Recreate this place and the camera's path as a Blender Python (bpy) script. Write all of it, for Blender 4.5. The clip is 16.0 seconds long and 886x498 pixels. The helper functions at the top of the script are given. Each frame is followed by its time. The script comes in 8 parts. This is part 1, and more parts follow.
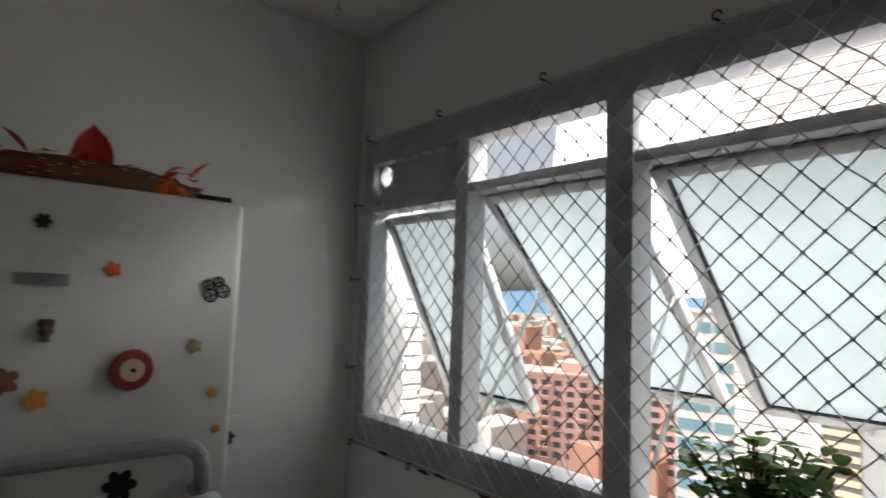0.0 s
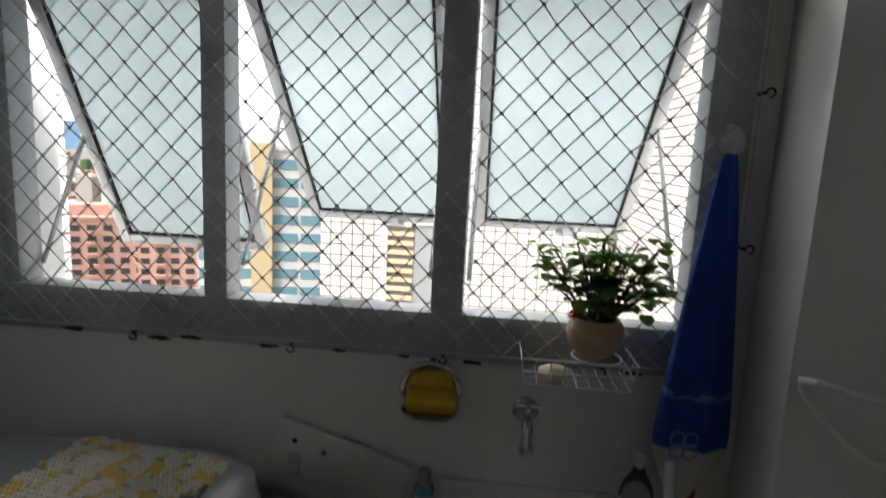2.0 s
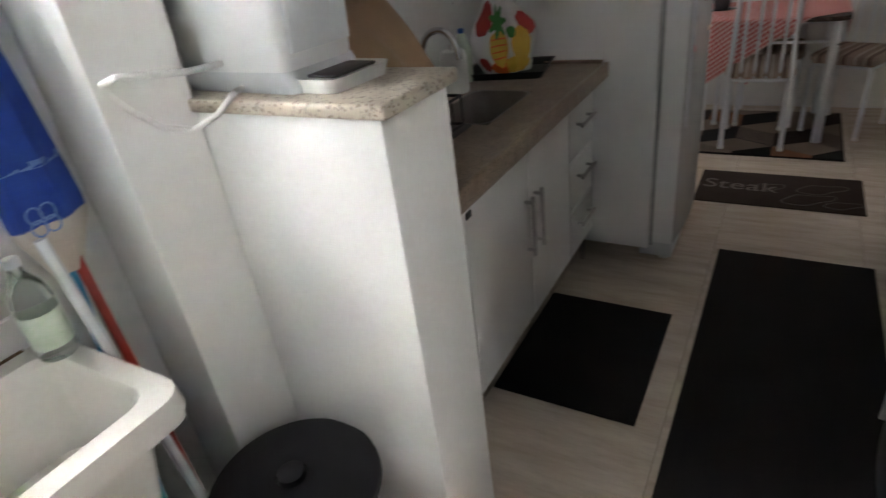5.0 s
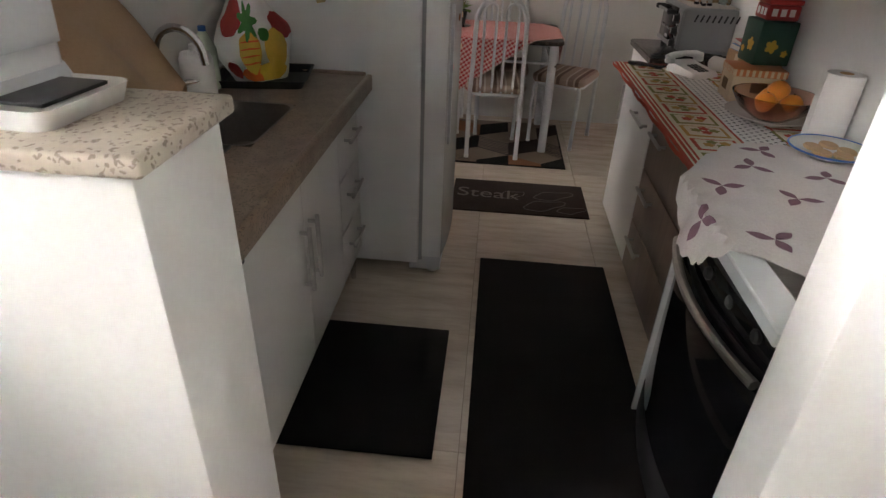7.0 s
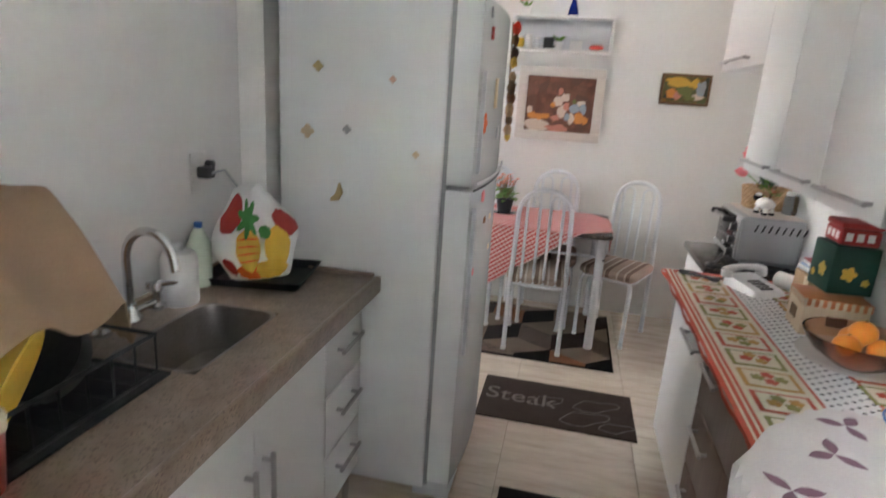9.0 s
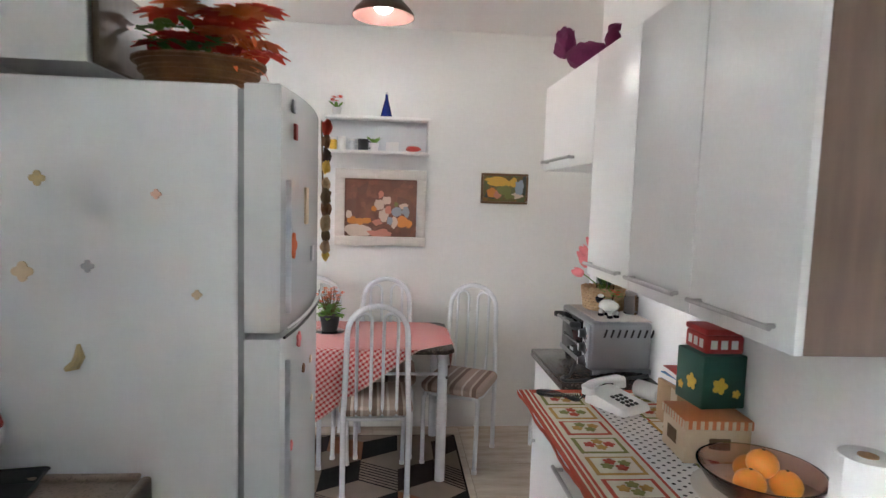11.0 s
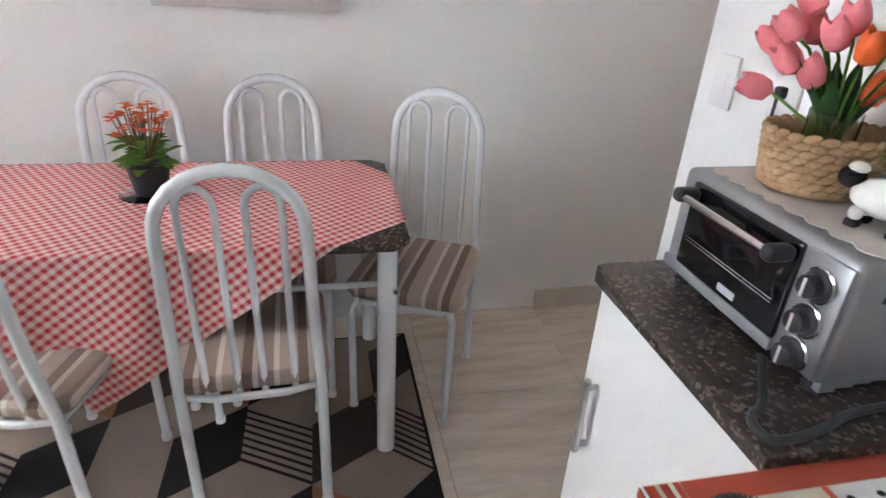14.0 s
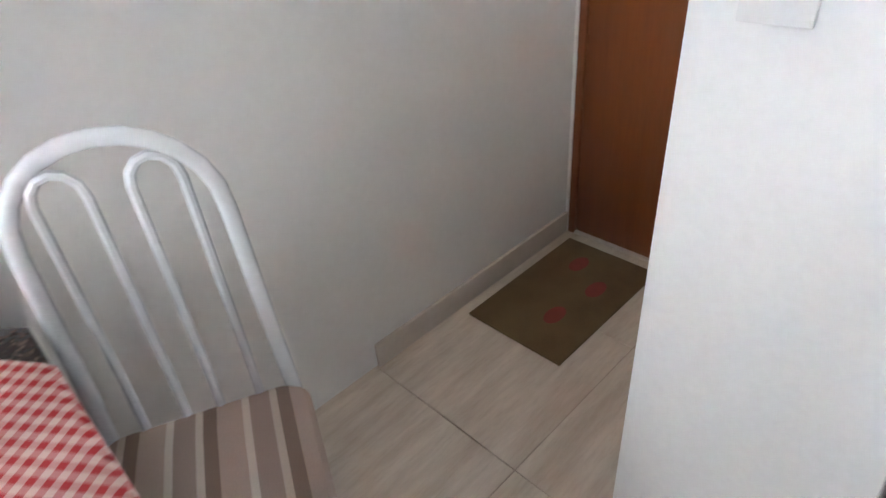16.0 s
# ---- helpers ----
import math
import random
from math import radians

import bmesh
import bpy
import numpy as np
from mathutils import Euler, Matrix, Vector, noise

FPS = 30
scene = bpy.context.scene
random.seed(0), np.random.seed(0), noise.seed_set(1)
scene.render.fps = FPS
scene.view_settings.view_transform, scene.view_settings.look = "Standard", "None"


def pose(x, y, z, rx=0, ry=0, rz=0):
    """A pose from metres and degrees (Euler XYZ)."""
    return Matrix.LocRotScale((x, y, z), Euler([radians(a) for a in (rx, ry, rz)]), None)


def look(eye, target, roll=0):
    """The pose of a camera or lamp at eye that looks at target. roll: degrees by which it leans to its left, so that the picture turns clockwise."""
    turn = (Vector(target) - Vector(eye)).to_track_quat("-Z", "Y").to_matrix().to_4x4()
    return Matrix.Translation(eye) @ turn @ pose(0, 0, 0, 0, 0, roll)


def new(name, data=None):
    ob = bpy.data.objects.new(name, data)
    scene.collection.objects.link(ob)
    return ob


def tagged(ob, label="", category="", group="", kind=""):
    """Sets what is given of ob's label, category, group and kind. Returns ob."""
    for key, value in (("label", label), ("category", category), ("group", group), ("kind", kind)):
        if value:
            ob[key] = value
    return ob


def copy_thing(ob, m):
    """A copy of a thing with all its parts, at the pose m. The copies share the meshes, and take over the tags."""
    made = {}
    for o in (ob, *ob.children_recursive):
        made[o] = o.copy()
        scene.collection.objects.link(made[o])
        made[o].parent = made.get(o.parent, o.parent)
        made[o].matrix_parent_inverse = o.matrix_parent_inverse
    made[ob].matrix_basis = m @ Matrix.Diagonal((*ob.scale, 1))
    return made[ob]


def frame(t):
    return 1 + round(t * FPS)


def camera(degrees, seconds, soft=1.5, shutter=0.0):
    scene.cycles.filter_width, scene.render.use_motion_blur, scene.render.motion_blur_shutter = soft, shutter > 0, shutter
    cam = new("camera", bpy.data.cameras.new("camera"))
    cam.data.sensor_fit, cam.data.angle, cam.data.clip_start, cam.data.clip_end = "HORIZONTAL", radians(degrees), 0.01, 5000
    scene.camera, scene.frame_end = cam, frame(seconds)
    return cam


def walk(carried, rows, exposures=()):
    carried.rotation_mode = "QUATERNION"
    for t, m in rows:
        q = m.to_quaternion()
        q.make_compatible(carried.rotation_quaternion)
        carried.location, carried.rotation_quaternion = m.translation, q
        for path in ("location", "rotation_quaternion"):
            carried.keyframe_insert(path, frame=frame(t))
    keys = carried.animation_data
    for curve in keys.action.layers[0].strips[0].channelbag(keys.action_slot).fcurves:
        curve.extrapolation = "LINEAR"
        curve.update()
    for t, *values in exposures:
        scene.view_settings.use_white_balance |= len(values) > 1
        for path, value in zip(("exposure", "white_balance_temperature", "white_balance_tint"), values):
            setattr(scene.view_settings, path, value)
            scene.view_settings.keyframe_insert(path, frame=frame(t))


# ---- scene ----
cam = camera(75.0, 16.0, soft=1.4, shutter=0.3)
PATH = [
    (0, (0.419, -0.017, 1.667), (-0.852, -1.552, 1.839), 2.1),
    (0.5, (0.431, -0.208, 1.665), (-1.222, -1.324, 1.815), 1.5),
    (1, (0.445, -0.389, 1.639), (-1.38, -1.195, 1.78), 1.1),
    (1.5, (0.484, -0.527, 1.629), (-1.443, -1.062, 1.583), 1.0),
    (2, (0.554, -0.651, 1.606), (-1.413, -0.808, 1.284), 2.9),
    (2.5, (0.643, -0.746, 1.507), (-1.282, -0.681, 0.968), 4.4),
    (3, (0.659, -0.749, 1.479), (-1.18, -0.618, 0.703), 5.0),
    (3.5, (0.693, -0.72, 1.474), (-1.126, -0.5, 0.671), 4.5),
    (4, (0.704, -0.724, 1.465), (-0.992, -0.007, 0.684), -0.2),
    (4.5, (0.646, -0.735, 1.451), (-0.727, 0.413, 0.558), -6.3),
    (5, (0.616, -0.703, 1.444), (-0.334, 0.769, 0.479), -7.9),
    (5.2, (0.601, -0.689, 1.427), (-0.194, 0.874, 0.465), -6.6),
    (7.3, (0.444, -0.433, 1.454), (0.327, 1.293, 0.45), 2.7),
    (7.5, (0.469, -0.347, 1.45), (0.253, 1.399, 0.498), 3.6),
    (8, (0.554, -0.195, 1.473), (0.044, 1.525, 0.588), 4.9),
    (8.5, (0.576, -0.152, 1.478), (0.044, 1.601, 0.675), 4.1),
    (9, (0.583, -0.151, 1.536), (0.187, 1.736, 1.005), 3.8),
    (9.5, (0.576, -0.141, 1.59), (0.37, 1.833, 1.341), 3.6),
    (10, (0.538, -0.074, 1.61), (0.52, 1.921, 1.465), 2.9),
    (10.2, (0.543, -0.02, 1.612), (0.587, 1.975, 1.481), 2.1),
    (12.3, (0.527, 1.087, 1.477), (0.813, 3.018, 1.042), 3.1),
    (12.5, (0.534, 1.21, 1.476), (0.841, 3.124, 0.981), 3.0),
    (13, (0.56, 1.483, 1.448), (0.89, 3.331, 0.758), 3.7),
    (13.5, (0.631, 1.758, 1.447), (0.974, 3.554, 0.636), 3.7),
    (14, (0.661, 2.007, 1.409), (1.062, 3.752, 0.518), 3.3),
    (14.5, (0.669, 2.278, 1.409), (1.234, 3.924, 0.424), -0.8),
    (15, (0.711, 2.524, 1.403), (1.467, 4.035, 0.332), -4.9),
    (15.5, (0.813, 2.795, 1.391), (1.681, 4.182, 0.24), -6.6),
    (16, (0.894, 3.02, 1.309), (2.004, 4.245, 0.183), -5.3),
]
EXPOSURES = ((0, 0.25, 6550, 11), (1.8, 0.0, 6450, 9), (2.4, 0.9, 6550, 11), (3, 2.2, 6600, 13), (3.6, 2.2, 6550, 12), (5, 3.45, 6550, 12), (7.5, 3.7, 6900, 15), (8.5, 4.4, 6450, 11), (9, 4.75, 6300, 11), (10, 4.65, 6150, 11), (12.5, 4.75, 6200, 11), (13.5, 4.7, 5900, 11), (14.5, 5.15, 5900, 10), (15.2, 5.25, 5950, 10), (16, 4.95, 5900, 10))
walk(cam, [(t, look(eye, target, roll)) for t, eye, target, roll in PATH], EXPOSURES)

# ---- world, sun, large lights ----
world = bpy.data.worlds.new("sky")
scene.world = world
world.use_nodes = True
wn = world.node_tree
sky = wn.nodes.new("ShaderNodeTexSky")
sky.sky_type, sky.sun_disc = "NISHITA", False
sky.sun_elevation, sky.sun_rotation = radians(48), radians(136)
sky.air_density, sky.dust_density, sky.ozone_density = 1.0, 4.0, 1.0
pale = wn.nodes.new("ShaderNodeHueSaturation")
pale.inputs["Saturation"].default_value = 0.4
wn.links.new(sky.outputs[0], pale.inputs["Color"])
wn.links.new(pale.outputs[0], wn.nodes["Background"].inputs[0])
wn.nodes["Background"].inputs[1].default_value = 0.15


def lamp(name, kind, m, energy, color, **kw):
    data = bpy.data.lights.new(name, kind)
    data.energy, data.color = energy, color
    for k, v in kw.items():
        if k == "size":
            data.size = v
        elif k == "size_y":
            data.shape, data.size_y = "RECTANGLE", v
        elif k == "angle":
            data.angle = v
        elif k == "radius":
            data.shadow_soft_size = v
    ob = new(name, data)
    ob.matrix_world = m
    return ob


lamp("sun", "SUN", look((25, -26, 40), (0, 0, 0)), 5.0, (1.0, 0.93, 0.86), angle=radians(15))
# daylight entering the laundry window
lamp("window_daylight", "AREA", look((-1.9, -1.0, 3.15), (0.3, -0.6, 0.9)), 310, (0.985, 0.96, 0.955), size=1.8, size_y=1.2)
lamp("pendant_bulb", "POINT", pose(0.468, 3.18, 2.40), 0.45, (1.0, 0.95, 0.90), radius=0.05)
# added fill lamp to brighten the hall; no fixture hangs there
lamp("hall_fill", "POINT", pose(2.1, 3.0, 2.4), 0.25, (1.0, 0.9, 0.8), radius=0.06)

# ---- materials ----


def nodes_of(name):
    m = bpy.data.materials.new(name)
    m.use_nodes = True
    nt = m.node_tree
    return m, nt, nt.nodes["Principled BSDF"]


def math_node(nt, op, a, b=None, c=None):
    n = nt.nodes.new("ShaderNodeMath")
    n.operation = op
    for i, v in enumerate((a, b, c)):
        if v is None:
            continue
        if isinstance(v, (int, float)):
            n.inputs[i].default_value = v
        else:
            nt.links.new(v, n.inputs[i])
    return n.outputs[0]


def mix_col(nt, fac, a, b):
    n = nt.nodes.new("ShaderNodeMix")
    n.data_type = "RGBA"
    for sock, v in ((n.inputs["Factor"], fac), (n.inputs[6], a), (n.inputs[7], b)):
        if isinstance(v, tuple):
            sock.default_value = (*v, 1)
        elif isinstance(v, (int, float)):
            sock.default_value = v
        else:
            nt.links.new(v, sock)
    return n.outputs[2]


def coords(nt, scale=(1, 1, 1), rot=(0, 0, 0), kind="Object"):
    tc, mp = nt.nodes.new("ShaderNodeTexCoord"), nt.nodes.new("ShaderNodeMapping")
    nt.links.new(tc.outputs[kind], mp.inputs[0])
    mp.inputs["Scale"].default_value = scale
    mp.inputs["Rotation"].default_value = [radians(a) for a in rot]
    return mp.outputs[0]


def noise_node(nt, vec, scale, detail=4.0, rough=0.55):
    n = nt.nodes.new("ShaderNodeTexNoise")
    nt.links.new(vec, n.inputs["Vector"])
    n.inputs["Scale"].default_value, n.inputs["Detail"].default_value, n.inputs["Roughness"].default_value = scale, detail, rough
    return n.outputs[0]


def ramp(nt, fac, lo, hi):
    n = nt.nodes.new("ShaderNodeMapRange")
    nt.links.new(fac, n.inputs[0])
    n.inputs[1].default_value, n.inputs[2].default_value = lo, hi
    return n.outputs[0]


def bump(nt, b, height, strength, dist=0.002):
    n = nt.nodes.new("ShaderNodeBump")
    n.inputs["Strength"].default_value, n.inputs["Distance"].default_value = strength, dist
    nt.links.new(height, n.inputs["Height"])
    nt.links.new(n.outputs[0], b.inputs["Normal"])


def mat(name, c, c2=None, big=3.0, small=90.0, rough=0.5, metal=0.0, bumps=0.15, dist=0.001, stretch=(1, 1, 1), rough_var=0.1, mixes=0.5, rand=0.0, coat=0.0):
    """A surface with broad stains and fine grain between two colours."""
    m, nt, b = nodes_of(name)
    c2 = c2 or tuple(v * 0.86 for v in c)
    vec = coords(nt, stretch)
    n1, n2 = noise_node(nt, vec, big), noise_node(nt, vec, small, 3.0)
    f = math_node(nt, "ADD", math_node(nt, "MULTIPLY", ramp(nt, n1, 0.35, 0.7), mixes), math_node(nt, "MULTIPLY", ramp(nt, n2, 0.3, 0.75), 1 - mixes))
    col = mix_col(nt, f, c, c2)
    if rand:
        oi = nt.nodes.new("ShaderNodeObjectInfo")
        col = mix_col(nt, math_node(nt, "MULTIPLY", oi.outputs["Random"], rand), col, tuple(v * 0.6 for v in c))
    nt.links.new(col, b.inputs["Base Color"])
    r = math_node(nt, "ADD", rough - rough_var / 2, math_node(nt, "MULTIPLY", n1, rough_var))
    nt.links.new(r, b.inputs["Roughness"])
    b.inputs["Metallic"].default_value = metal
    if coat:
        b.inputs["Coat Weight"].default_value = coat
    if bumps:
        bump(nt, b, n2, bumps, dist)
    return m


M_WALL = mat("painted_wall", (0.83, 0.83, 0.82), (0.77, 0.77, 0.76), 1.6, 60, 0.55, bumps=0.12)
M_TILEWALL = mat("glazed_wall", (0.83, 0.83, 0.82), (0.79, 0.79, 0.78), 1.2, 40, 0.22, bumps=0.03)
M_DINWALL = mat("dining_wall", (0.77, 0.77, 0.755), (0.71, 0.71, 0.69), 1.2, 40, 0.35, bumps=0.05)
M_CEIL = mat("ceiling_paint", (0.84, 0.84, 0.83), (0.79, 0.78, 0.77), 1.2, 50, 0.75)
M_ALU = mat("grey_painted_aluminium", (0.50, 0.52, 0.55), (0.40, 0.42, 0.45), 4, 80, 0.45, bumps=0.1)
M_ALUW = mat("pale_aluminium", (0.66, 0.68, 0.69), (0.55, 0.57, 0.58), 4, 80, 0.4, bumps=0.1)
M_GASKET = mat("black_rubber_gasket", (0.02, 0.02, 0.022), rough=0.6)
M_RUST = mat("rusty_steel", (0.12, 0.07, 0.05), (0.05, 0.03, 0.02), 40, 200, 0.7, 0.4)
M_CORD = mat("white_nylon_cord", (0.62, 0.62, 0.60), (0.5, 0.5, 0.48), 30, 300, 0.8)
M_ENAMEL = mat("white_enamel", (0.82, 0.84, 0.85), (0.78, 0.80, 0.81), 2, 120, 0.22, bumps=0.03, coat=0.3)
M_ENAMEL2 = mat("aged_white_enamel", (0.74, 0.75, 0.74), (0.66, 0.67, 0.65), 2.2, 120, 0.28, bumps=0.04, coat=0.2)
M_GREYPL = mat("grey_plastic", (0.34, 0.36, 0.38), rough=0.4)
M_LTGREY = mat("light_grey_plastic", (0.62, 0.65, 0.68), (0.56, 0.59, 0.62), rough=0.32, bumps=0.04)
M_DARKPL = mat("dark_plastic", (0.03, 0.032, 0.035), (0.05, 0.05, 0.055), rough=0.42)
M_WHITEPL = mat("white_plastic", (0.78, 0.78, 0.77), (0.7, 0.7, 0.69), rough=0.35, bumps=0.03)
M_CERAMIC = mat("white_ceramic", (0.80, 0.78, 0.74), (0.73, 0.70, 0.65), 3, 70, 0.16, bumps=0.02, coat=0.4)
M_CHROME = mat("chrome", (0.75, 0.75, 0.76), (0.6, 0.6, 0.62), 12, 150, 0.16, 1.0, bumps=0.03)
M_STEEL = mat("brushed_steel", (0.50, 0.48, 0.46), (0.40, 0.38, 0.36), 8, 160, 0.3, 1.0, stretch=(1, 8, 1))
M_SINK = mat("stained_steel_bowl", (0.30, 0.27, 0.25), (0.22, 0.195, 0.18), 8, 120, 0.38, 0.75)
M_MDF = mat("white_lacquered_board", (0.79, 0.79, 0.78), (0.73, 0.73, 0.72), 2, 90, 0.32, bumps=0.03)
M_BROWNB = mat("taupe_woodgrain_board", (0.24, 0.165, 0.125), (0.165, 0.11, 0.085), 5, 40, 0.42, stretch=(1, 1, 0.12), bumps=0.1)
M_HANDLE = mat("satin_handle_metal", (0.50, 0.50, 0.50), rough=0.32, metal=0.85)
M_BLUE = mat("blue_terry", (0.025, 0.085, 0.42), (0.012, 0.045, 0.28), 18, 420, 0.95, bumps=0.9, dist=0.004)
M_TERRYW = mat("cream_cotton", (0.62, 0.57, 0.50), (0.48, 0.43, 0.37), 14, 300, 0.95, bumps=0.6, dist=0.003)
M_BLUEPL = mat("blue_plastic", (0.02, 0.11, 0.42), rough=0.35)
M_TEAL = mat("teal_plastic", (0.02, 0.20, 0.22), rough=0.4)
M_REDPL = mat("red_plastic", (0.42, 0.05, 0.035), rough=0.35)
M_ORANGE = mat("orange_fruit", (0.80, 0.24, 0.03), (0.65, 0.30, 0.03), 12, 120, 0.4)
M_YELLOW = mat("yellow_plastic", (0.72, 0.45, 0.05), (0.62, 0.38, 0.04), 8, 100, 0.4)
M_GOLD = mat("yellow_soap_bar", (0.66, 0.43, 0.03), (0.50, 0.31, 0.02), 20, 120, 0.35)
M_GREEN = mat("leaf_green", (0.09, 0.20, 0.04), (0.13, 0.28, 0.05), 8, 60, 0.45, rand=0.5)
M_PALEOCH = mat("pale_ochre_magnet", (0.56, 0.42, 0.18), (0.40, 0.34, 0.20), 60, 200, 0.5)
M_PALEPINK = mat("faded_pink_magnet", (0.70, 0.45, 0.36), rough=0.5)
M_DKGREEN = mat("deep_green_leaf", (0.03, 0.085, 0.03), (0.05, 0.13, 0.035), 9, 70, 0.4)
M_STEM = mat("brown_stem", (0.14, 0.08, 0.04), (0.20, 0.13, 0.06), 20, 120, 0.8)
M_TERRA = mat("pale_clay_pot", (0.55, 0.43, 0.30), (0.40, 0.28, 0.18), 14, 120, 0.55, bumps=0.3)
M_CARD = mat("worn_jute_mat", (0.185, 0.125, 0.062), (0.10, 0.068, 0.036), 6, 260, 0.95, bumps=0.9, dist=0.004)
M_JUTE = mat("pale_jute_stitch", (0.33, 0.25, 0.14), (0.24, 0.17, 0.09), 20, 200, 0.95, bumps=0.6)
M_CARDBROWN = mat("brown_cardboard", (0.48, 0.31, 0.17), (0.40, 0.25, 0.13), 5, 120, 0.8)
M_REDSPOT = mat("faded_red_print", (0.26, 0.05, 0.035), (0.17, 0.045, 0.03), 14, 200, 0.95)
M_BLACKMAT = mat("black_rubber_mat", (0.010, 0.009, 0.010), (0.018, 0.016, 0.017), 5, 300, 0.7, bumps=0.5)
M_DKBROWN = mat("dark_brown_pile", (0.032, 0.022, 0.020), (0.05, 0.036, 0.03), 8, 320, 0.95, bumps=0.7, dist=0.003)
M_TAUPE = mat("taupe_pile", (0.24, 0.19, 0.155), (0.19, 0.15, 0.12), 8, 320, 0.95, bumps=0.7, dist=0.003)
M_RUSTPILE = mat("rust_pile", (0.27, 0.135, 0.075), (0.20, 0.10, 0.055), 8, 320, 0.95, bumps=0.7, dist=0.003)
M_BLKPILE = mat("black_pile", (0.012, 0.010, 0.011), (0.022, 0.02, 0.02), 8, 320, 0.95, bumps=0.7, dist=0.003)
for m_ in (M_BLACKMAT, M_DKBROWN, M_TAUPE, M_RUSTPILE, M_BLKPILE, M_CARD):
    m_.node_tree.nodes["Principled BSDF"].inputs["Specular IOR Level"].default_value = 0.12
M_PRINT = mat("grey_print", (0.13, 0.11, 0.10), rough=0.9)
M_WHITEM = mat("white_tubular_lacquer", (0.76, 0.79, 0.82), (0.70, 0.73, 0.76), 5, 120, 0.25, bumps=0.03, coat=0.3)
M_DOOR = mat("orange_brown_wood", (0.20, 0.058, 0.014), (0.145, 0.04, 0.010), 4, 30, 0.38, stretch=(1, 6, 0.3), bumps=0.1)
M_WICKER = mat("straw_wicker", (0.54, 0.36, 0.20), (0.34, 0.20, 0.10), 40, 160, 0.8, bumps=0.4)
M_WICKERD = mat("brown_wicker", (0.25, 0.11, 0.04), (0.16, 0.065, 0.025), 18, 140, 0.7, bumps=0.4)
M_PINK = mat("pink_petal", (0.86, 0.27, 0.29), (0.78, 0.20, 0.22), 20, 120, 0.6)
M_REDP = mat("red_petal", (0.66, 0.045, 0.015), (0.52, 0.03, 0.012), 20, 120, 0.6)
M_ORANGEP = mat("orange_petal", (0.80, 0.16, 0.02), (0.68, 0.10, 0.015), 20, 120, 0.6)
M_PURPLE = mat("purple_fabric", (0.12, 0.03, 0.06), (0.07, 0.018, 0.035), 20, 120, 0.85)
M_TOASTER = mat("silver_painted_steel", (0.36, 0.37, 0.38), (0.30, 0.31, 0.32), 4, 200, 0.38, 0.5, bumps=0.05)
M_BLACKGL = mat("black_glass", (0.008, 0.008, 0.010), rough=0.06, bumps=0.0)
M_KRAFT = mat("kraft_cloth", (0.40, 0.27, 0.17), (0.33, 0.215, 0.13), 4, 160, 0.85, bumps=0.3)
M_LACE = mat("white_doily_cloth", (0.76, 0.73, 0.72), (0.66, 0.62, 0.62), 8, 160, 0.95, bumps=0.6, dist=0.003)
M_GREYLACE = mat("grey_beige_doily", (0.62, 0.57, 0.51), (0.54, 0.49, 0.44), 10, 200, 0.95, bumps=0.6, dist=0.003)
M_PAPER = mat("white_paper", (0.80, 0.80, 0.79), (0.74, 0.74, 0.73), 8, 120, 0.9, bumps=0.3)
M_DKGREENBOX = mat("dark_green_card", (0.012, 0.075, 0.05), (0.010, 0.055, 0.037), 5, 90, 0.5)
M_REDBOX = mat("red_card", (0.42, 0.03, 0.025), (0.32, 0.02, 0.018), 6, 90, 0.5)
M_CREAM = mat("cream_card", (0.68, 0.55, 0.38), (0.60, 0.47, 0.31), 6, 90, 0.6)
M_FRAMEW = mat("whitewashed_picture_frame", (0.66, 0.62, 0.58), (0.54, 0.50, 0.46), 16, 90, 0.6, bumps=0.4, stretch=(1, 1, 3))
M_FRAMEG = mat("dark_gilt_frame", (0.16, 0.085, 0.03), (0.10, 0.05, 0.02), 20, 120, 0.45)
M_LAMPBR = mat("dark_brown_lamp_metal", (0.09, 0.042, 0.033), (0.065, 0.03, 0.024), 10, 90, 0.35, 0.2)
M_COBALT = mat("cobalt_glass", (0.01, 0.02, 0.20), rough=0.1, bumps=0.0)
M_SOIL = mat("dark_soil", (0.03, 0.02, 0.014), rough=0.95)
M_INK = mat("black_ink", (0.015, 0.015, 0.018), rough=0.6)
for m_ in (M_INK, M_DARKPL):
    m_.node_tree.nodes["Principled BSDF"].inputs["Specular IOR Level"].default_value = 0.25
M_BASEB = mat("beige_skirting", (0.62, 0.56, 0.49), (0.55, 0.49, 0.43), 3, 40, 0.25)
M_THREAD = mat("crochet_white", (0.74, 0.71, 0.64), (0.64, 0.60, 0.52), 18, 260, 0.95, bumps=0.7, dist=0.003)
M_THREADY = mat("crochet_yellow", (0.74, 0.52, 0.14), (0.66, 0.55, 0.28), 18, 260, 0.95, bumps=0.7, dist=0.003)


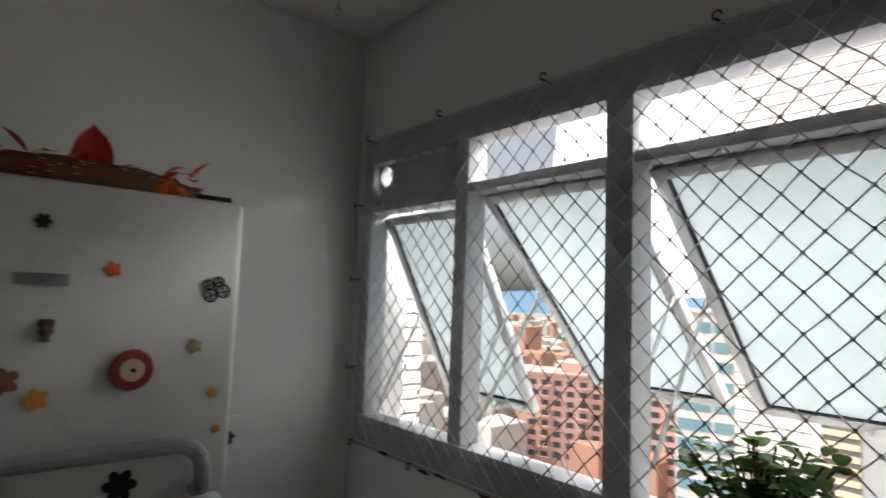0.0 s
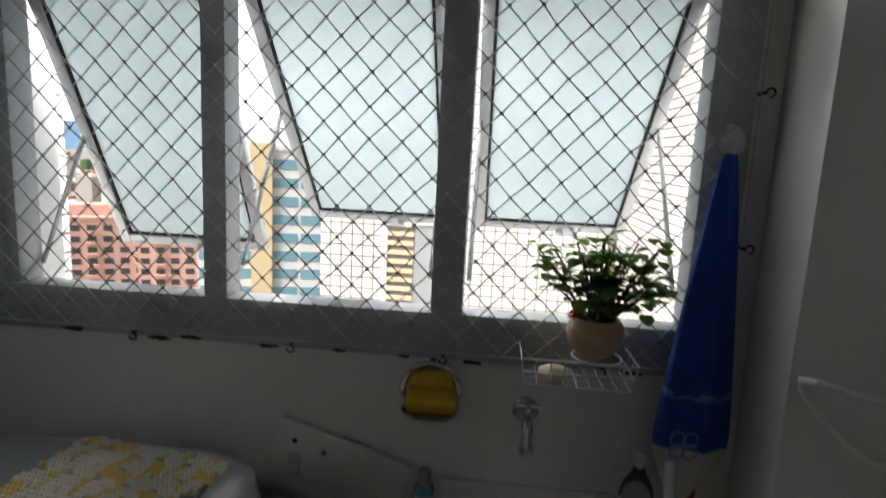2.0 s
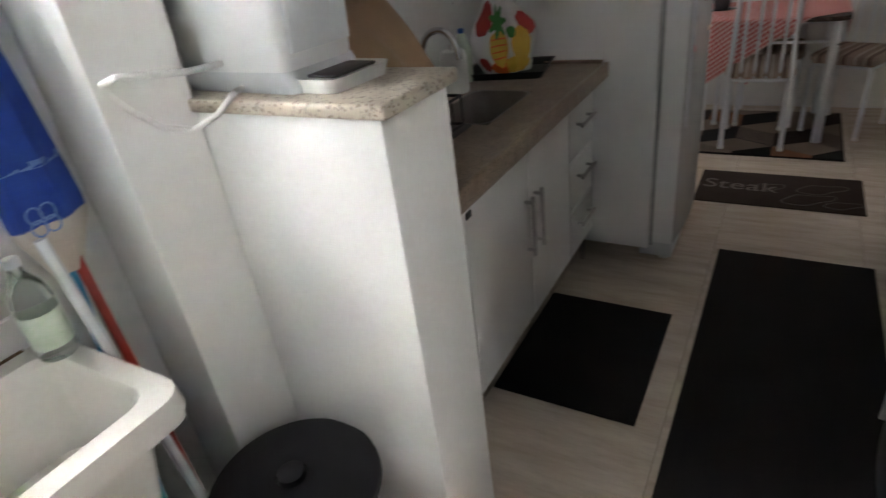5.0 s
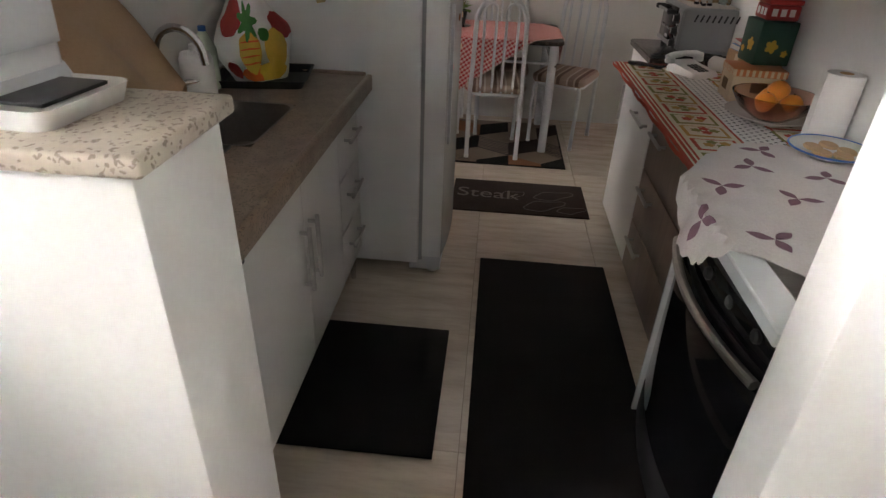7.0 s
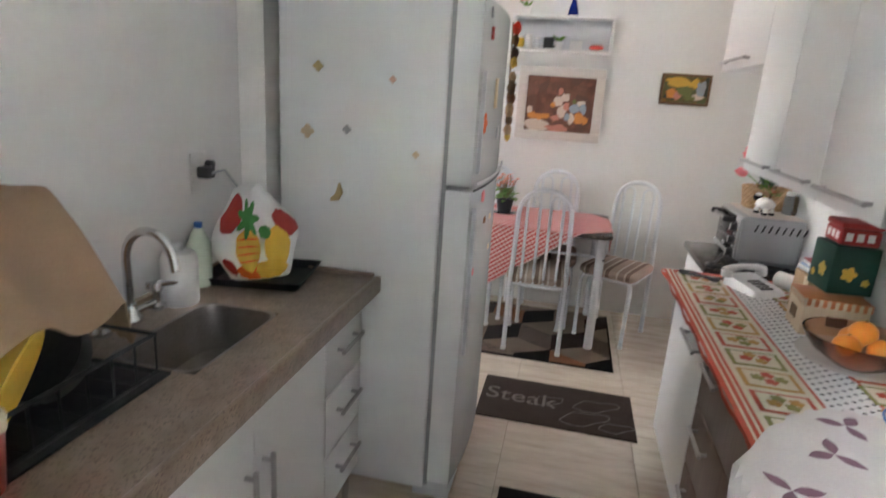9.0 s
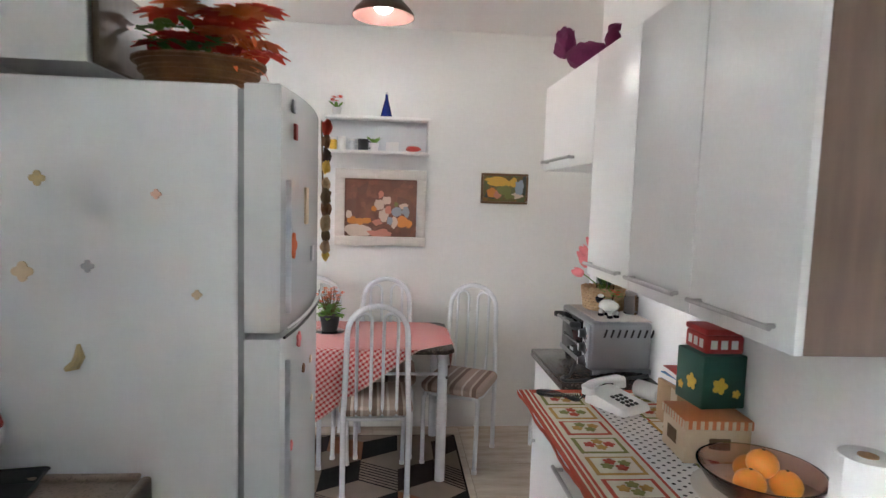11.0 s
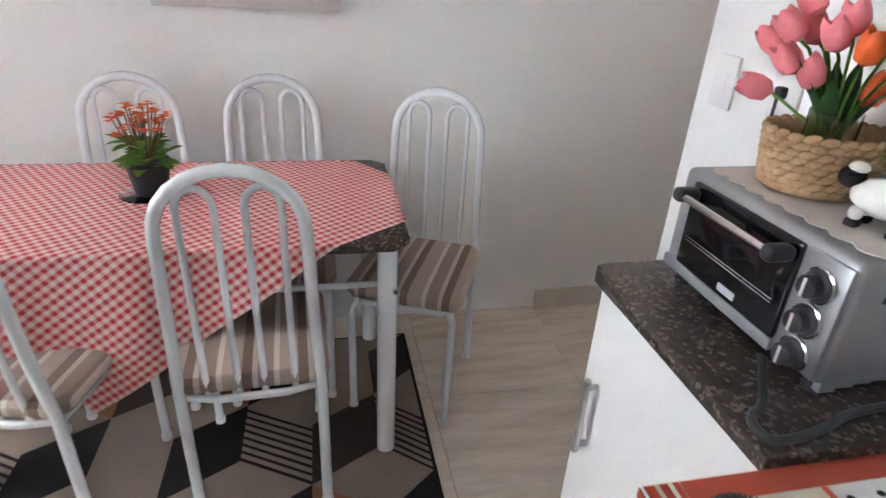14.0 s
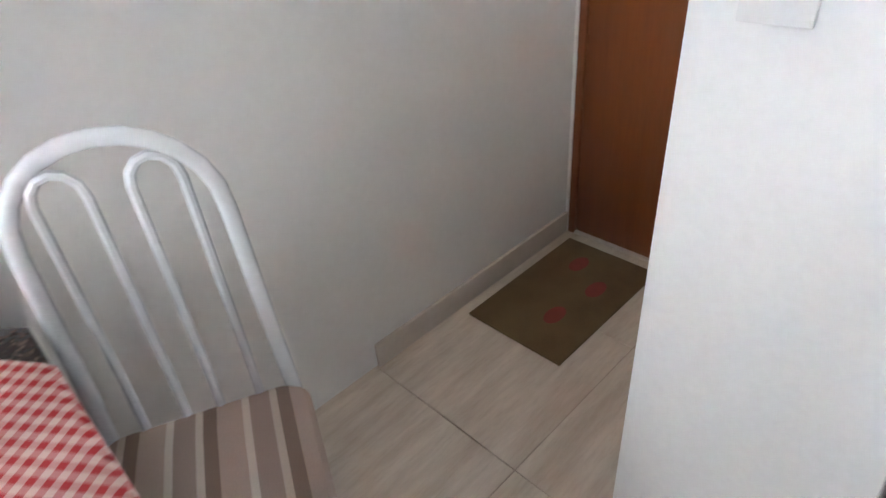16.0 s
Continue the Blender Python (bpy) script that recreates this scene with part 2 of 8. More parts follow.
def stone_mat(name, c, c2, c3, speck, rough, mid=30.0):
    m, nt, b = nodes_of(name)
    vec = coords(nt)
    v = nt.nodes.new("ShaderNodeTexVoronoi")
    nt.links.new(vec, v.inputs["Vector"])
    v.inputs["Scale"].default_value = speck
    n1, n2 = noise_node(nt, vec, mid, 6.0, 0.65), noise_node(nt, vec, 4.0)
    col = mix_col(nt, ramp(nt, n1, 0.36, 0.66), c, c2)
    sep = nt.nodes.new("ShaderNodeSeparateColor")
    nt.links.new(v.outputs["Color"], sep.inputs[0])
    col = mix_col(nt, ramp(nt, sep.outputs[0], 0.80, 0.86), col, c3)
    col = mix_col(nt, math_node(nt, "MULTIPLY", n2, 0.5), col, tuple(x * 0.7 for x in c))
    nt.links.new(col, b.inputs["Base Color"])
    nt.links.new(math_node(nt, "ADD", rough, math_node(nt, "MULTIPLY", n2, 0.15)), b.inputs["Roughness"])
    bump(nt, b, n1, 0.04)
    return m


M_SLAB = stone_mat("beige_granite", (0.62, 0.55, 0.46), (0.52, 0.45, 0.37), (0.24, 0.18, 0.14), 210, 0.3, 45)
M_COUNTER = stone_mat("brown_granite", (0.36, 0.275, 0.21), (0.25, 0.185, 0.14), (0.19, 0.14, 0.105), 230, 0.30, 17)
M_DKGRAN = stone_mat("dark_speckled_granite", (0.075, 0.06, 0.052), (0.030, 0.026, 0.024), (0.19, 0.145, 0.12), 150, 0.16, 45)


def floor_mat():
    m, nt, b = nodes_of("veined_beige_porcelain")
    oi = nt.nodes.new("ShaderNodeObjectInfo")
    tc = nt.nodes.new("ShaderNodeTexCoord")
    add = nt.nodes.new("ShaderNodeVectorMath")
    add.operation = "MULTIPLY_ADD"
    cmb = nt.nodes.new("ShaderNodeCombineXYZ")
    nt.links.new(oi.outputs["Random"], cmb.inputs[0])
    nt.links.new(oi.outputs["Random"], cmb.inputs[1])
    nt.links.new(cmb.outputs[0], add.inputs[0])
    add.inputs[1].default_value = (9, 5, 0)
    nt.links.new(tc.outputs["Object"], add.inputs[2])
    mp = nt.nodes.new("ShaderNodeMapping")
    nt.links.new(add.outputs[0], mp.inputs[0])
    mp.inputs["Rotation"].default_value = (0, 0, radians(-14))
    mp.inputs["Scale"].default_value = (1.2, 7.0, 1)
    n1 = noise_node(nt, mp.outputs[0], 2.2, 5.0, 0.6)
    n2 = noise_node(nt, mp.outputs[0], 14.0, 4.0, 0.6)
    col = mix_col(nt, ramp(nt, n1, 0.38, 0.68), (0.66, 0.58, 0.49), (0.50, 0.42, 0.34))
    col = mix_col(nt, math_node(nt, "MULTIPLY", ramp(nt, n2, 0.5, 0.8), 0.35), col, (0.40, 0.32, 0.25))
    nt.links.new(col, b.inputs["Base Color"])
    nt.links.new(math_node(nt, "ADD", 0.14, math_node(nt, "MULTIPLY", n2, 0.12)), b.inputs["Roughness"])
    return m


M_FLOOR = floor_mat()


def leafy(m, share, through_colour=(0.22, 0.40, 0.06)):
    """Lets part of the light through a thin leaf."""
    nt = m.node_tree
    b, out = nt.nodes["Principled BSDF"], nt.nodes["Material Output"]
    tl, mx = nt.nodes.new("ShaderNodeBsdfTranslucent"), nt.nodes.new("ShaderNodeMixShader")
    tl.inputs[0].default_value = (*through_colour, 1)
    mx.inputs[0].default_value = share
    nt.links.new(b.outputs[0], mx.inputs[1])
    nt.links.new(tl.outputs[0], mx.inputs[2])
    nt.links.new(mx.outputs[0], out.inputs[0])


leafy(M_GREEN, 0.45)
leafy(M_REDP, 0.35, (0.75, 0.07, 0.02))
M_GROUT = mat("beige_grout", (0.36, 0.30, 0.25), rough=0.9)


def frosted_mat():
    m, nt, b = nodes_of("frosted_glass")
    nt.nodes.remove(b)
    out = nt.nodes["Material Output"]
    tl, gl, df, mx, mx2 = (nt.nodes.new("ShaderNode" + k) for k in ("BsdfTranslucent", "BsdfGlossy", "BsdfDiffuse", "MixShader", "MixShader"))
    vec = coords(nt)
    n = noise_node(nt, vec, 3.0)
    col = mix_col(nt, n, (0.40, 0.43, 0.43), (0.34, 0.375, 0.385))
    nt.links.new(col, tl.inputs[0])
    nt.links.new(col, df.inputs[0])
    gl.inputs["Roughness"].default_value = 0.25
    mx.inputs[0].default_value, mx2.inputs[0].default_value = 0.22, 0.05
    nt.links.new(tl.outputs[0], mx.inputs[1])
    nt.links.new(df.outputs[0], mx.inputs[2])
    nt.links.new(mx.outputs[0], mx2.inputs[1])
    nt.links.new(gl.outputs[0], mx2.inputs[2])
    nt.links.new(mx2.outputs[0], out.inputs[0])
    return m


M_FROST = frosted_mat()


def clear_mat(name, tint, rough=0.02):
    m, nt, b = nodes_of(name)
    b.inputs["Base Color"].default_value = (*tint, 1)
    b.inputs["Transmission Weight"].default_value, b.inputs["Roughness"].default_value, b.inputs["IOR"].default_value = 1.0, rough, 1.45
    return m


M_CLEAR = clear_mat("clear_plastic", (0.88, 0.92, 0.9), 0.08)
M_PINKBOWL = clear_mat("pink_glass", (1.0, 0.66, 0.56), 0.06)
M_PALEBOT = mat("milky_green_plastic", (0.58, 0.66, 0.55), (0.52, 0.60, 0.50), 20, 100, 0.22, bumps=0.02)
M_CYANPL = mat("cyan_gel_bottle", (0.16, 0.50, 0.60), (0.2, 0.58, 0.66), rough=0.25, bumps=0.02)


def glow_mat(name, color, strength):
    m, nt, b = nodes_of(name)
    b.inputs["Base Color"].default_value = (0.9, 0.9, 0.88, 1)
    b.inputs["Emission Color"].default_value, b.inputs["Emission Strength"].default_value = (*color, 1), strength
    return m


M_BULB = glow_mat("lit_lamp_bulb", (1.0, 0.93, 0.86), 1.0)


def gingham_mat():
    m, nt, b = nodes_of("red_gingham_cotton")
    uv = nt.nodes.new("ShaderNodeTexCoord")
    sp = nt.nodes.new("ShaderNodeSeparateXYZ")
    nt.links.new(uv.outputs["UV"], sp.inputs[0])
    period = 0.023

    def stripe(s):
        f = math_node(nt, "FRACT", math_node(nt, "DIVIDE", s, period))
        return math_node(nt, "GREATER_THAN", f, 0.5)
    su, sv = stripe(sp.outputs[0]), stripe(sp.outputs[1])
    f = math_node(nt, "MULTIPLY", math_node(nt, "ADD", math_node(nt, "MULTIPLY", su, 0.42), math_node(nt, "MULTIPLY", sv, 0.58)), 1.0)
    fine = noise_node(nt, uv.outputs["UV"], 420.0, 2.0)
    big = noise_node(nt, uv.outputs["UV"], 5.0)
    col = mix_col(nt, f, (0.78, 0.60, 0.56), (0.50, 0.020, 0.030))
    col = mix_col(nt, math_node(nt, "MULTIPLY", big, 0.18), col, (0.45, 0.2, 0.18))
    nt.links.new(col, b.inputs["Base Color"])
    b.inputs["Roughness"].default_value = 0.9
    bump(nt, b, fine, 0.5, 0.002)
    return m


M_GINGHAM = gingham_mat()


def stripe_mat():
    """Woven seat fabric with brown, cream and grey stripes."""
    m, nt, b = nodes_of("striped_seat_fabric")
    vec = coords(nt)
    sp = nt.nodes.new("ShaderNodeSeparateXYZ")
    nt.links.new(vec, sp.inputs[0])
    s = math_node(nt, "FRACT", math_node(nt, "MULTIPLY", math_node(nt, "ADD", sp.outputs[0], 1.0), 7.5))
    col = mix_col(nt, math_node(nt, "GREATER_THAN", s, 0.34), (0.46, 0.36, 0.30), (0.20, 0.135, 0.11))
    col = mix_col(nt, math_node(nt, "GREATER_THAN", s, 0.52), col, (0.60, 0.52, 0.44))
    col = mix_col(nt, math_node(nt, "GREATER_THAN", s, 0.62), col, (0.34, 0.26, 0.22))
    col = mix_col(nt, math_node(nt, "GREATER_THAN", s, 0.9), col, (0.68, 0.62, 0.55))
    fine = noise_node(nt, vec, 300.0, 2.0)
    col = mix_col(nt, math_node(nt, "MULTIPLY", fine, 0.4), col, (0.25, 0.19, 0.16))
    nt.links.new(col, b.inputs["Base Color"])
    b.inputs["Roughness"].default_value = 0.9
    bump(nt, b, fine, 0.5, 0.002)
    return m


M_STRIPE = stripe_mat()


def canvas_mat(name, a, b_, c, d, scale):
    """A painted still life: soft patches of four colours."""
    m, nt, b = nodes_of(name)
    vec = coords(nt)
    v = nt.nodes.new("ShaderNodeTexVoronoi")
    nt.links.new(vec, v.inputs["Vector"])
    v.inputs["Scale"].default_value = scale
    n1, n2, n3 = noise_node(nt, vec, scale * 0.6, 3.0), noise_node(nt, vec, scale * 1.3, 4.0), noise_node(nt, vec, 90.0)
    col = mix_col(nt, ramp(nt, n1, 0.42, 0.58), a, b_)
    col = mix_col(nt, ramp(nt, n2, 0.54, 0.62), col, c)
    sep = nt.nodes.new("ShaderNodeSeparateColor")
    nt.links.new(v.outputs["Color"], sep.inputs[0])
    col = mix_col(nt, ramp(nt, sep.outputs[1], 0.78, 0.84), col, d)
    nt.links.new(col, b.inputs["Base Color"])
    b.inputs["Roughness"].default_value = 0.5
    bump(nt, b, n3, 0.4)
    return m


M_ART1 = canvas_mat("brown_still_life_paint", (0.12, 0.045, 0.03), (0.17, 0.075, 0.045), (0.20, 0.08, 0.05), (0.13, 0.06, 0.04), 14)
M_ART2 = canvas_mat("dark_olive_still_life_paint", (0.13, 0.09, 0.02), (0.10, 0.12, 0.05), (0.22, 0.11, 0.02), (0.04, 0.05, 0.04), 16)
M_ART3 = canvas_mat("dim_picture_paint", (0.04, 0.03, 0.02), (0.10, 0.07, 0.04), (0.05, 0.06, 0.05), (0.16, 0.10, 0.05), 16)

# ---- building helpers ----


def bx(x0, y0, z0, x1, y1, z1, bev=0.0, seg=2):
    bm = bmesh.new()
    bmesh.ops.create_cube(bm, size=1.0)
    for v in bm.verts:
        v.co = Vector((x0 + (v.co.x + 0.5) * (x1 - x0), y0 + (v.co.y + 0.5) * (y1 - y0), z0 + (v.co.z + 0.5) * (z1 - z0)))
    if bev:
        bmesh.ops.bevel(bm, geom=bm.edges[:], offset=bev, segments=seg, profile=0.5, affect="EDGES")
    return bm


def lathe(profile, n=24, at=(0, 0, 0), squash=1.0):
    """A turned body from (radius, height) pairs."""
    bm = bmesh.new()
    rings = []
    for r, z in profile:
        rings.append([bm.verts.new((at[0] + r * math.cos(2 * math.pi * i / n), at[1] + squash * r * math.sin(2 * math.pi * i / n), at[2] + z)) for i in range(n)])
    for a, b in zip(rings, rings[1:]):
        for i in range(n):
            bm.faces.new((a[i], a[(i + 1) % n], b[(i + 1) % n], b[i]))
    for ring, flip in ((rings[0], True), (rings[-1], False)):
        bm.faces.new(ring[::-1] if flip else ring)
    bmesh.ops.remove_doubles(bm, verts=bm.verts[:], dist=1e-6)
    return bm


def tube(points, r, n=10, closed=False):
    """A round bar along points."""
    pts = [Vector(p) for p in points]
    bm = bmesh.new()
    rings = []
    up = None
    for i, p in enumerate(pts):
        a = pts[i - 1] if i or closed else p
        b = pts[(i + 1) % len(pts)] if i < len(pts) - 1 or closed else p
        d = (b - a).normalized()
        if up is None:
            up = Vector((0, 0, 1)) if abs(d.z) < 0.9 else Vector((1, 0, 0))
        side = d.cross(up)
        if side.length < 1e-5:
            side = d.orthogonal()
        side.normalize()
        up = side.cross(d).normalized()
        rr = r[i] if isinstance(r, (list, tuple)) else r
        rings.append([bm.verts.new(p + rr * (math.cos(2 * math.pi * k / n) * side + math.sin(2 * math.pi * k / n) * up)) for k in range(n)])
    pairs = list(zip(rings, rings[1:])) + ([(rings[-1], rings[0])] if closed else [])
    for a, b in pairs:
        for k in range(n):
            bm.faces.new((a[k], a[(k + 1) % n], b[(k + 1) % n], b[k]))
    if not closed:
        bm.faces.new(rings[0][::-1])
        bm.faces.new(rings[-1])
    bmesh.ops.recalc_face_normals(bm, faces=bm.faces[:])
    return bm


def cyl(a, b, r, n=14):
    return tube([a, b], r, n)


def join(*bms):
    out = bms[0]
    for bm in bms[1:]:
        me = bpy.data.meshes.new("t")
        bm.to_mesh(me)
        out.from_mesh(me)
        bpy.data.meshes.remove(me)
        bm.free()
    return out


def moved(bm, m):
    bm.transform(m)
    return bm


def sheet(nx, ny, fn, thick=0.0):
    """A cloth or panel from fn(u, v) -> point, u and v from 0 to 1, thickened downwards."""
    bm = bmesh.new()
    g = [[bm.verts.new(fn(i / nx, j / ny)) for j in range(ny + 1)] for i in range(nx + 1)]
    for i in range(nx):
        for j in range(ny):
            bm.faces.new((g[i][j], g[i + 1][j], g[i + 1][j + 1], g[i][j + 1]))
    bmesh.ops.recalc_face_normals(bm, faces=bm.faces[:])
    if thick:
        bmesh.ops.solidify(bm, geom=bm.faces[:], thickness=thick)
    return bm


def prism(outline, z0, z1, bev=0.0):
    """An upright prism over a plan outline."""
    bm = bmesh.new()
    f = bm.faces.new([bm.verts.new((x, y, z0)) for x, y in outline])
    ext = bmesh.ops.extrude_face_region(bm, geom=[f])
    for v in ext["geom"]:
        if isinstance(v, bmesh.types.BMVert):
            v.co.z = z1
    bmesh.ops.recalc_face_normals(bm, faces=bm.faces[:])
    if bev:
        es = [e for e in bm.edges if abs(e.verts[0].co.z - e.verts[1].co.z) < 1e-6]
        bmesh.ops.bevel(bm, geom=es, offset=bev, segments=2, profile=0.5, affect="EDGES")
    return bm


def blob(r, at=(0, 0, 0), scale=(1, 1, 1), sub=2, rough=0.0, seed=0):
    bm = bmesh.new()
    bmesh.ops.create_icosphere(bm, subdivisions=sub, radius=r)
    for v in bm.verts:
        k = 1 + rough * noise.noise(v.co * (2.2 / r) + Vector((seed, seed * 0.7, 0)))
        v.co = Vector((at[0] + v.co.x * scale[0] * k, at[1] + v.co.y * scale[1] * k, at[2] + v.co.z * scale[2] * k))
    return bm


def mesh_of(name, bm, material, smooth=35):
    me = bpy.data.meshes.new(name)
    bm.normal_update()
    for e in bm.edges:
        if len(e.link_faces) == 2 and e.calc_face_angle(0.0) > radians(smooth):
            e.smooth = False
    for f in bm.faces:
        f.smooth = True
    bm.to_mesh(me)
    bm.free()
    for m in material if isinstance(material, (list, tuple)) else (material,):
        me.materials.append(m)
    return me


def part(name, bm, material, parent, label="", kind=""):
    ob = new(name, mesh_of(name, bm, material))
    ob.parent = parent
    return tagged(ob, label, "", "", kind)


def again(name, me, parent, m=None):
    """Another part on the same mesh."""
    ob = new(name, me)
    ob.parent = parent
    if m is not None:
        ob.matrix_basis = m
    return ob


def thing(name, label, category, x=0.0, y=0.0, z=0.0, rz=0.0, group="", kind=""):
    ob = new(name)
    ob.empty_display_size = 0.05
    ob.matrix_basis = pose(x, y, z, 0, 0, rz)
    return tagged(ob, label, category, group, kind)


def single(name, bm, material, label, category, group="", kind="", at=None):
    ob = new(name, mesh_of(name, bm, material))
    if at is not None:
        ob.matrix_basis = at
    return tagged(ob, label, category, group, kind)


def words(name, text, size, m, material, parent, depth=0.001):
    """Raised lettering in the built-in font, as a mesh."""
    cu = bpy.data.curves.new(name, "FONT")
    cu.body, cu.size, cu.extrude, cu.align_x = text, size, depth, "CENTER"
    tmp = bpy.data.objects.new(name, cu)
    scene.collection.objects.link(tmp)
    me = bpy.data.meshes.new_from_object(tmp.evaluated_get(bpy.context.evaluated_depsgraph_get()))
    bpy.data.objects.remove(tmp)
    me.materials.append(material)
    ob = new(name, me)
    ob.parent = parent
    ob.matrix_basis = m
    return ob

# ---- large structure ----
CEIL = 2.645
WX = -0.70          # inner face of the window wall
W_Y0, W_Y1, W_Z0, W_Z1 = -1.767, -0.190, 1.227, 2.175


def structure(name, label, bms, material):
    ob = new(name, mesh_of(name, join(*bms), material))
    return tagged(ob, label, "wall" if name.startswith("wall") else name.split("_")[0], "", "structure")


structure("wall_west_laundry", "white painted laundry wall with a wide window opening", [
    bx(-0.86, -2.10, -0.02, WX, 0.0, W_Z0), bx(-0.86, -2.10, W_Z1, WX, 0.0, CEIL),
    bx(-0.86, -2.10, W_Z0, WX, W_Y0, W_Z1), bx(-0.86, W_Y1, W_Z0, WX, 0.0, W_Z1)], M_TILEWALL)
structure("wall_pilaster", "white painted pilaster beside the laundry window", [prism([(WX + 0.002, -0.082), (-0.445, -0.132), (-0.425, -0.13), (-0.415, -0.115), (-0.342, -0.001), (WX + 0.002, -0.001)], -0.02, CEIL)], M_TILEWALL)
structure("wall_half_height", "waist-high white partition between laundry and sink", [bx(-0.545, 0.002, -0.02, 0.080, 0.216, 1.198, 0.004)], M_WALL)
structure("wall_west_kitchen", "glazed white wall behind the sink counter", [bx(-0.86, 0.002, -0.02, -0.545, 1.68, CEIL)], M_TILEWALL)
structure("wall_west_fridge", "white wall behind the refrigerator", [bx(-0.86, 1.682, -0.02, -0.45, 2.55, CEIL)], M_WALL)
structure("wall_south", "white painted end wall of the laundry", [bx(-0.70, -2.10, -0.02, 1.50, -1.875, CEIL)], M_WALL)
structure("wall_east_laundry", "white painted laundry side wall", [bx(1.35, -1.875, -0.02, 1.50, 0.08, CEIL)], M_WALL)
structure("wall_stub", "white partition end beside the stove", [bx(0.90, 0.082, -0.02, 1.60, 0.19, CEIL, 0.006)], M_WALL)
structure("wall_east_kitchen", "white painted wall behind the stove and cabinets", [bx(1.602, 0.08, -0.02, 1.72, 3.335, CEIL, 0.003)], M_WALL)
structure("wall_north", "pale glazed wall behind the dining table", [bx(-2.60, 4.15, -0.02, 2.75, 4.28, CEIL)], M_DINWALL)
# out of view; the opening is invented and sized to light the dining area
structure("wall_west_living", "white wall of the living room side with an added opening for light", [
    bx(-2.60, 2.0, -0.02, -2.45, 2.75, CEIL), bx(-2.60, 3.45, -0.02, -2.45, 4.149, CEIL), bx(-2.60, 2.75, -0.02, -2.45, 3.45, 1.05), bx(-2.60, 2.75, 1.95, -2.45, 3.45, CEIL)], M_WALL)
structure("wall_south_living", "white wall beside the dining space", [bx(-2.45, 2.40, -0.02, -0.862, 2.55, CEIL)], M_WALL)
structure("wall_hall_end", "white wall at the end of the entrance hall", [bx(2.60, 2.2, -0.02, 2.75, 3.215, CEIL), bx(2.60, 4.136, -0.02, 2.75, 4.149, CEIL), bx(2.60, 3.215, 2.10, 2.75, 4.136, CEIL)], M_WALL)
structure("wall_hall_south", "white wall of the entrance hall", [bx(1.72, 2.05, -0.02, 2.75, 2.2, CEIL)], M_WALL)
structure("ceiling", "flat white painted ceiling", [bx(-0.86, -2.10, CEIL + 0.002, 2.75, 2.40, CEIL + 0.12), bx(-2.60, 2.40, CEIL + 0.002, 2.75, 4.28, CEIL + 0.12)], M_CEIL)

# skirting of the hall stretch and the entrance door
structure("baseboard", "beige stone skirting along the hall wall", [bx(1.595, 4.135, 0.0, 2.597, 4.149, 0.090, 0.003)], M_BASEB)
door = thing("door_1", "closed orange-brown wooden entrance door", "door", 2.61, 3.215, 0.0, kind="structure")
part("leaf", bx(0.0, 0.06, 0.012, 0.04, 0.89, 2.06, 0.003), M_DOOR, door)
for dy0, dy1, dz in ((0.0, 0.06, 2.10), (0.89, 0.92, 2.10)):
    part("jamb", bx(-0.012, dy0, 0.0, 0.08, dy1 - 0.001, dz, 0.004), M_DOOR, door)
part("threshold", bx(-0.012, 0.061, 0.0, 0.06, 0.889, 0.011, 0.002), M_BASEB, door)
part("handle", join(cyl((-0.01, 0.13, 1.0), (-0.055, 0.13, 1.0), 0.010), cyl((-0.05, 0.13, 1.0), (-0.05, 0.25, 1.0), 0.009)), M_CHROME, door)

# ---- window ----
win = thing("window_1", "three-bay grey aluminium window with tilted frosted sashes", "window", 0, 0, 0, kind="structure")
FX0, FX1 = -0.745, -0.672
for nm, b in (("sill", bx(FX0, W_Y0, W_Z0, FX1, W_Y1, W_Z0 + 0.035, 0.004)), ("head", bx(FX0, W_Y0, W_Z1 - 0.045, FX1, W_Y1, W_Z1, 0.004)),
              ("jamb", bx(FX0, W_Y0, W_Z0 + 0.036, FX1, W_Y0 + 0.035, W_Z1 - 0.046, 0.004)), ("jamb", bx(FX0, W_Y1 - 0.04, W_Z0 + 0.036, FX1, W_Y1, W_Z1 - 0.046, 0.004)),
              ("mullion", bx(FX0, -1.288, W_Z0 + 0.036, FX1, -1.233, W_Z1 - 0.046, 0.004)), ("mullion", bx(FX0, -0.770, W_Z0 + 0.036, FX1 + 0.004, -0.700, W_Z1 - 0.046, 0.004))):
    part(nm, b, M_ALU, win)
# flat casing on the wall round the frame
for b in (bx(WX + 0.001, W_Y0 - 0.05, W_Z0 - 0.075, WX + 0.016, W_Y1 + 0.055, W_Z0 - 0.001, 0.003), bx(WX + 0.001, W_Y0 - 0.05, W_Z1 + 0.001, WX + 0.014, W_Y1 + 0.055, W_Z1 + 0.05, 0.003),
          bx(WX + 0.001, W_Y0 - 0.05, W_Z0, WX + 0.014, W_Y0 - 0.001, W_Z1, 0.003), bx(WX + 0.001, W_Y1 + 0.001, W_Z0, WX + 0.014, W_Y1 + 0.055, W_Z1, 0.003)):
    part("casing", b, M_ALU, win)
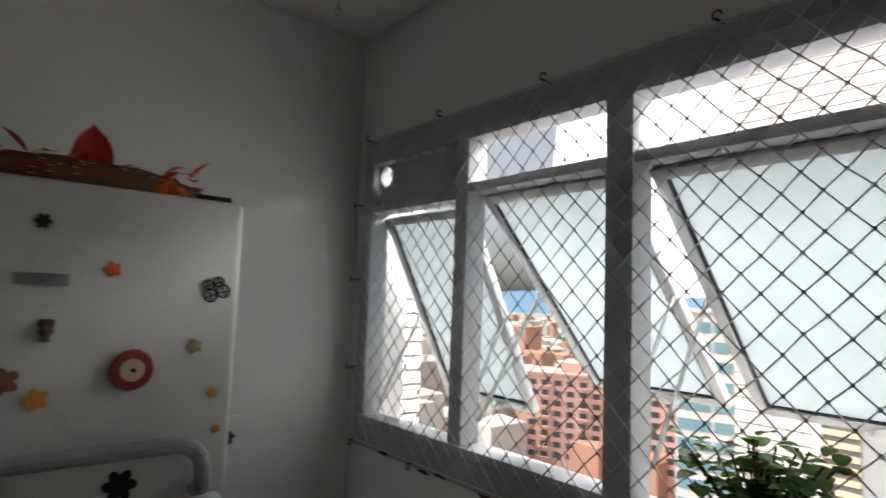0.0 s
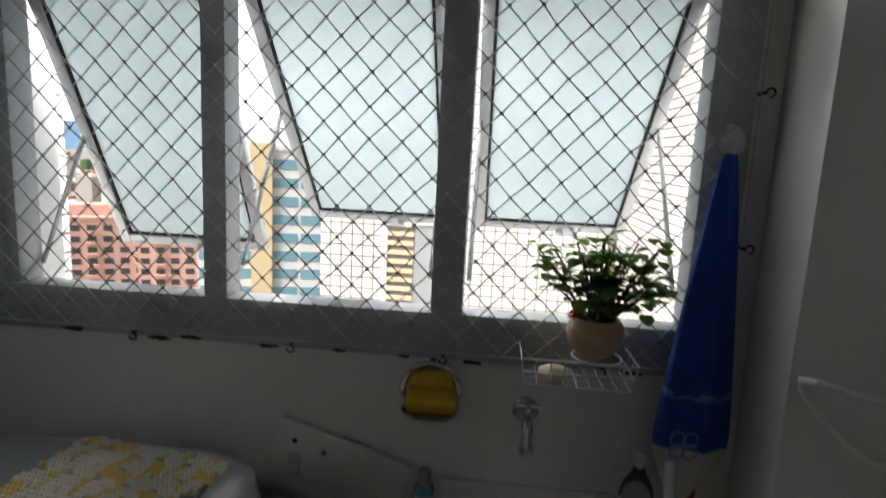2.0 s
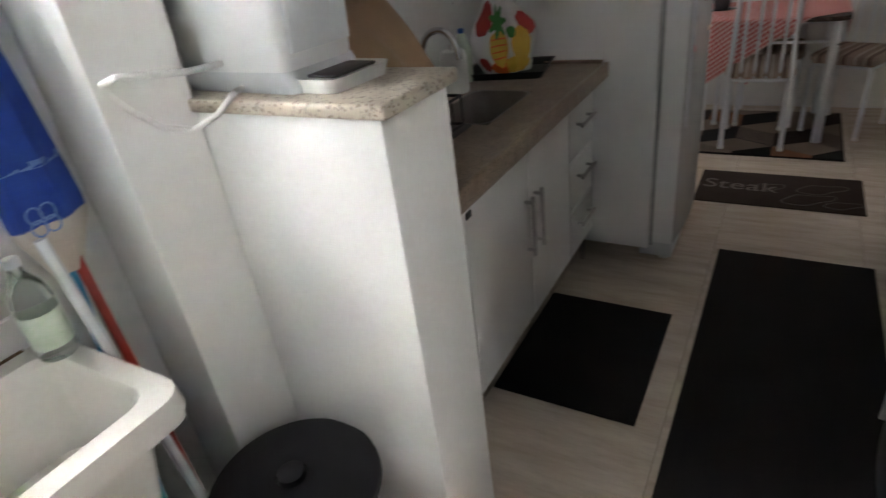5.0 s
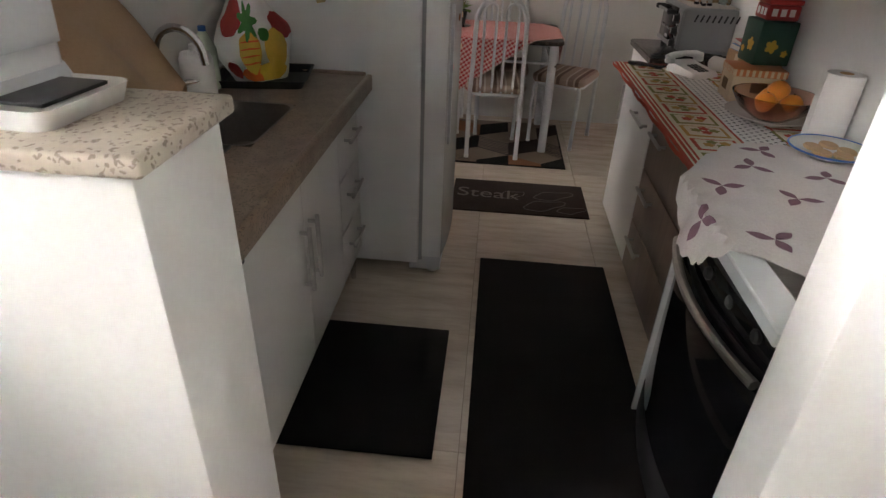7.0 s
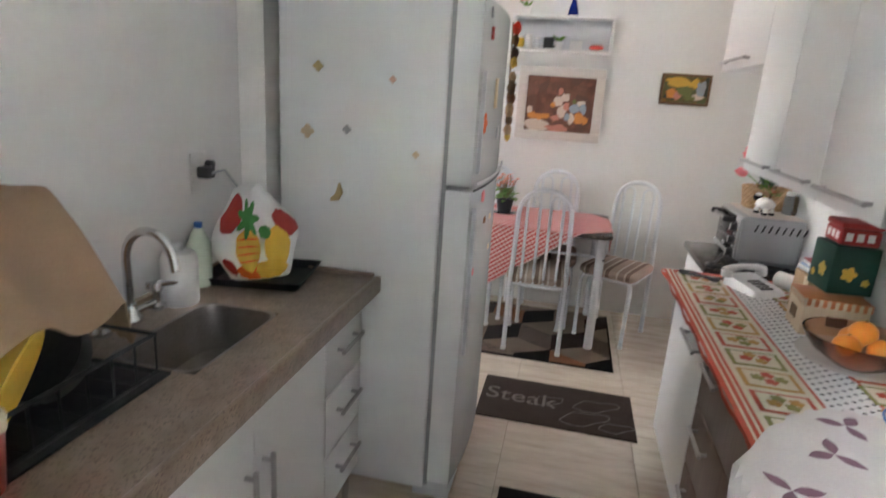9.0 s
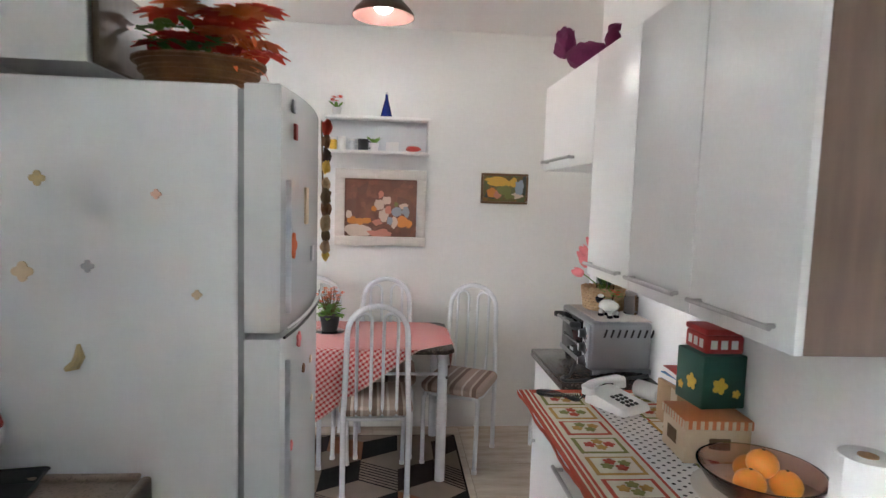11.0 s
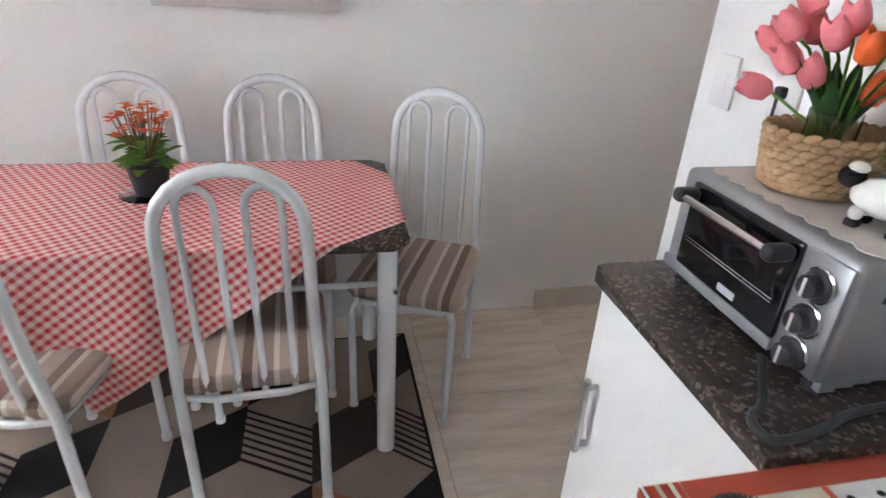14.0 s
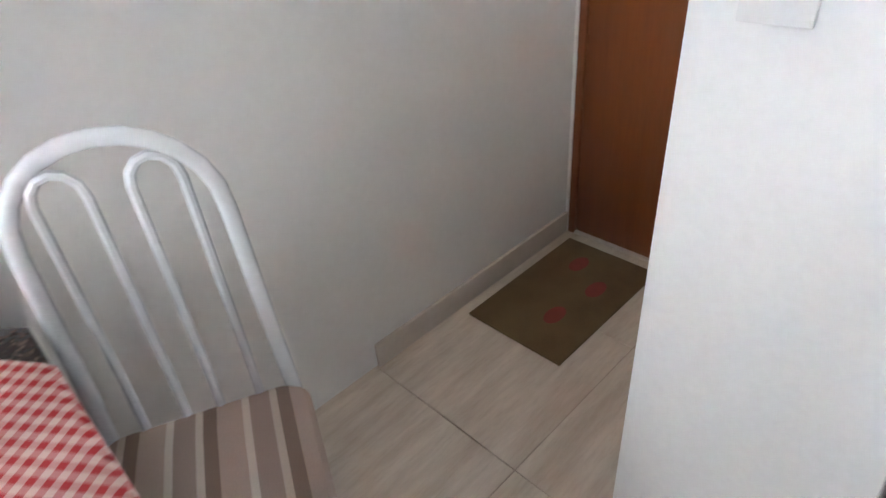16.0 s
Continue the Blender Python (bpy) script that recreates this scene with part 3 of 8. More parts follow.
# first bay: opaque vent panel with a round hole
VY0, VY1, VZ0, VZ1, HC, HR, HS = -1.732, -1.289, 1.983, 2.128, (-1.691, 2.087), 0.035, 0.041
vent = bmesh.new()
ring_i, ring_o = [], []
for k in range(32):
    c, s = math.cos(math.pi * k / 16), math.sin(math.pi * k / 16)
    reach = HS / max(abs(c), abs(s))
    ring_i.append(vent.verts.new((-0.71, HC[0] + HR * c, HC[1] + HR * s)))
    ring_o.append(vent.verts.new((-0.71, HC[0] + reach * c, HC[1] + reach * s)))
for k in range(32):
    vent.faces.new((ring_i[k], ring_i[(k + 1) % 32], ring_o[(k + 1) % 32], ring_o[k]))
bmesh.ops.recalc_face_normals(vent, faces=vent.faces[:])
bmesh.ops.solidify(vent, geom=vent.faces[:], thickness=0.012)
vent = join(vent, bx(-0.716, HC[0] + HS, VZ0, -0.704, VY1, VZ1), bx(-0.716, VY0, VZ0, -0.704, HC[0] + HS, HC[1] - HS))
part("vent_panel", vent, M_ALU, win, "grey opaque panel with a round vent hole")
part("transom", bx(FX0, -1.731, 1.958, FX1, -1.289, 1.982, 0.003), M_ALU, win)
part("transom", bx(FX0, -1.232, 1.974, FX1, -0.771, 2.001, 0.003), M_ALU, win)
part("transom", bx(FX0, -0.699, 1.974, FX1, -0.231, 2.001, 0.003), M_ALU, win)


# chipped paint and rust along the lower casing
rnd = random.Random(17)
for k in range(9):
    cy, cz, r = -1.62 + 0.165 * k + rnd.uniform(-0.05, 0.05), W_Z0 - 0.073 + rnd.uniform(-0.004, 0.006), rnd.uniform(0.006, 0.013)
    chip = bmesh.new()
    ring = [chip.verts.new((WX + 0.0168, cy + 2.6 * r * q * math.cos(2 * math.pi * n / 14), cz + 0.55 * r * q * math.sin(2 * math.pi * n / 14))) for n in range(14) for q in (rnd.uniform(0.55, 1.1),)]
    chip.faces.new(ring)
    bmesh.ops.recalc_face_normals(chip, faces=chip.faces[:])
    bmesh.ops.solidify(chip, geom=chip.faces[:], thickness=0.0012)
    part("paint_chip", chip, M_RUST, win, "rusty chip in the paint")


def sash(y0, y1, ztop, length, angle):
    s = new("sash")
    s.parent = win
    s.matrix_basis = pose(-0.735, 0, ztop, 0, angle, 0)
    w = 0.028
    for nm, b in (("stile", bx(-0.014, y0, -length, 0.014, y0 + w, 0, 0.003)), ("stile", bx(-0.014, y1 - w, -length, 0.014, y1, 0, 0.003)),
                  ("rail", bx(-0.014, y0 + w, -w, 0.014, y1 - w, 0, 0.003)), ("rail", bx(-0.014, y0 + w, -length, 0.014, y1 - w, -length + w, 0.003))):
        part(nm, b, M_ALUW, s)
    part("glazing_bead", join(bx(-0.008, y0 + w, -length + w, 0.008, y0 + w + 0.007, -w), bx(-0.008, y1 - w - 0.007, -length + w, 0.008, y1 - w, -w),
                              bx(-0.008, y0 + w, -length + w, 0.008, y1 - w, -length + w + 0.007)), M_GASKET, s)
    pane = part("pane", bx(-0.003, y0 + w + 0.007, -length + w + 0.007, 0.003, y1 - w - 0.007, -w), M_FROST, s)
    ym = (y0 + y1) / 2 + 0.05
    part("latch", join(bx(0.014, ym - 0.03, -length, 0.035, ym + 0.03, -length + 0.016, 0.003), bx(0.02, ym - 0.012, -length + 0.016, 0.045, ym + 0.012, -length + 0.03, 0.003)), M_WHITEPL, s)
    return s


sash(-1.730, -1.291, 1.947, 0.715, 27)
sash(-1.231, -0.772, 1.973, 0.805, 44)
sash(-0.697, -0.233, 1.973, 0.805, 44)


def stay(y, ztop, length, angle, half):
    """The folding arm between frame and sash."""
    a = radians(angle)
    tip = (-0.735 - half * math.sin(a), y, ztop - half * math.cos(a))
    part("stay_arm", tube([(-0.735, y, ztop - half * 1.75), tip], 0.006, 6), M_ALUW, win)


for y, zt, ln, an in ((-1.724, 1.947, 0.7, 27), (-1.297, 1.947, 0.7, 27), (-1.225, 1.973, 0.8, 44), (-0.779, 1.973, 0.8, 44), (-0.691, 1.973, 0.8, 44), (-0.239, 1.973, 0.8, 44)):
    stay(y, zt, ln, an, 0.37)

# safety net strung on hooks inside the window
net = thing("safety_net", "white knotted cord net stretched over the window", "safety net")
NY0, NY1, NZ0, NZ1, CELL = -1.817, -0.140, 1.178, 2.215, 0.068
cords, knots = [], []
NX = WX + 0.034
ny, nz = round((NY1 - NY0) / CELL), round((NZ1 - NZ0) / CELL)
sy, sz = (NY1 - NY0) / ny, (NZ1 - NZ0) / nz


def net_at(i, j):
    a, b = i * 0.5, j * 0.5
    d = 0.006 * noise.noise(Vector((a * 0.7, b * 0.7, 3.0)))
    return Vector((NX + 0.012 * math.sin(math.pi * b / nz) * math.sin(math.pi * a / ny) + d, NY0 + a * sy + d, NZ0 + b * sz + 0.006 * noise.noise(Vector((a, b, 9.0)))))


netbm, knotbm = bmesh.new(), bmesh.new()


def thin(bm, p, q, r, n=5):
    d = (q - p).normalized()
    s = d.orthogonal().normalized()
    u = d.cross(s)
    a, b = ([bm.verts.new(e + r * (math.cos(2 * math.pi * k / n) * s + math.sin(2 * math.pi * k / n) * u)) for k in range(n)] for e in (p, q))
    for k in range(n):
        bm.faces.new((a[k], a[(k + 1) % n], b[(k + 1) % n], b[k]))


for i in range(2 * ny):
    for j in range(2 * nz):
        if (i + j) % 2 == 0:
            thin(netbm, net_at(i, j), net_at(i + 1, j + 1), 0.0016)
        else:
            thin(netbm, net_at(i + 1, j), net_at(i, j + 1), 0.0016)
for i in range(1, 2 * ny):
    for j in range(1, 2 * nz):
        if (i + j) % 2 == 0:
            p = net_at(i, j)
            ring = [Vector((0, 0.0050, 0)), Vector((0, 0, 0.0050)), Vector((0, -0.0050, 0)), Vector((0, 0, -0.0050))]
            top, bot = knotbm.verts.new(p + Vector((0.004, 0, 0))), knotbm.verts.new(p - Vector((0.004, 0, 0)))
            vs = [knotbm.verts.new(p + o) for o in ring]
            for k in range(4):
                knotbm.faces.new((vs[k], vs[(k + 1) % 4], top))
                knotbm.faces.new((vs[(k + 1) % 4], vs[k], bot))
part("cord_mesh", netbm, M_CORD, net, "", "stuff")
part("knot_work", knotbm, M_CORD, net, "", "stuff")
border = [(NX, NY0 - 0.004, NZ0 - 0.004), (NX, NY1 + 0.004, NZ0 - 0.004), (NX, NY1 + 0.004, NZ1 + 0.004), (NX, NY0 - 0.004, NZ1 + 0.004)]
part("border_rope", tube(border, 0.0028, 6, True), M_CORD, net)


def wall_hook(y, z, tilt):
    h = thing("wall_hook", "small rusty screw hook holding the net", "hook", WX + 0.016, y, z, group="hooks round the window")
    m = pose(0, 0, 0, tilt, 0, 0)
    part("shank", moved(cyl((-0.014, 0, 0), (0.018, 0, 0), 0.0035, 8), m), M_RUST, h)
    part("eye", moved(tube([(0.018 + 0.004 * k / 9, 0.009 * math.cos(radians(40 * k)), 0.009 * math.sin(radians(40 * k)) + 0.009) for k in range(8)], 0.0022, 8), m), M_RUST, h)


for y in (-1.80, -1.457, -1.083, -0.737, -0.391):
    wall_hook(y, NZ0 - 0.012, 180)
for y in (-1.776, -1.371, -0.956, -0.518, -0.172):
    wall_hook(y, NZ1 + 0.012, 0)
for z in (1.415, 1.728, 1.996):
    wall_hook(NY0 - 0.012, z, 90)
    wall_hook(NY1 + 0.012, z + 0.03, -90)

chk = thing("ceiling_hook", "small steel screw hook in the laundry ceiling", "hook", -0.478, -1.70, CEIL + 0.001)
part("shank", cyl((0, 0, 0.004), (0, 0, -0.018), 0.004, 8), M_HANDLE, chk)
part("eye", tube([(0.012 * math.cos(radians(a)), 0.004, -0.030 + 0.012 * math.sin(radians(a))) for a in range(90, 400, 30)], 0.003, 8), M_HANDLE, chk)

# ---- outside: facade wing, city and hills ----
M_FACADE = mat("white_facade_tile", (0.76, 0.74, 0.72), (0.68, 0.66, 0.64), 1.0, 50, 0.35, rand=0.12)
M_JOINT = mat("grey_facade_joint", (0.22, 0.20, 0.19), rough=0.9)
# far salmon, ochre, blue and hill colours have the haze mixed in
M_CITYG = mat("hazy_city_ground", (0.30, 0.24, 0.20), (0.20, 0.22, 0.17), 0.02, 0.3, 0.9, bumps=0)
M_PINKB = mat("hazed_salmon_render", (0.72, 0.46, 0.39), (0.66, 0.41, 0.34), 0.05, 1, 0.9, bumps=0)
M_WHITEB = mat("white_render", (0.68, 0.68, 0.68), (0.6, 0.6, 0.6), 0.05, 1, 0.9, bumps=0)
M_YELB = mat("hazed_ochre_render", (0.68, 0.55, 0.34), rough=0.9, bumps=0)
M_BLUEG = mat("hazed_blue_window_band", (0.15, 0.29, 0.37), (0.20, 0.36, 0.43), 0.2, 2, 0.2, bumps=0)
M_DKWIN = mat("dark_far_window", (0.07, 0.07, 0.08), rough=0.3, bumps=0)
M_HILL = mat("hazy_blue_hill", (0.13, 0.24, 0.36), (0.10, 0.20, 0.30), 0.002, 0.02, 1.0, bumps=0)


def roofs_mat():
    m, nt, b = nodes_of("far_house_mix")
    g = nt.nodes.new("ShaderNodeNewGeometry")
    r = g.outputs["Random Per Island"]
    col = mix_col(nt, math_node(nt, "GREATER_THAN", r, 0.35), (0.62, 0.60, 0.57), (0.42, 0.24, 0.17))
    col = mix_col(nt, math_node(nt, "GREATER_THAN", r, 0.7), col, (0.40, 0.38, 0.35))
    col = mix_col(nt, math_node(nt, "GREATER_THAN", r, 0.92), col, (0.08, 0.14, 0.06))
    nt.links.new(col, b.inputs["Base Color"])
    b.inputs["Roughness"].default_value = 0.9
    return m


M_HOUSES = roofs_mat()

wing = thing("facade_wing", "white tiled wing of the same tower block with a louvred window", "building", 0, 0, 0)
WXF, WYL = -4.6, -2.20     # facing wall of the wing and its far corner
part("wall", bx(-9.0, WYL, -40, WXF, 0.60, 8.0), M_JOINT, wing)
part("return_wall", bx(WXF + 0.01, 0.48, -40, -0.87, 0.70, 8.0), M_JOINT, wing)
part("left_fin", bx(-1.03, -2.20, -40, -0.87, -1.885, 8.0), M_JOINT, wing)
TS, TG = 0.100, 0.011
tile_bm = bx(-0.005, -(TS - TG) / 2, -(TS - TG) / 2, 0.0, (TS - TG) / 2, (TS - TG) / 2)
tile_x = mesh_of("tile", tile_bm, M_FACADE)
tile_y = mesh_of("tile", bx(-(0.205 - TG) / 2, -0.005, -(0.06 - TG) / 2, (0.205 - TG) / 2, 0.0, (0.06 - TG) / 2), M_FACADE)


def tiles_joined(pts, size, name, axis):
    """Many facade tiles as one mesh of small flat boxes."""
    verts, faces = [], []
    for x, y, z in pts:
        n = len(verts)
        for dx in (0.0, 0.006):
            for a, b in ((-1, -1), (1, -1), (1, 1), (-1, 1)):
                if axis == "x":
                    verts.append((x + dx, y + a * (size[0] - TG) / 2, z + b * (size[1] - TG) / 2))
                elif axis == "y2":
                    verts.append((x + a * (size[0] - TG) / 2, y + dx, z + b * (size[1] - TG) / 2))
                else:
                    verts.append((x + a * (size[0] - TG) / 2, y - dx, z + b * (size[1] - TG) / 2))
        faces += [(n + 4, n + 5, n + 6, n + 7), (n, n + 1, n + 5, n + 4), (n + 1, n + 2, n + 6, n + 5), (n + 2, n + 3, n + 7, n + 6), (n + 3, n, n + 4, n + 7)]
    me = bpy.data.meshes.new(name)
    me.from_pydata(verts, [], faces)
    me.materials.append(M_FACADE)
    me.validate()
    ob = new(name, me)
    ob.parent = wing
    return tagged(ob, "", "", "", "stuff")


LW = (-1.62, -1.0, -1.2, 1.02)      # louvred window in the facing wall: y0, y1, z0, z1
pts = [(WXF, WYL + 0.05 + TS * i, -3.5 + TS * j) for i in range(26) for j in range(92)]
tiles_joined([p for p in pts if not (LW[0] < p[1] < LW[1] and LW[2] < p[2] < LW[3])], (TS, TS), "tile_field", "x")
tiles_joined([(WXF + 0.06 + 0.205 * i, 0.48, -2.5 + 0.06 * j) for i in range(18) for j in range(112)], (0.205, 0.06), "tile_field", "y")
tiles_joined([(-0.95, -1.885 + 0.0, -1.0 + 0.056 * j) for j in range(90)], (0.165, 0.056), "fin_tiles", "y2")
part("slab_edge", bx(-1.12, -1.86, 2.32, -0.87, 0.47, 2.47, 0.004), M_WHITEB, wing, "painted concrete slab edge")
lou = new("window")
lou.parent = wing
part("window_frame", join(bx(WXF, LW[0], LW[2], WXF + 0.03, LW[0] + 0.05, LW[3]), bx(WXF, LW[1] - 0.05, LW[2], WXF + 0.03, LW[1], LW[3]), bx(WXF, LW[0], LW[3] - 0.05, WXF + 0.03, LW[1], LW[3])), M_WHITEB, lou)
part("pane", bx(WXF, LW[0] + 0.30, LW[2], WXF + 0.012, LW[1] - 0.05, LW[3] - 0.05), M_GREYPL, lou)
slat = mesh_of("slat", bx(WXF + 0.002, LW[0] + 0.05, -0.02, WXF + 0.026, LW[0] + 0.29, 0.02), M_CREAM)
for k in range(26):
    again("slat", slat, lou, pose(0, 0, LW[2] + 0.04 + 0.085 * k))

city = single("ground", bx(-4800, -4800, -62, 4000, 4000, -60), M_CITYG, "hazy flat city ground far below", "ground", kind="structure")
rnd = random.Random(5)
verts, faces = [], []
for k in range(5200):
    d = 160 + 1900 * rnd.random() ** 1.4
    a = radians(rnd.uniform(-58, 42))
    x, y = -d * math.cos(a), d * math.sin(a) - 10
    s, h = rnd.uniform(4, 12), rnd.uniform(3, 9) + (rnd.random() < 0.06) * rnd.uniform(10, 30)
    n = len(verts)
    t = s * rnd.uniform(0.5, 1.2)
    for zz in (-60, -60 + h):
        verts += [(x - s, y - t, zz), (x + s, y - t, zz), (x + s, y + t, zz), (x - s, y + t, zz)]
    verts += [(x - s * 0.1, y, -60 + h + 2.2), (x + s * 0.1, y, -60 + h + 2.2)]
    faces += [(n, n + 1, n + 5, n + 4), (n + 1, n + 2, n + 6, n + 5), (n + 2, n + 3, n + 7, n + 6), (n + 3, n, n + 4, n + 7),
              (n + 4, n + 5, n + 9, n + 8), (n + 5, n + 6, n + 9), (n + 6, n + 7, n + 8, n + 9), (n + 7, n + 4, n + 8)]
me = bpy.data.meshes.new("houses")
me.from_pydata(verts, [], faces)
me.materials.append(M_HOUSES)
tagged(new("houses", me), "low hazy houses with red and grey roofs", "houses", "", "stuff")


def block(name, label, x, y, w, d, top, turn, wall_m, win_m, cols, bay, floor_h, floors, band=False):
    """A far tower block: body, parapet, balconies and each window as a part."""
    t = thing(name, label, "building", x, y, -60, turn)
    part("wall", bx(-d / 2, -w / 2, 0, d / 2, w / 2, top + 60), wall_m, t)
    part("roof", join(bx(-d / 2 - 0.3, -w / 2 - 0.3, top + 60, d / 2 + 0.3, w / 2 + 0.3, top + 60.7), bx(-d / 4, -w / 5, top + 60.7, d / 4, w / 5, top + 63.5)), wall_m, t)
    wm = mesh_of("window", bx(-0.1, -bay * 0.34 if not band else -bay * 0.5, -floor_h * 0.26, 0.12, bay * 0.34 if not band else bay * 0.5, floor_h * 0.26), win_m)
    wm2 = mesh_of("window", bx(-bay * 0.3, -0.1, -floor_h * 0.24, bay * 0.3, 0.12, floor_h * 0.24), win_m)
    sl = mesh_of("balcony", bx(0, -bay * 0.46, -floor_h * 0.1, 0.9, bay * 0.46, floor_h * 0.12), wall_m)
    for f in range(floors):
        z = top + 60 - floor_h * (f + 0.75)
        for c in range(cols):
            yy = -w / 2 + w * (c + 0.5) / cols
            again("window", wm, t, pose(d / 2, yy, z))
            if not band and c % 3 == 1:
                again("balcony", sl, t, pose(d / 2, yy, z - floor_h * 0.36))
        for c in range(max(2, int(d / bay / 1.3))):
            xx = -d / 2 + d * (c + 0.5) / max(2, int(d / bay / 1.3))
            again("window", wm2, t, pose(xx, w / 2, z))
            again("window", wm2, t, pose(xx, -w / 2, z))
    return t


block("apartment_block", "salmon pink apartment block with small windows", -150, -110, 34, 16, -20, 30, M_PINKB, M_DKWIN, 9, 3.2, 3.0, 8)
block("apartment_block", "salmon pink apartment block with small windows", -160, -85, 30, 16, -23, 22, M_PINKB, M_DKWIN, 8, 3.2, 3.0, 7)
tw = block("apartment_tower", "white tower with blue window bands", -100, -40, 22, 14, 1, 14, M_WHITEB, M_BLUEG, 4, 5.0, 3.1, 14, True)
part("stair_shaft", bx(7.0, -2.2, 0, 8.0, 1.2, 62), M_YELB, tw, "ochre stair shaft")
block("apartment_block", "distant white apartment tower", -330, -205, 22, 18, -8, 20, M_WHITEB, M_DKWIN, 5, 4.0, 3.2, 9)
block("apartment_block", "distant white apartment tower", -420, -215, 20, 18, -14, 10, M_WHITEB, M_DKWIN, 5, 4.0, 3.2, 8)

hill = bmesh.new()
row0, row1 = [], []
for k in range(61):
    a = radians(-70 + 2.2 * k)
    d = 3300
    h = -60 + 150 * (0.35 + 0.9 * max(0.0, noise.noise(Vector((k * 0.11, 2.0, 0))) + 0.25) + 0.08 * noise.noise(Vector((k * 0.6, 5.0, 0)))) + 130 * math.exp(-((k - 24) / 5.0) ** 2)
    row0.append(hill.verts.new((-d * math.cos(a), d * math.sin(a), -62)))
    row1.append(hill.verts.new((-(d + 300) * math.cos(a), (d + 300) * math.sin(a), h)))
for k in range(60):
    hill.faces.new((row0[k], row0[k + 1], row1[k + 1], row1[k]))
def cloud_mat():
    m, nt, b = nodes_of("bright_cloud_cover")
    n = noise_node(nt, coords(nt, (1, 1, 2)), 0.0006, 4.0)
    nt.links.new(mix_col(nt, ramp(nt, n, 0.35, 0.7), (1.0, 1.0, 1.0), (0.86, 0.90, 0.96)), b.inputs["Emission Color"])
    b.inputs["Base Color"].default_value = (0.8, 0.8, 0.8, 1)
    b.inputs["Emission Strength"].default_value = 0.65
    return m


single("backdrop", bx(-3900, -6000, -60, -3850, 6000, 5200), cloud_mat(), "bright white cloud cover behind the hills", "sky", kind="structure")
single("backdrop", hill, M_HILL, "hazy blue hills on the horizon", "hills", kind="structure")

# ---- laundry: large things ----
slab = thing("stone_ledge", "speckled beige granite ledge on the partition", "ledge", 0, 0, 1.198)
part("slab", bx(-0.545, -0.010, 0.001, 0.098, 0.232, 0.027, 0.006, 3), M_SLAB, slab)

tub = thing("laundry_tub", "white ceramic laundry tub on a pedestal", "laundry tub", -0.692, -0.540, 0)


def rounded(hx0, hx1, hy, r, n=6):
    pts = []
    for cx, cy, a0 in ((hx1 - r, hy - r, 0), (hx0 + r, hy - r, 90), (hx0 + r, -hy + r, 180), (hx1 - r, -hy + r, 270)):
        pts += [(cx + r * math.cos(radians(a0 + 90 * k / n)), cy + r * math.sin(radians(a0 + 90 * k / n))) for k in range(n + 1)]
    return pts


def loft(levels):
    """A skin through rings of equal length; levels: (outline, z) or (outline, function of x)."""
    bm = bmesh.new()
    rings = [[bm.verts.new((x, y, z(x) if callable(z) else z)) for x, y in out] for out, z in levels]
    for a, b in zip(rings, rings[1:]):
        n = len(a)
        for k in range(n):
            bm.faces.new((a[k], a[(k + 1) % n], b[(k + 1) % n], b[k]))
    bm.faces.new(rings[0][::-1])
    bm.faces.new(rings[-1])
    bmesh.ops.recalc_face_normals(bm, faces=bm.faces[:])
    return bm


RIM = 0.785
part("basin", loft([(rounded(0.02, 0.36, 0.185, 0.05), 0.50), (rounded(0.005, 0.40, 0.215, 0.05), 0.70), (rounded(0.0, 0.405, 0.22, 0.05), 0.715),
                    (rounded(-0.005, 0.445, 0.265, 0.05), 0.722), (rounded(-0.008, 0.452, 0.272, 0.055), 0.745), (rounded(-0.006, 0.446, 0.266, 0.055), RIM - 0.004), (rounded(0.0, 0.436, 0.258, 0.05), RIM),
                    (rounded(0.055, 0.40, 0.222, 0.05), RIM - 0.003), (rounded(0.065, 0.39, 0.212, 0.05), RIM - 0.016), (rounded(0.085, 0.36, 0.19, 0.06), 0.57), (rounded(0.11, 0.33, 0.16, 0.06), 0.555)]), M_CERAMIC, tub)
part("backsplash", bx(-0.014, -0.205, RIM - 0.02, 0.006, 0.235, RIM + 0.075, 0.004), M_TILEWALL, tub)
part("pedestal", loft([(rounded(0.03, 0.27, 0.11, 0.05), 0.0), (rounded(0.035, 0.25, 0.10, 0.05), 0.10), (rounded(0.035, 0.26, 0.10, 0.05), 0.40), (rounded(0.03, 0.30, 0.115, 0.05), 0.499)]), M_CERAMIC, tub)
part("overflow_slot", bx(0.066, -0.015, RIM - 0.055, 0.0775, 0.02, RIM - 0.047, 0.002), M_DARKPL, tub)
part("seal_line", bx(0.004, -0.20, RIM - 0.001, 0.012, 0.20, RIM + 0.004, 0.001), M_STEM, tub, "dirty sealant line")

wash = thing("washing_machine", "white top-loading washing machine under a crocheted cover", "washing machine", -0.340, -1.462, 0)
part("body", loft([(rounded(-0.285, 0.272, 0.325, 0.05), 0.03), (rounded(-0.285, 0.276, 0.33, 0.05), 0.08), (rounded(-0.288, 0.280, 0.335, 0.05), 0.77), (rounded(-0.288, 0.285, 0.342, 0.06), 0.79),
                   (rounded(-0.288, 0.290, 0.352, 0.07), 0.83), (rounded(-0.285, 0.284, 0.345, 0.09), 0.895), (rounded(-0.26, 0.262, 0.318, 0.11), 0.928), (rounded(-0.24, 0.235, 0.285, 0.11), 0.936)]), M_ENAMEL, wash)
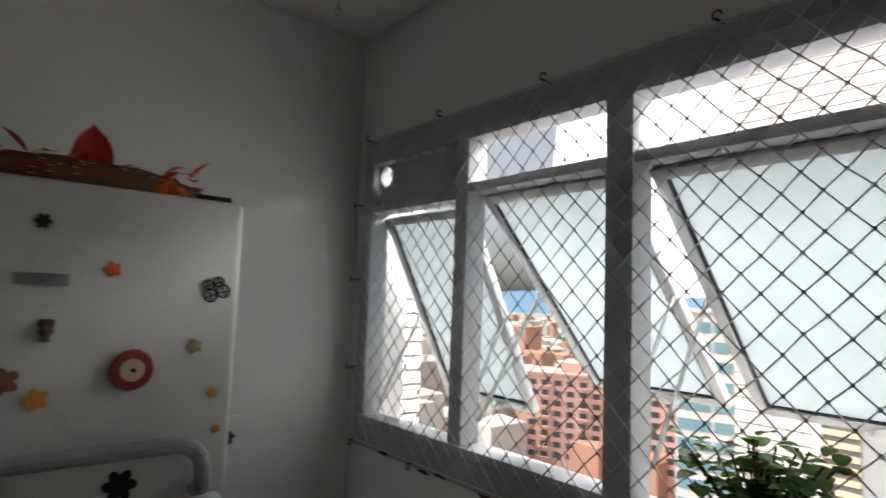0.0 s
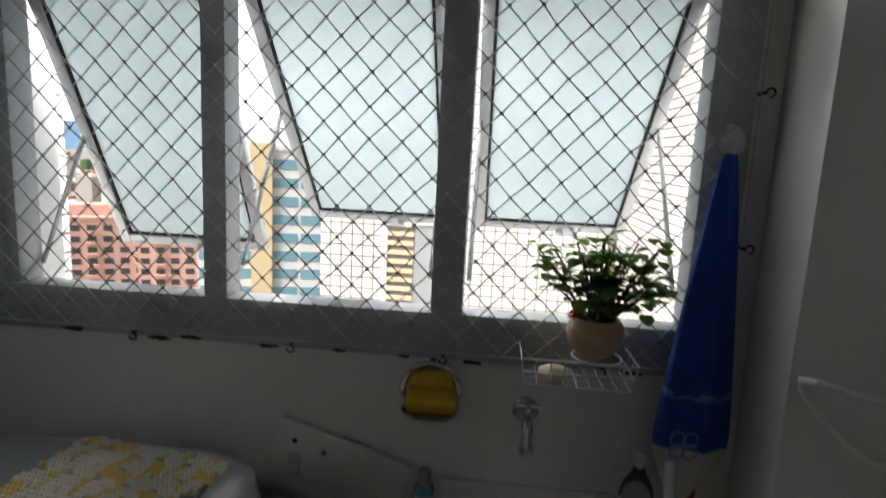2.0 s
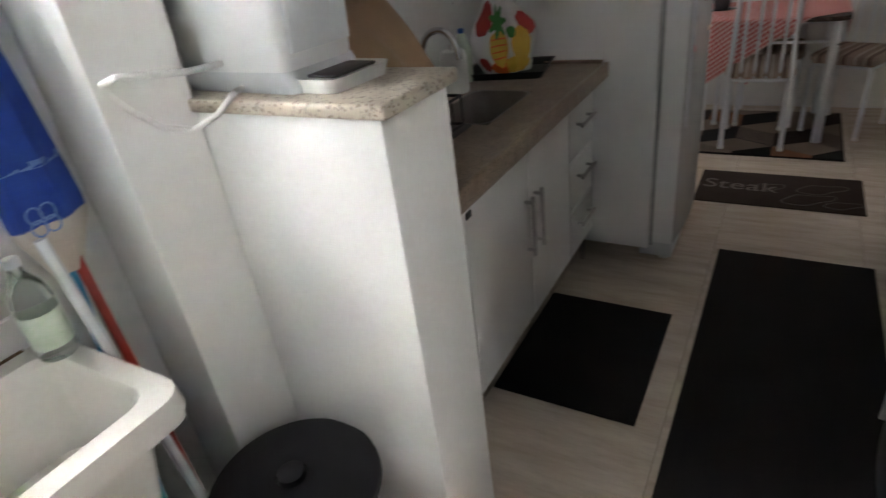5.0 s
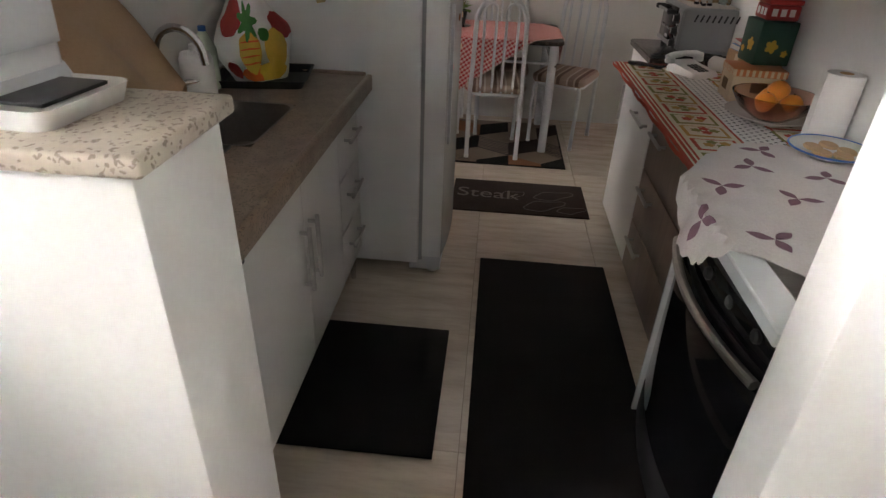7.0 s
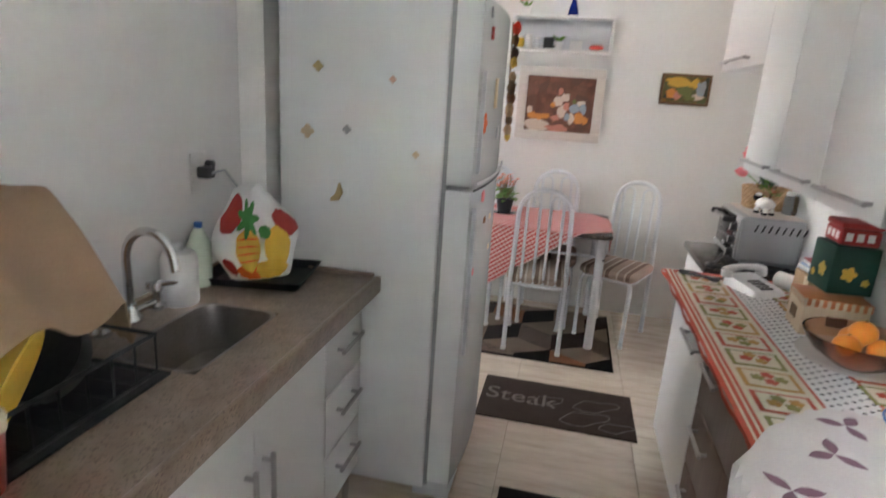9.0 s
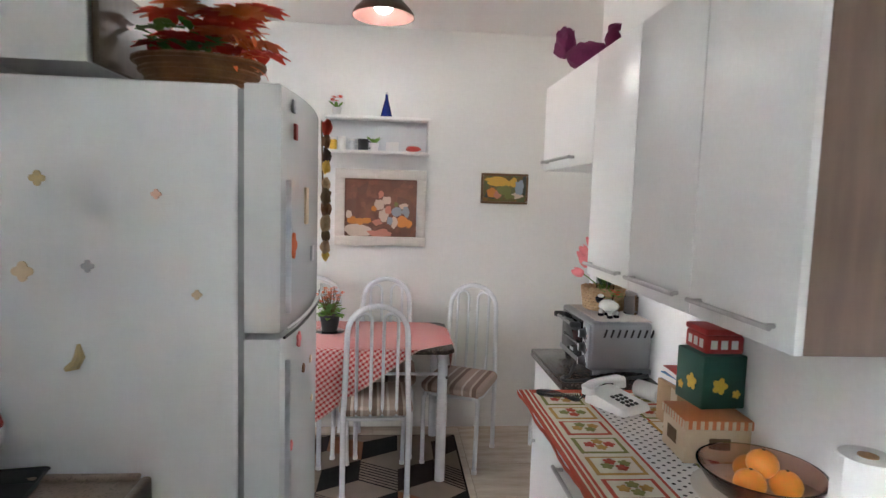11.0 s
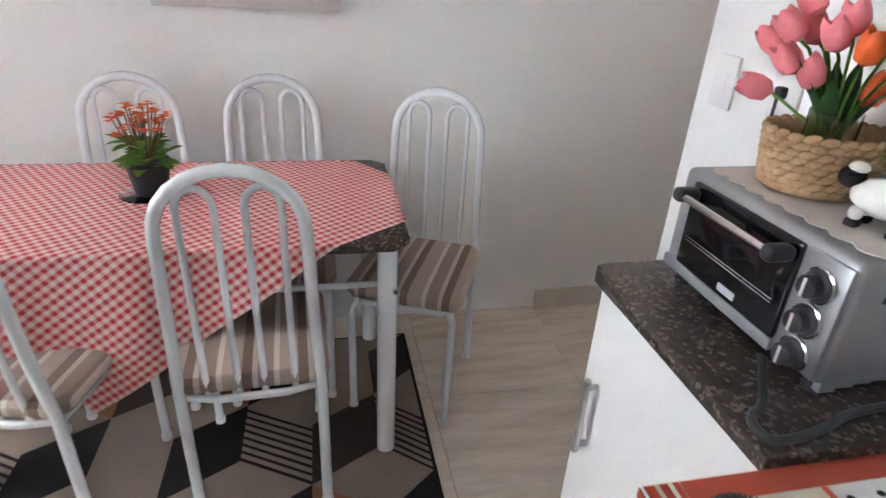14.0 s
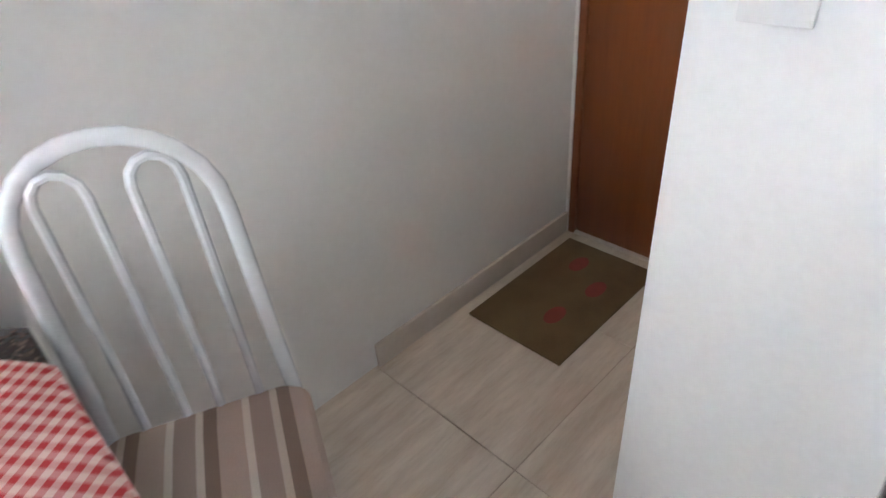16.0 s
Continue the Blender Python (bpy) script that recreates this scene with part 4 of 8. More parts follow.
part("seam", loft([(rounded(-0.289, 0.284, 0.3405, 0.058), 0.776), (rounded(-0.289, 0.284, 0.3405, 0.058), 0.782)]), M_LTGREY, wash)
part("lid", loft([(rounded(-0.22, 0.235, 0.29, 0.12), 0.934), (rounded(-0.22, 0.235, 0.29, 0.12), 0.946), (rounded(-0.20, 0.22, 0.275, 0.11), 0.952)]), M_GREYPL, wash, "dark grey lid")
part("plinth", bx(-0.26, -0.30, 0.0, 0.25, 0.30, 0.03), M_DARKPL, wash)
for k in range(2):
    for j in range(4):
        part("panel_mark", bx(0.02 + 0.05 * k, 0.3355, 0.58 + 0.04 * j, 0.045 + 0.05 * k, 0.3375, 0.587 + 0.04 * j), M_INK, wash)
part("energy_label", bx(0.11, 0.3355, 0.58, 0.22, 0.338, 0.71, 0.001), M_LTGREY, wash)
part("label_strip", bx(0.135, 0.338, 0.61, 0.20, 0.3395, 0.655), M_GOLD, wash)

# crocheted cover with holes
rnd = random.Random(11)
cro = thing("crochet_cover", "white and yellow crocheted cloth lying on the washing machine", "cloth", -0.315, -1.352, 0.952, -8)


def cover_z(x, y):
    ex, ey = max(0.0, abs(x) - 0.21), max(0.0, abs(y) - 0.17)
    return 0.006 + 0.004 * noise.noise(Vector((x * 9, y * 9, 1))) - 0.35 * ex - 0.22 * ey


cw, cy_ = bmesh.new(), bmesh.new()
GN = 34
for i in range(GN):
    for j in range(GN):
        u, v = (i + 0.5) / GN - 0.5, (j + 0.5) / GN - 0.5
        if abs(u) > 0.48 - 0.02 * math.sin(j * 1.9) or abs(v) > 0.48 - 0.02 * math.sin(i * 1.9):
            continue
        if (i % 7 == 3 and j % 6 in (1, 2)) or (i % 7 == 0 and j % 6 == 4) or (rnd.random() < 0.015):
            continue
        x, y = 0.47 * u, 0.36 * v
        bm = cy_ if (noise.noise(Vector((i * 0.30, j * 0.42, 4.0))) > 0.12 and rnd.random() < 0.85) else cw
        z = cover_z(x, y)
        sx, sy_, h = 0.0074, 0.0058, 0.005 + 0.002 * rnd.random()
        base = [bm.verts.new((x + a * sx, y + b * sy_, cover_z(x + a * sx, y + b * sy_))) for a, b in ((-1, -1), (1, -1), (1, 1), (-1, 1))]
        tp = [bm.verts.new((x + a * sx * 0.5, y + b * sy_ * 0.5, z + h)) for a, b in ((-1, -1), (1, -1), (1, 1), (-1, 1))]
        bm.faces.new(tp)
        bm.faces.new(base[::-1])
        for k in range(4):
            bm.faces.new((base[k], base[(k + 1) % 4], tp[(k + 1) % 4], tp[k]))
part("white_stitches", cw, M_THREAD, cro, "", "stuff")
part("yellow_stitches", cy_, M_THREADY, cro, "", "stuff")

# upright freezer in the laundry
frz = thing("freezer", "white upright freezer covered with magnets", "freezer", -0.032, -1.226, 0, 0)
frz.matrix_basis = pose(-0.032, -1.226, 0) @ Matrix.Diagonal((1.0, 1.0, 1.0126, 1.0))
part("body", bx(0.008, -0.625, 0.03, 0.672, -0.066, 1.815, 0.012, 3), M_ENAMEL2, frz)
up_door = part("upper_door", bx(0.0, -0.062, 1.245, 0.68, 0.0, 1.83, 0.014, 3), M_ENAMEL2, frz)
low_door = part("lower_door", bx(0.0, -0.062, 0.08, 0.68, 0.0, 1.235, 0.014, 3), M_ENAMEL2, frz)
for dd, sg, z0 in ((up_door, 1, 1.262), (low_door, -1, 1.218)):
    pts = [(0.063, 0.0, z0), (0.063, 0.036, z0 + sg * 0.01), (0.065, 0.038, z0 + sg * 0.05)] + [(0.12 - 0.055 * math.cos(radians(a)), 0.038, z0 + sg * (0.05 + 0.045 * math.sin(radians(a)))) for a in (25, 50, 75, 90)] + [(0.60, 0.038, z0 + sg * 0.095), (0.60, 0.0, z0 + sg * 0.095)]
    part("handle", tube(pts, 0.016, 10), M_GREYPL, dd, "grey arched handle")
part("plinth", bx(0.02, -0.60, 0.0, 0.66, -0.05, 0.079), M_DARKPL, frz)
part("hinge_cap", bx(0.02, -0.066, 1.83, 0.09, -0.025, 1.842, 0.003), M_DARKPL, frz)
part("name_plate", bx(0.305, 0.0005, 1.645, 0.385, 0.0045, 1.665, 0.002), M_HANDLE, up_door, "grey metal name plate")

# ---- kitchen: west side ----
CT = 0.90
ctop = thing("worktop", "brown granite worktop with a raised edge", "worktop", 0, 0, 0)
SX0, SX1, SY0, SY1 = -0.395, -0.165, 0.855, 1.235
CF, CB, CY0, CY1 = -0.028, -0.543, 0.226, 1.655
hole = [(CB, CY0, SX0, CY1), (SX1, CY0, CF, CY1), (SX0, CY0, SX1, SY0), (SX0, SY1, SX1, CY1)]
part("slab", join(*[bx(a, b, CT - 0.03, c, d, CT) for a, b, c, d in hole]), M_COUNTER, ctop)
part("front_edge", bx(CF - 0.0, CY0, CT - 0.055, CF + 0.022, CY1, CT + 0.006, 0.007, 3), M_COUNTER, ctop)
part("end_lip", bx(-0.30, CY1 - 0.022, CT + 0.0005, CF - 0.001, CY1, CT + 0.014, 0.005), M_COUNTER, ctop)
part("back_lip", bx(CB, CY0, CT + 0.0005, CB + 0.022, CY1, CT + 0.03, 0.005), M_COUNTER, ctop)
sk = thing("kitchen_sink", "brushed steel sink set into the worktop", "sink", (SX0 + SX1) / 2, (SY0 + SY1) / 2, CT)
hx, hy = (SX1 - SX0) / 2, (SY1 - SY0) / 2
bowl = loft([(rounded(-hx - 0.004, hx + 0.004, hy + 0.004, 0.04), 0.002), (rounded(-hx + 0.004, hx - 0.004, hy - 0.004, 0.05), 0.001), (rounded(-hx + 0.01, hx - 0.01, hy - 0.01, 0.055), -0.03),
             (rounded(-hx + 0.018, hx - 0.018, hy - 0.018, 0.06), -0.125), (rounded(-hx + 0.05, hx - 0.05, hy - 0.05, 0.05), -0.145)])
bowl.faces.ensure_lookup_table()
bmesh.ops.delete(bowl, geom=[f for f in bowl.faces if len(f.verts) > 8 and abs(f.calc_center_median().z - 0.002) < 1e-4], context="FACES_ONLY")
bmesh.ops.reverse_faces(bowl, faces=bowl.faces[:])
part("bowl", bowl, M_SINK, sk)
part("drain", lathe([(0.045, -0.146), (0.045, -0.141), (0.03, -0.139), (0.028, -0.143)], 20, (0.0, 0.05, 0)), M_CHROME, sk)

fau = thing("faucet", "chrome swan-neck mixer faucet with two taps", "faucet", -0.49, 1.05, CT)
part("spout", tube([(0, 0, 0.0), (0, 0, 0.17)] + [(0.07 - 0.07 * math.cos(radians(a)), 0.0, 0.17 + 0.08 * math.sin(radians(a))) for a in range(15, 170, 15)] + [(0.142, 0, 0.155)], 0.0115, 12), M_CHROME, fau)
part("base", lathe([(0.03, 0.0), (0.03, 0.01), (0.018, 0.03), (0.016, 0.05)], 18), M_CHROME, fau)
for dy in (-0.10, 0.10):
    tap_p = part("tap_valve", join(lathe([(0.026, 0), (0.024, 0.012), (0.014, 0.02), (0.014, 0.05), (0.02, 0.055), (0.017, 0.075), (0.006, 0.08)], 16, (0, dy, 0)), cyl((0, dy, 0.022), (0, 0, 0.022), 0.009)), M_CHROME, fau)
    part("knob", tube([(-0.022, dy - 0.012, 0.066), (0.05, dy + 0.03 * (1 if dy > 0 else -1), 0.075)], 0.009, 10), M_CHROME, tap_p)


def cab_handle(bm_list, a, b, off, r=0.006):
    """A bar pull with two posts; a and b are its ends on the face, off the stand-off vector."""
    a, b, off = Vector(a), Vector(b), Vector(off)
    d = (b - a).normalized()
    bm_list.append(tube([a + off, b + off], r, 10))
    for p in (a + d * 0.02, b - d * 0.02):
        bm_list.append(cyl(p, p + off, r * 0.9, 8))


def with_handle(parent, a, b, off, r=0.007):
    l = []
    cab_handle(l, a, b, off, r)
    return part("handle", join(*l), M_HANDLE, parent)


base = thing("sink_cabinet", "white base cabinet with two doors and three drawers", "cabinet", 0, 0, 0)
FXC = -0.068
part("carcass", join(bx(-0.54, 0.47, 0.15, FXC - 0.02, 1.64, 0.74), bx(-0.54, 0.47, 0.741, FXC - 0.02, 0.83, CT - 0.032), bx(-0.54, 1.26, 0.741, FXC - 0.02, 1.64, CT - 0.032), bx(FXC - 0.045, 0.831, 0.741, FXC - 0.02, 1.259, CT - 0.032)), M_MDF, base)
part("side_panel", bx(-0.54, 0.452, 0.15, FXC, 0.469, CT - 0.032, 0.002), M_MDF, base)
for y0, y1, hy_ in ((0.475, 0.925, 0.885), (0.93, 1.335, 0.965)):
    dr = part("door", bx(FXC - 0.018, y0, 0.16, FXC, y1, 0.80, 0.003), M_MDF, base)
    with_handle(dr, (FXC, hy_, 0.44), (FXC, hy_, 0.655), (0.028, 0, 0))
for k in range(3):
    z0 = 0.16 + 0.215 * k
    dr = part("drawer", bx(FXC - 0.018, 1.342, z0, FXC, 1.64, z0 + 0.208, 0.003), M_MDF, base)
    with_handle(dr, (FXC, 1.41, z0 + 0.13), (FXC, 1.58, z0 + 0.13), (0.028, 0, 0))
part("drain_flap", bx(FXC - 0.018, 0.475, 0.808, FXC - 0.004, 1.64, 0.866, 0.002), M_MDF, base)
for y in (0.47, 1.60):
    part("leg", cyl((FXC - 0.04, y + 0.02, 0.0), (FXC - 0.04, y + 0.02, 0.152), 0.012), M_CHROME, base)
    part("leg", cyl((-0.50, y + 0.02, 0.0), (-0.50, y + 0.02, 0.152), 0.012), M_CHROME, base)
part("bumper", bx(FXC, 0.485, 0.765, FXC + 0.004, 0.515, 0.785, 0.001), M_DARKPL, base)

# ---- refrigerator ----
fr = thing("refrigerator", "tall white two-door refrigerator with magnets", "refrigerator", 0, 0, 0)
FY0, FY1, FH, SPLIT = 1.70, 2.36, 1.815, 1.225
part("body", bx(-0.41, FY0, 0.05, 0.174, FY1, FH, 0.012, 3), M_ENAMEL, fr)
part("gasket", bx(0.174, FY0 + 0.008, 0.07, 0.190, FY1 - 0.008, FH - 0.01), M_GREYPL, fr)


def fridge_door(z0, z1):
    n = 12
    pts = [(0.190, FY0), (0.190, FY1)]
    for k in range(n + 1):
        s = k / n
        y = FY1 - (FY1 - FY0) * s
        pts.append((0.274 + 0.024 * (1 - (2 * s - 1) ** 2), y))
    return prism(pts, z0, z1, 0.006)


fd_up = part("freezer_door", fridge_door(SPLIT + 0.006, FH + 0.004), M_ENAMEL, fr)
fd_lo = part("fridge_door", fridge_door(0.09, SPLIT - 0.006), M_ENAMEL, fr)


def lip(z0, z1, sgn):
    n = 14
    pts = [(0.284 + 0.024 * (1 - (2 * k / n - 1) ** 2) + 0.006, FY0 + (FY1 - FY0) * k / n, z0 + sgn * 0.006 * math.sin(math.pi * 0.5 * max(0.0, (k / n - 0.15) / 0.85))) for k in range(n + 1)]
    return tube(pts, 0.0045, 8)


part("grip_lip", lip(SPLIT + 0.02, 0, 1), M_ENAMEL, fd_up)
# dark tube modelled as the shade under the grip lip
part("grip_shadow", tube([(0.280 + 0.024 * (1 - (2 * k / 14 - 1) ** 2) + 0.004, FY0 + (FY1 - FY0) * k / 14, SPLIT - 0.002 + 0.006 * math.sin(math.pi * 0.5 * max(0.0, (k / 14 - 0.15) / 0.85))) for k in range(15)], 0.0038, 8), M_DARKPL, fd_up)
part("vertical_trim", bx(0.280, FY0 + 0.03, 0.62, 0.294, FY0 + 0.038, 1.16, 0.003), M_LTGREY, fd_lo)
part("vertical_trim", bx(0.280, FY0 + 0.03, SPLIT + 0.05, 0.294, FY0 + 0.038, 1.60, 0.003), M_LTGREY, fd_up)
part("kick_plate", bx(0.13, FY0 + 0.02, 0.012, 0.272, FY1 - 0.02, 0.085, 0.004), M_LTGREY, fr)
for y in (FY0 + 0.05, FY1 - 0.05):
    part("foot", cyl((0.235, y, 0.0), (0.235, y, 0.05), 0.025), M_WHITEPL, fr)
    part("foot", cyl((-0.34, y, 0.0), (-0.34, y, 0.05), 0.025), M_WHITEPL, fr)

fcab = thing("wall_cabinet", "small white open cabinet fixed above the refrigerator", "cabinet", 0, 0, 0)
part("side_panel", bx(-0.445, 1.775, 1.862, -0.19, 1.79, 2.075, 0.002), M_MDF, fcab)
part("top_panel", bx(-0.445, 1.791, 2.06, -0.19, 2.38, 2.075, 0.002), M_MDF, fcab)
part("bottom_panel", bx(-0.445, 1.791, 1.862, -0.19, 2.38, 1.877, 0.002), M_MDF, fcab)
part("far_panel", bx(-0.445, 2.365, 1.878, -0.19, 2.38, 2.059, 0.002), M_MDF, fcab)
part("flap_door", bx(-0.19, 1.80, 1.865, -0.172, 2.37, 2.07, 0.002), M_BROWNB, fcab, "taupe flap door")

# ---- kitchen: east side ----
CE = 0.835      # height of the cloth-covered worktop
brown = thing("drawer_cabinet", "taupe wood-grain base cabinet with drawers", "cabinet", 0, 0, 0)
part("carcass", bx(1.125, 1.05, 0.08, 1.60, 1.808, CE - 0.035), M_BROWNB, brown)
for k in range(3):
    z0 = 0.085 + 0.235 * k
    dr = part("drawer", bx(1.105, 1.055, z0, 1.124, 1.805, z0 + 0.228, 0.003), M_BROWNB, brown)
    with_handle(dr, (1.105, 1.56, z0 + 0.165), (1.105, 1.74, z0 + 0.165), (-0.026, 0, 0))
part("plinth", bx(1.16, 1.05, 0.0, 1.60, 1.808, 0.079), M_DARKPL, brown)
white = thing("base_cabinet", "white base cabinet with a single door", "cabinet", 0, 0, 0)
part("carcass", bx(1.125, 1.812, 0.08, 1.60, 2.43, CE - 0.035), M_MDF, white)
dr = part("door", bx(1.105, 1.815, 0.085, 1.124, 2.427, 0.785, 0.003), M_MDF, white)
with_handle(dr, (1.105, 1.87, 0.70), (1.105, 2.10, 0.70), (-0.028, 0, 0))
part("plinth", bx(1.16, 1.812, 0.0, 1.60, 2.43, 0.079), M_DARKPL, white)
wt = thing("worktop", "brown worktop under the printed cloth", "worktop", 0, 0, 0)
part("slab", bx(1.09, 1.03, CE - 0.034, 1.60, 2.44, CE, 0.004), M_BROWNB, wt)

gcab = thing("oven_cabinet", "white base cabinet below the toaster oven", "cabinet", 0, 0, 0)
GT = 0.862
part("carcass", bx(1.25, 2.475, 0.08, 1.60, 2.965, GT - 0.031), M_MDF, gcab)
dr = part("door", bx(1.228, 2.478, 0.085, 1.249, 2.962, GT - 0.036, 0.003), M_MDF, gcab)
with_handle(dr, (1.228, 2.90, 0.42), (1.228, 2.90, 0.62), (-0.026, 0, 0), 0.008)
part("plinth", bx(1.28, 2.475, 0.0, 1.60, 2.965, 0.079), M_MDF, gcab)
gt = thing("worktop", "dark speckled granite worktop below the toaster oven", "worktop", 0, 0, 0)
part("slab", moved(prism([(1.60, 2.45), (1.60, 2.985), (1.24, 2.985), (1.215, 2.977), (1.203, 2.955), (1.203, 2.45)], GT - 0.03, GT, 0.005), Matrix.Identity(4)), M_DKGRAN, gt)

for k in range(3):
    y0 = 1.280 + 0.378 * k
    u = thing("wall_cabinet", "white wall cabinet with a lift handle and taupe sides", "cabinet", 0, 0, 0, group="wall cabinets over the worktop")
    part("carcass", bx(1.285, y0 + 0.001, 1.302, 1.60, y0 + 0.377, 2.11, 0.002), M_BROWNB if k == 0 else M_MDF, u)
    d = part("door", bx(1.265, y0 + 0.001, 1.302, 1.284, y0 + 0.376, 2.11, 0.003), M_MDF, u)
    ll = []
    cab_handle(ll, (1.265, y0 + 0.04, 1.345), (1.265, y0 + 0.345, 1.345), (-0.024, 0, 0), 0.006)
    part("handle", join(*ll), M_HANDLE, d)
u = thing("wall_cabinet", "short white wall cabinet above the toaster oven", "cabinet", 0, 0, 0)
part("carcass", bx(1.285, 2.416, 1.712, 1.60, 3.125, 2.11, 0.002), M_MDF, u)
d = part("door", bx(1.265, 2.417, 1.712, 1.284, 3.124, 2.11, 0.003), M_MDF, u)
with_handle(d, (1.265, 2.62, 1.75), (1.265, 3.05, 1.75), (-0.026, 0, 0), 0.007)

hood = thing("range_hood", "slim stainless steel range hood", "range hood", 0, 0, 0)
part("canopy", loft([([(1.12, 0.39), (1.60, 0.39), (1.60, 0.97), (1.12, 0.97)], 1.765), ([(1.12, 0.39), (1.60, 0.39), (1.60, 0.97), (1.12, 0.97)], 1.80), ([(1.30, 0.41), (1.60, 0.41), (1.60, 0.95), (1.30, 0.95)], 1.88)]), M_STEEL, hood)
part("control_strip", bx(1.112, 0.42, 1.768, 1.119, 0.94, 1.797, 0.001), M_CHROME, hood)
for k in range(5):
    part("button", bx(1.107, 0.85 + 0.014 * k, 1.778, 1.1115, 0.858 + 0.014 * k, 1.787, 0.001), M_INK, hood)

# stove with a bowed black glass oven door
stv = thing("stove", "freestanding white stove with a black glass oven door", "stove", 0, 0, 0)
part("body", bx(1.02, 0.30, 0.06, 1.60, 0.92, 0.845, 0.006), M_WHITEPL, stv)


def bowed(x, y0, y1, z0, z1, bow, t):
    n = 14
    pts = [(x + t, y0), (x + t, y1)] + [(x - bow * (1 - (2 * k / n - 1) ** 2), y1 + (y0 - y1) * k / n) for k in range(n + 1)]
    return prism(pts, z0, z1, 0.003)


for y in (0.300, 0.908):
    part("side_trim", bx(0.990, y, 0.05, 1.019, y + 0.012, 0.845, 0.003), M_ENAMEL, stv, "white enamel side edge")
ov = part("oven_door", bowed(1.005, 0.315, 0.906, 0.20, 0.735, 0.045, 0.014), M_BLACKGL, stv, "bowed black glass oven door")
part("handle", tube([(1.005 - 0.045 * (1 - (2 * k / 14 - 1) ** 2) - 0.024, 0.330 + 0.56 * k / 14, 0.705) for k in range(15)], 0.012, 10), M_STEEL, ov, "bowed steel handle")
part("control_panel", bowed(1.005, 0.315, 0.906, 0.742, 0.806, 0.040, 0.014), M_BLACKGL, stv, "black glass control panel")
part("front_strip", bx(0.975, 0.315, 0.808, 1.019, 0.906, 0.844, 0.004), M_LTGREY, stv, "pale grey metal strip")
part("lower_drawer", bowed(1.005, 0.315, 0.906, 0.06, 0.19, 0.040, 0.014), M_DARKPL, stv)
for k in range(5):
    part("knob", moved(lathe([(0.016, 0), (0.015, 0.014), (0.011, 0.018)], 14), pose(0.972 + 0.012 * abs(k - 2), 0.39 + 0.11 * k, 0.775, 0, -90, 0)), M_DARKPL, stv)
part("cooktop", bx(0.965, 0.30, 0.846, 1.60, 0.92, 0.860, 0.005), M_ENAMEL, stv)
part("hob_plate", bx(1.03, 0.335, 0.8603, 1.58, 0.885, 0.8625, 0.001), M_STEEL, stv, "brushed steel hob plate")
for x, y in ((1.15, 0.45), (1.15, 0.77), (1.45, 0.45), (1.45, 0.77)):
    part("burner", lathe([(0.045, 0.8626), (0.045, 0.868), (0.03, 0.871), (0.0, 0.871)], 20, (x, y, 0)), M_DARKPL, stv)
part("plinth", bx(1.05, 0.32, 0.0, 1.58, 0.90, 0.059), M_DARKPL, stv)

# ---- dining ----
rug = thing("rug", "rug with a pattern of taupe, rust and black cubes", "rug", 0, 0, 0)
RX0, RX1, RY0, RY1 = -0.60, 0.972, 3.085, 3.995
part("base", bx(RX0, RY0, 0.0005, RX1, RY1, 0.007, 0.002), M_BLKPILE, rug)
tx, ty = 0.25, 0.1443
rr = random.Random(3)
for i in range(-1, 6):
    for j in range(-1, 6):
        cx, cy0 = RX0 + 0.12 + i * 2 * tx * 0.86 + (j % 2) * tx * 0.86, RY0 + 0.05 + j * 3 * ty * 0.86
        sx_, sy_ = tx * 0.86, ty * 0.86
        quads = (("t", [(0, 0), (sx_, sy_), (0, 2 * sy_), (-sx_, sy_)]), ("r", [(0, 0), (0, -2 * sy_), (sx_, -sy_), (sx_, sy_)]), ("l", [(0, 0), (-sx_, sy_), (-sx_, -sy_), (0, -2 * sy_)]))
        for key, q in quads:
            pts = [(cx + a, cy0 + b) for a, b in q]
            pts = [(min(max(a, RX0 + 0.012), RX1 - 0.012), min(max(b, RY0 + 0.012), RY1 - 0.012)) for a, b in pts]
            area = 0.5 * sum(pts[k][0] * pts[(k + 1) % 4][1] - pts[(k + 1) % 4][0] * pts[k][1] for k in range(4))
            if abs(area) < 0.002:
                continue
            m_ = M_TAUPE if key == "t" else (rr.choice((M_BLKPILE, M_BLKPILE, M_DKBROWN)) if key == "r" else rr.choice((M_TAUPE, M_RUSTPILE, M_TAUPE, None)))
            if m_ is None:
                e0, e1 = Vector((*pts[0], 0)), Vector((*pts[1], 0))
                f0, f1 = Vector((*pts[3], 0)), Vector((*pts[2], 0))
                for k in range(8):
                    a, b = k / 8, k / 8 + 0.07
                    sb = bmesh.new()
                    sb.faces.new([sb.verts.new((*p, 0.0085)) for p in ((e0.lerp(f0, a))[:2], (e1.lerp(f1, a))[:2], (e1.lerp(f1, b))[:2], (e0.lerp(f0, b))[:2])])
                    bmesh.ops.recalc_face_normals(sb, faces=sb.faces[:])
                    bmesh.ops.solidify(sb, geom=sb.faces[:], thickness=0.0012)
                    part("stripe", sb, M_TAUPE, rug)
                continue
            if area < 0:
                pts = pts[::-1]
            try:
                part("patch", prism(pts, 0.0072, 0.0088), m_, rug)
            except ValueError:
                pass

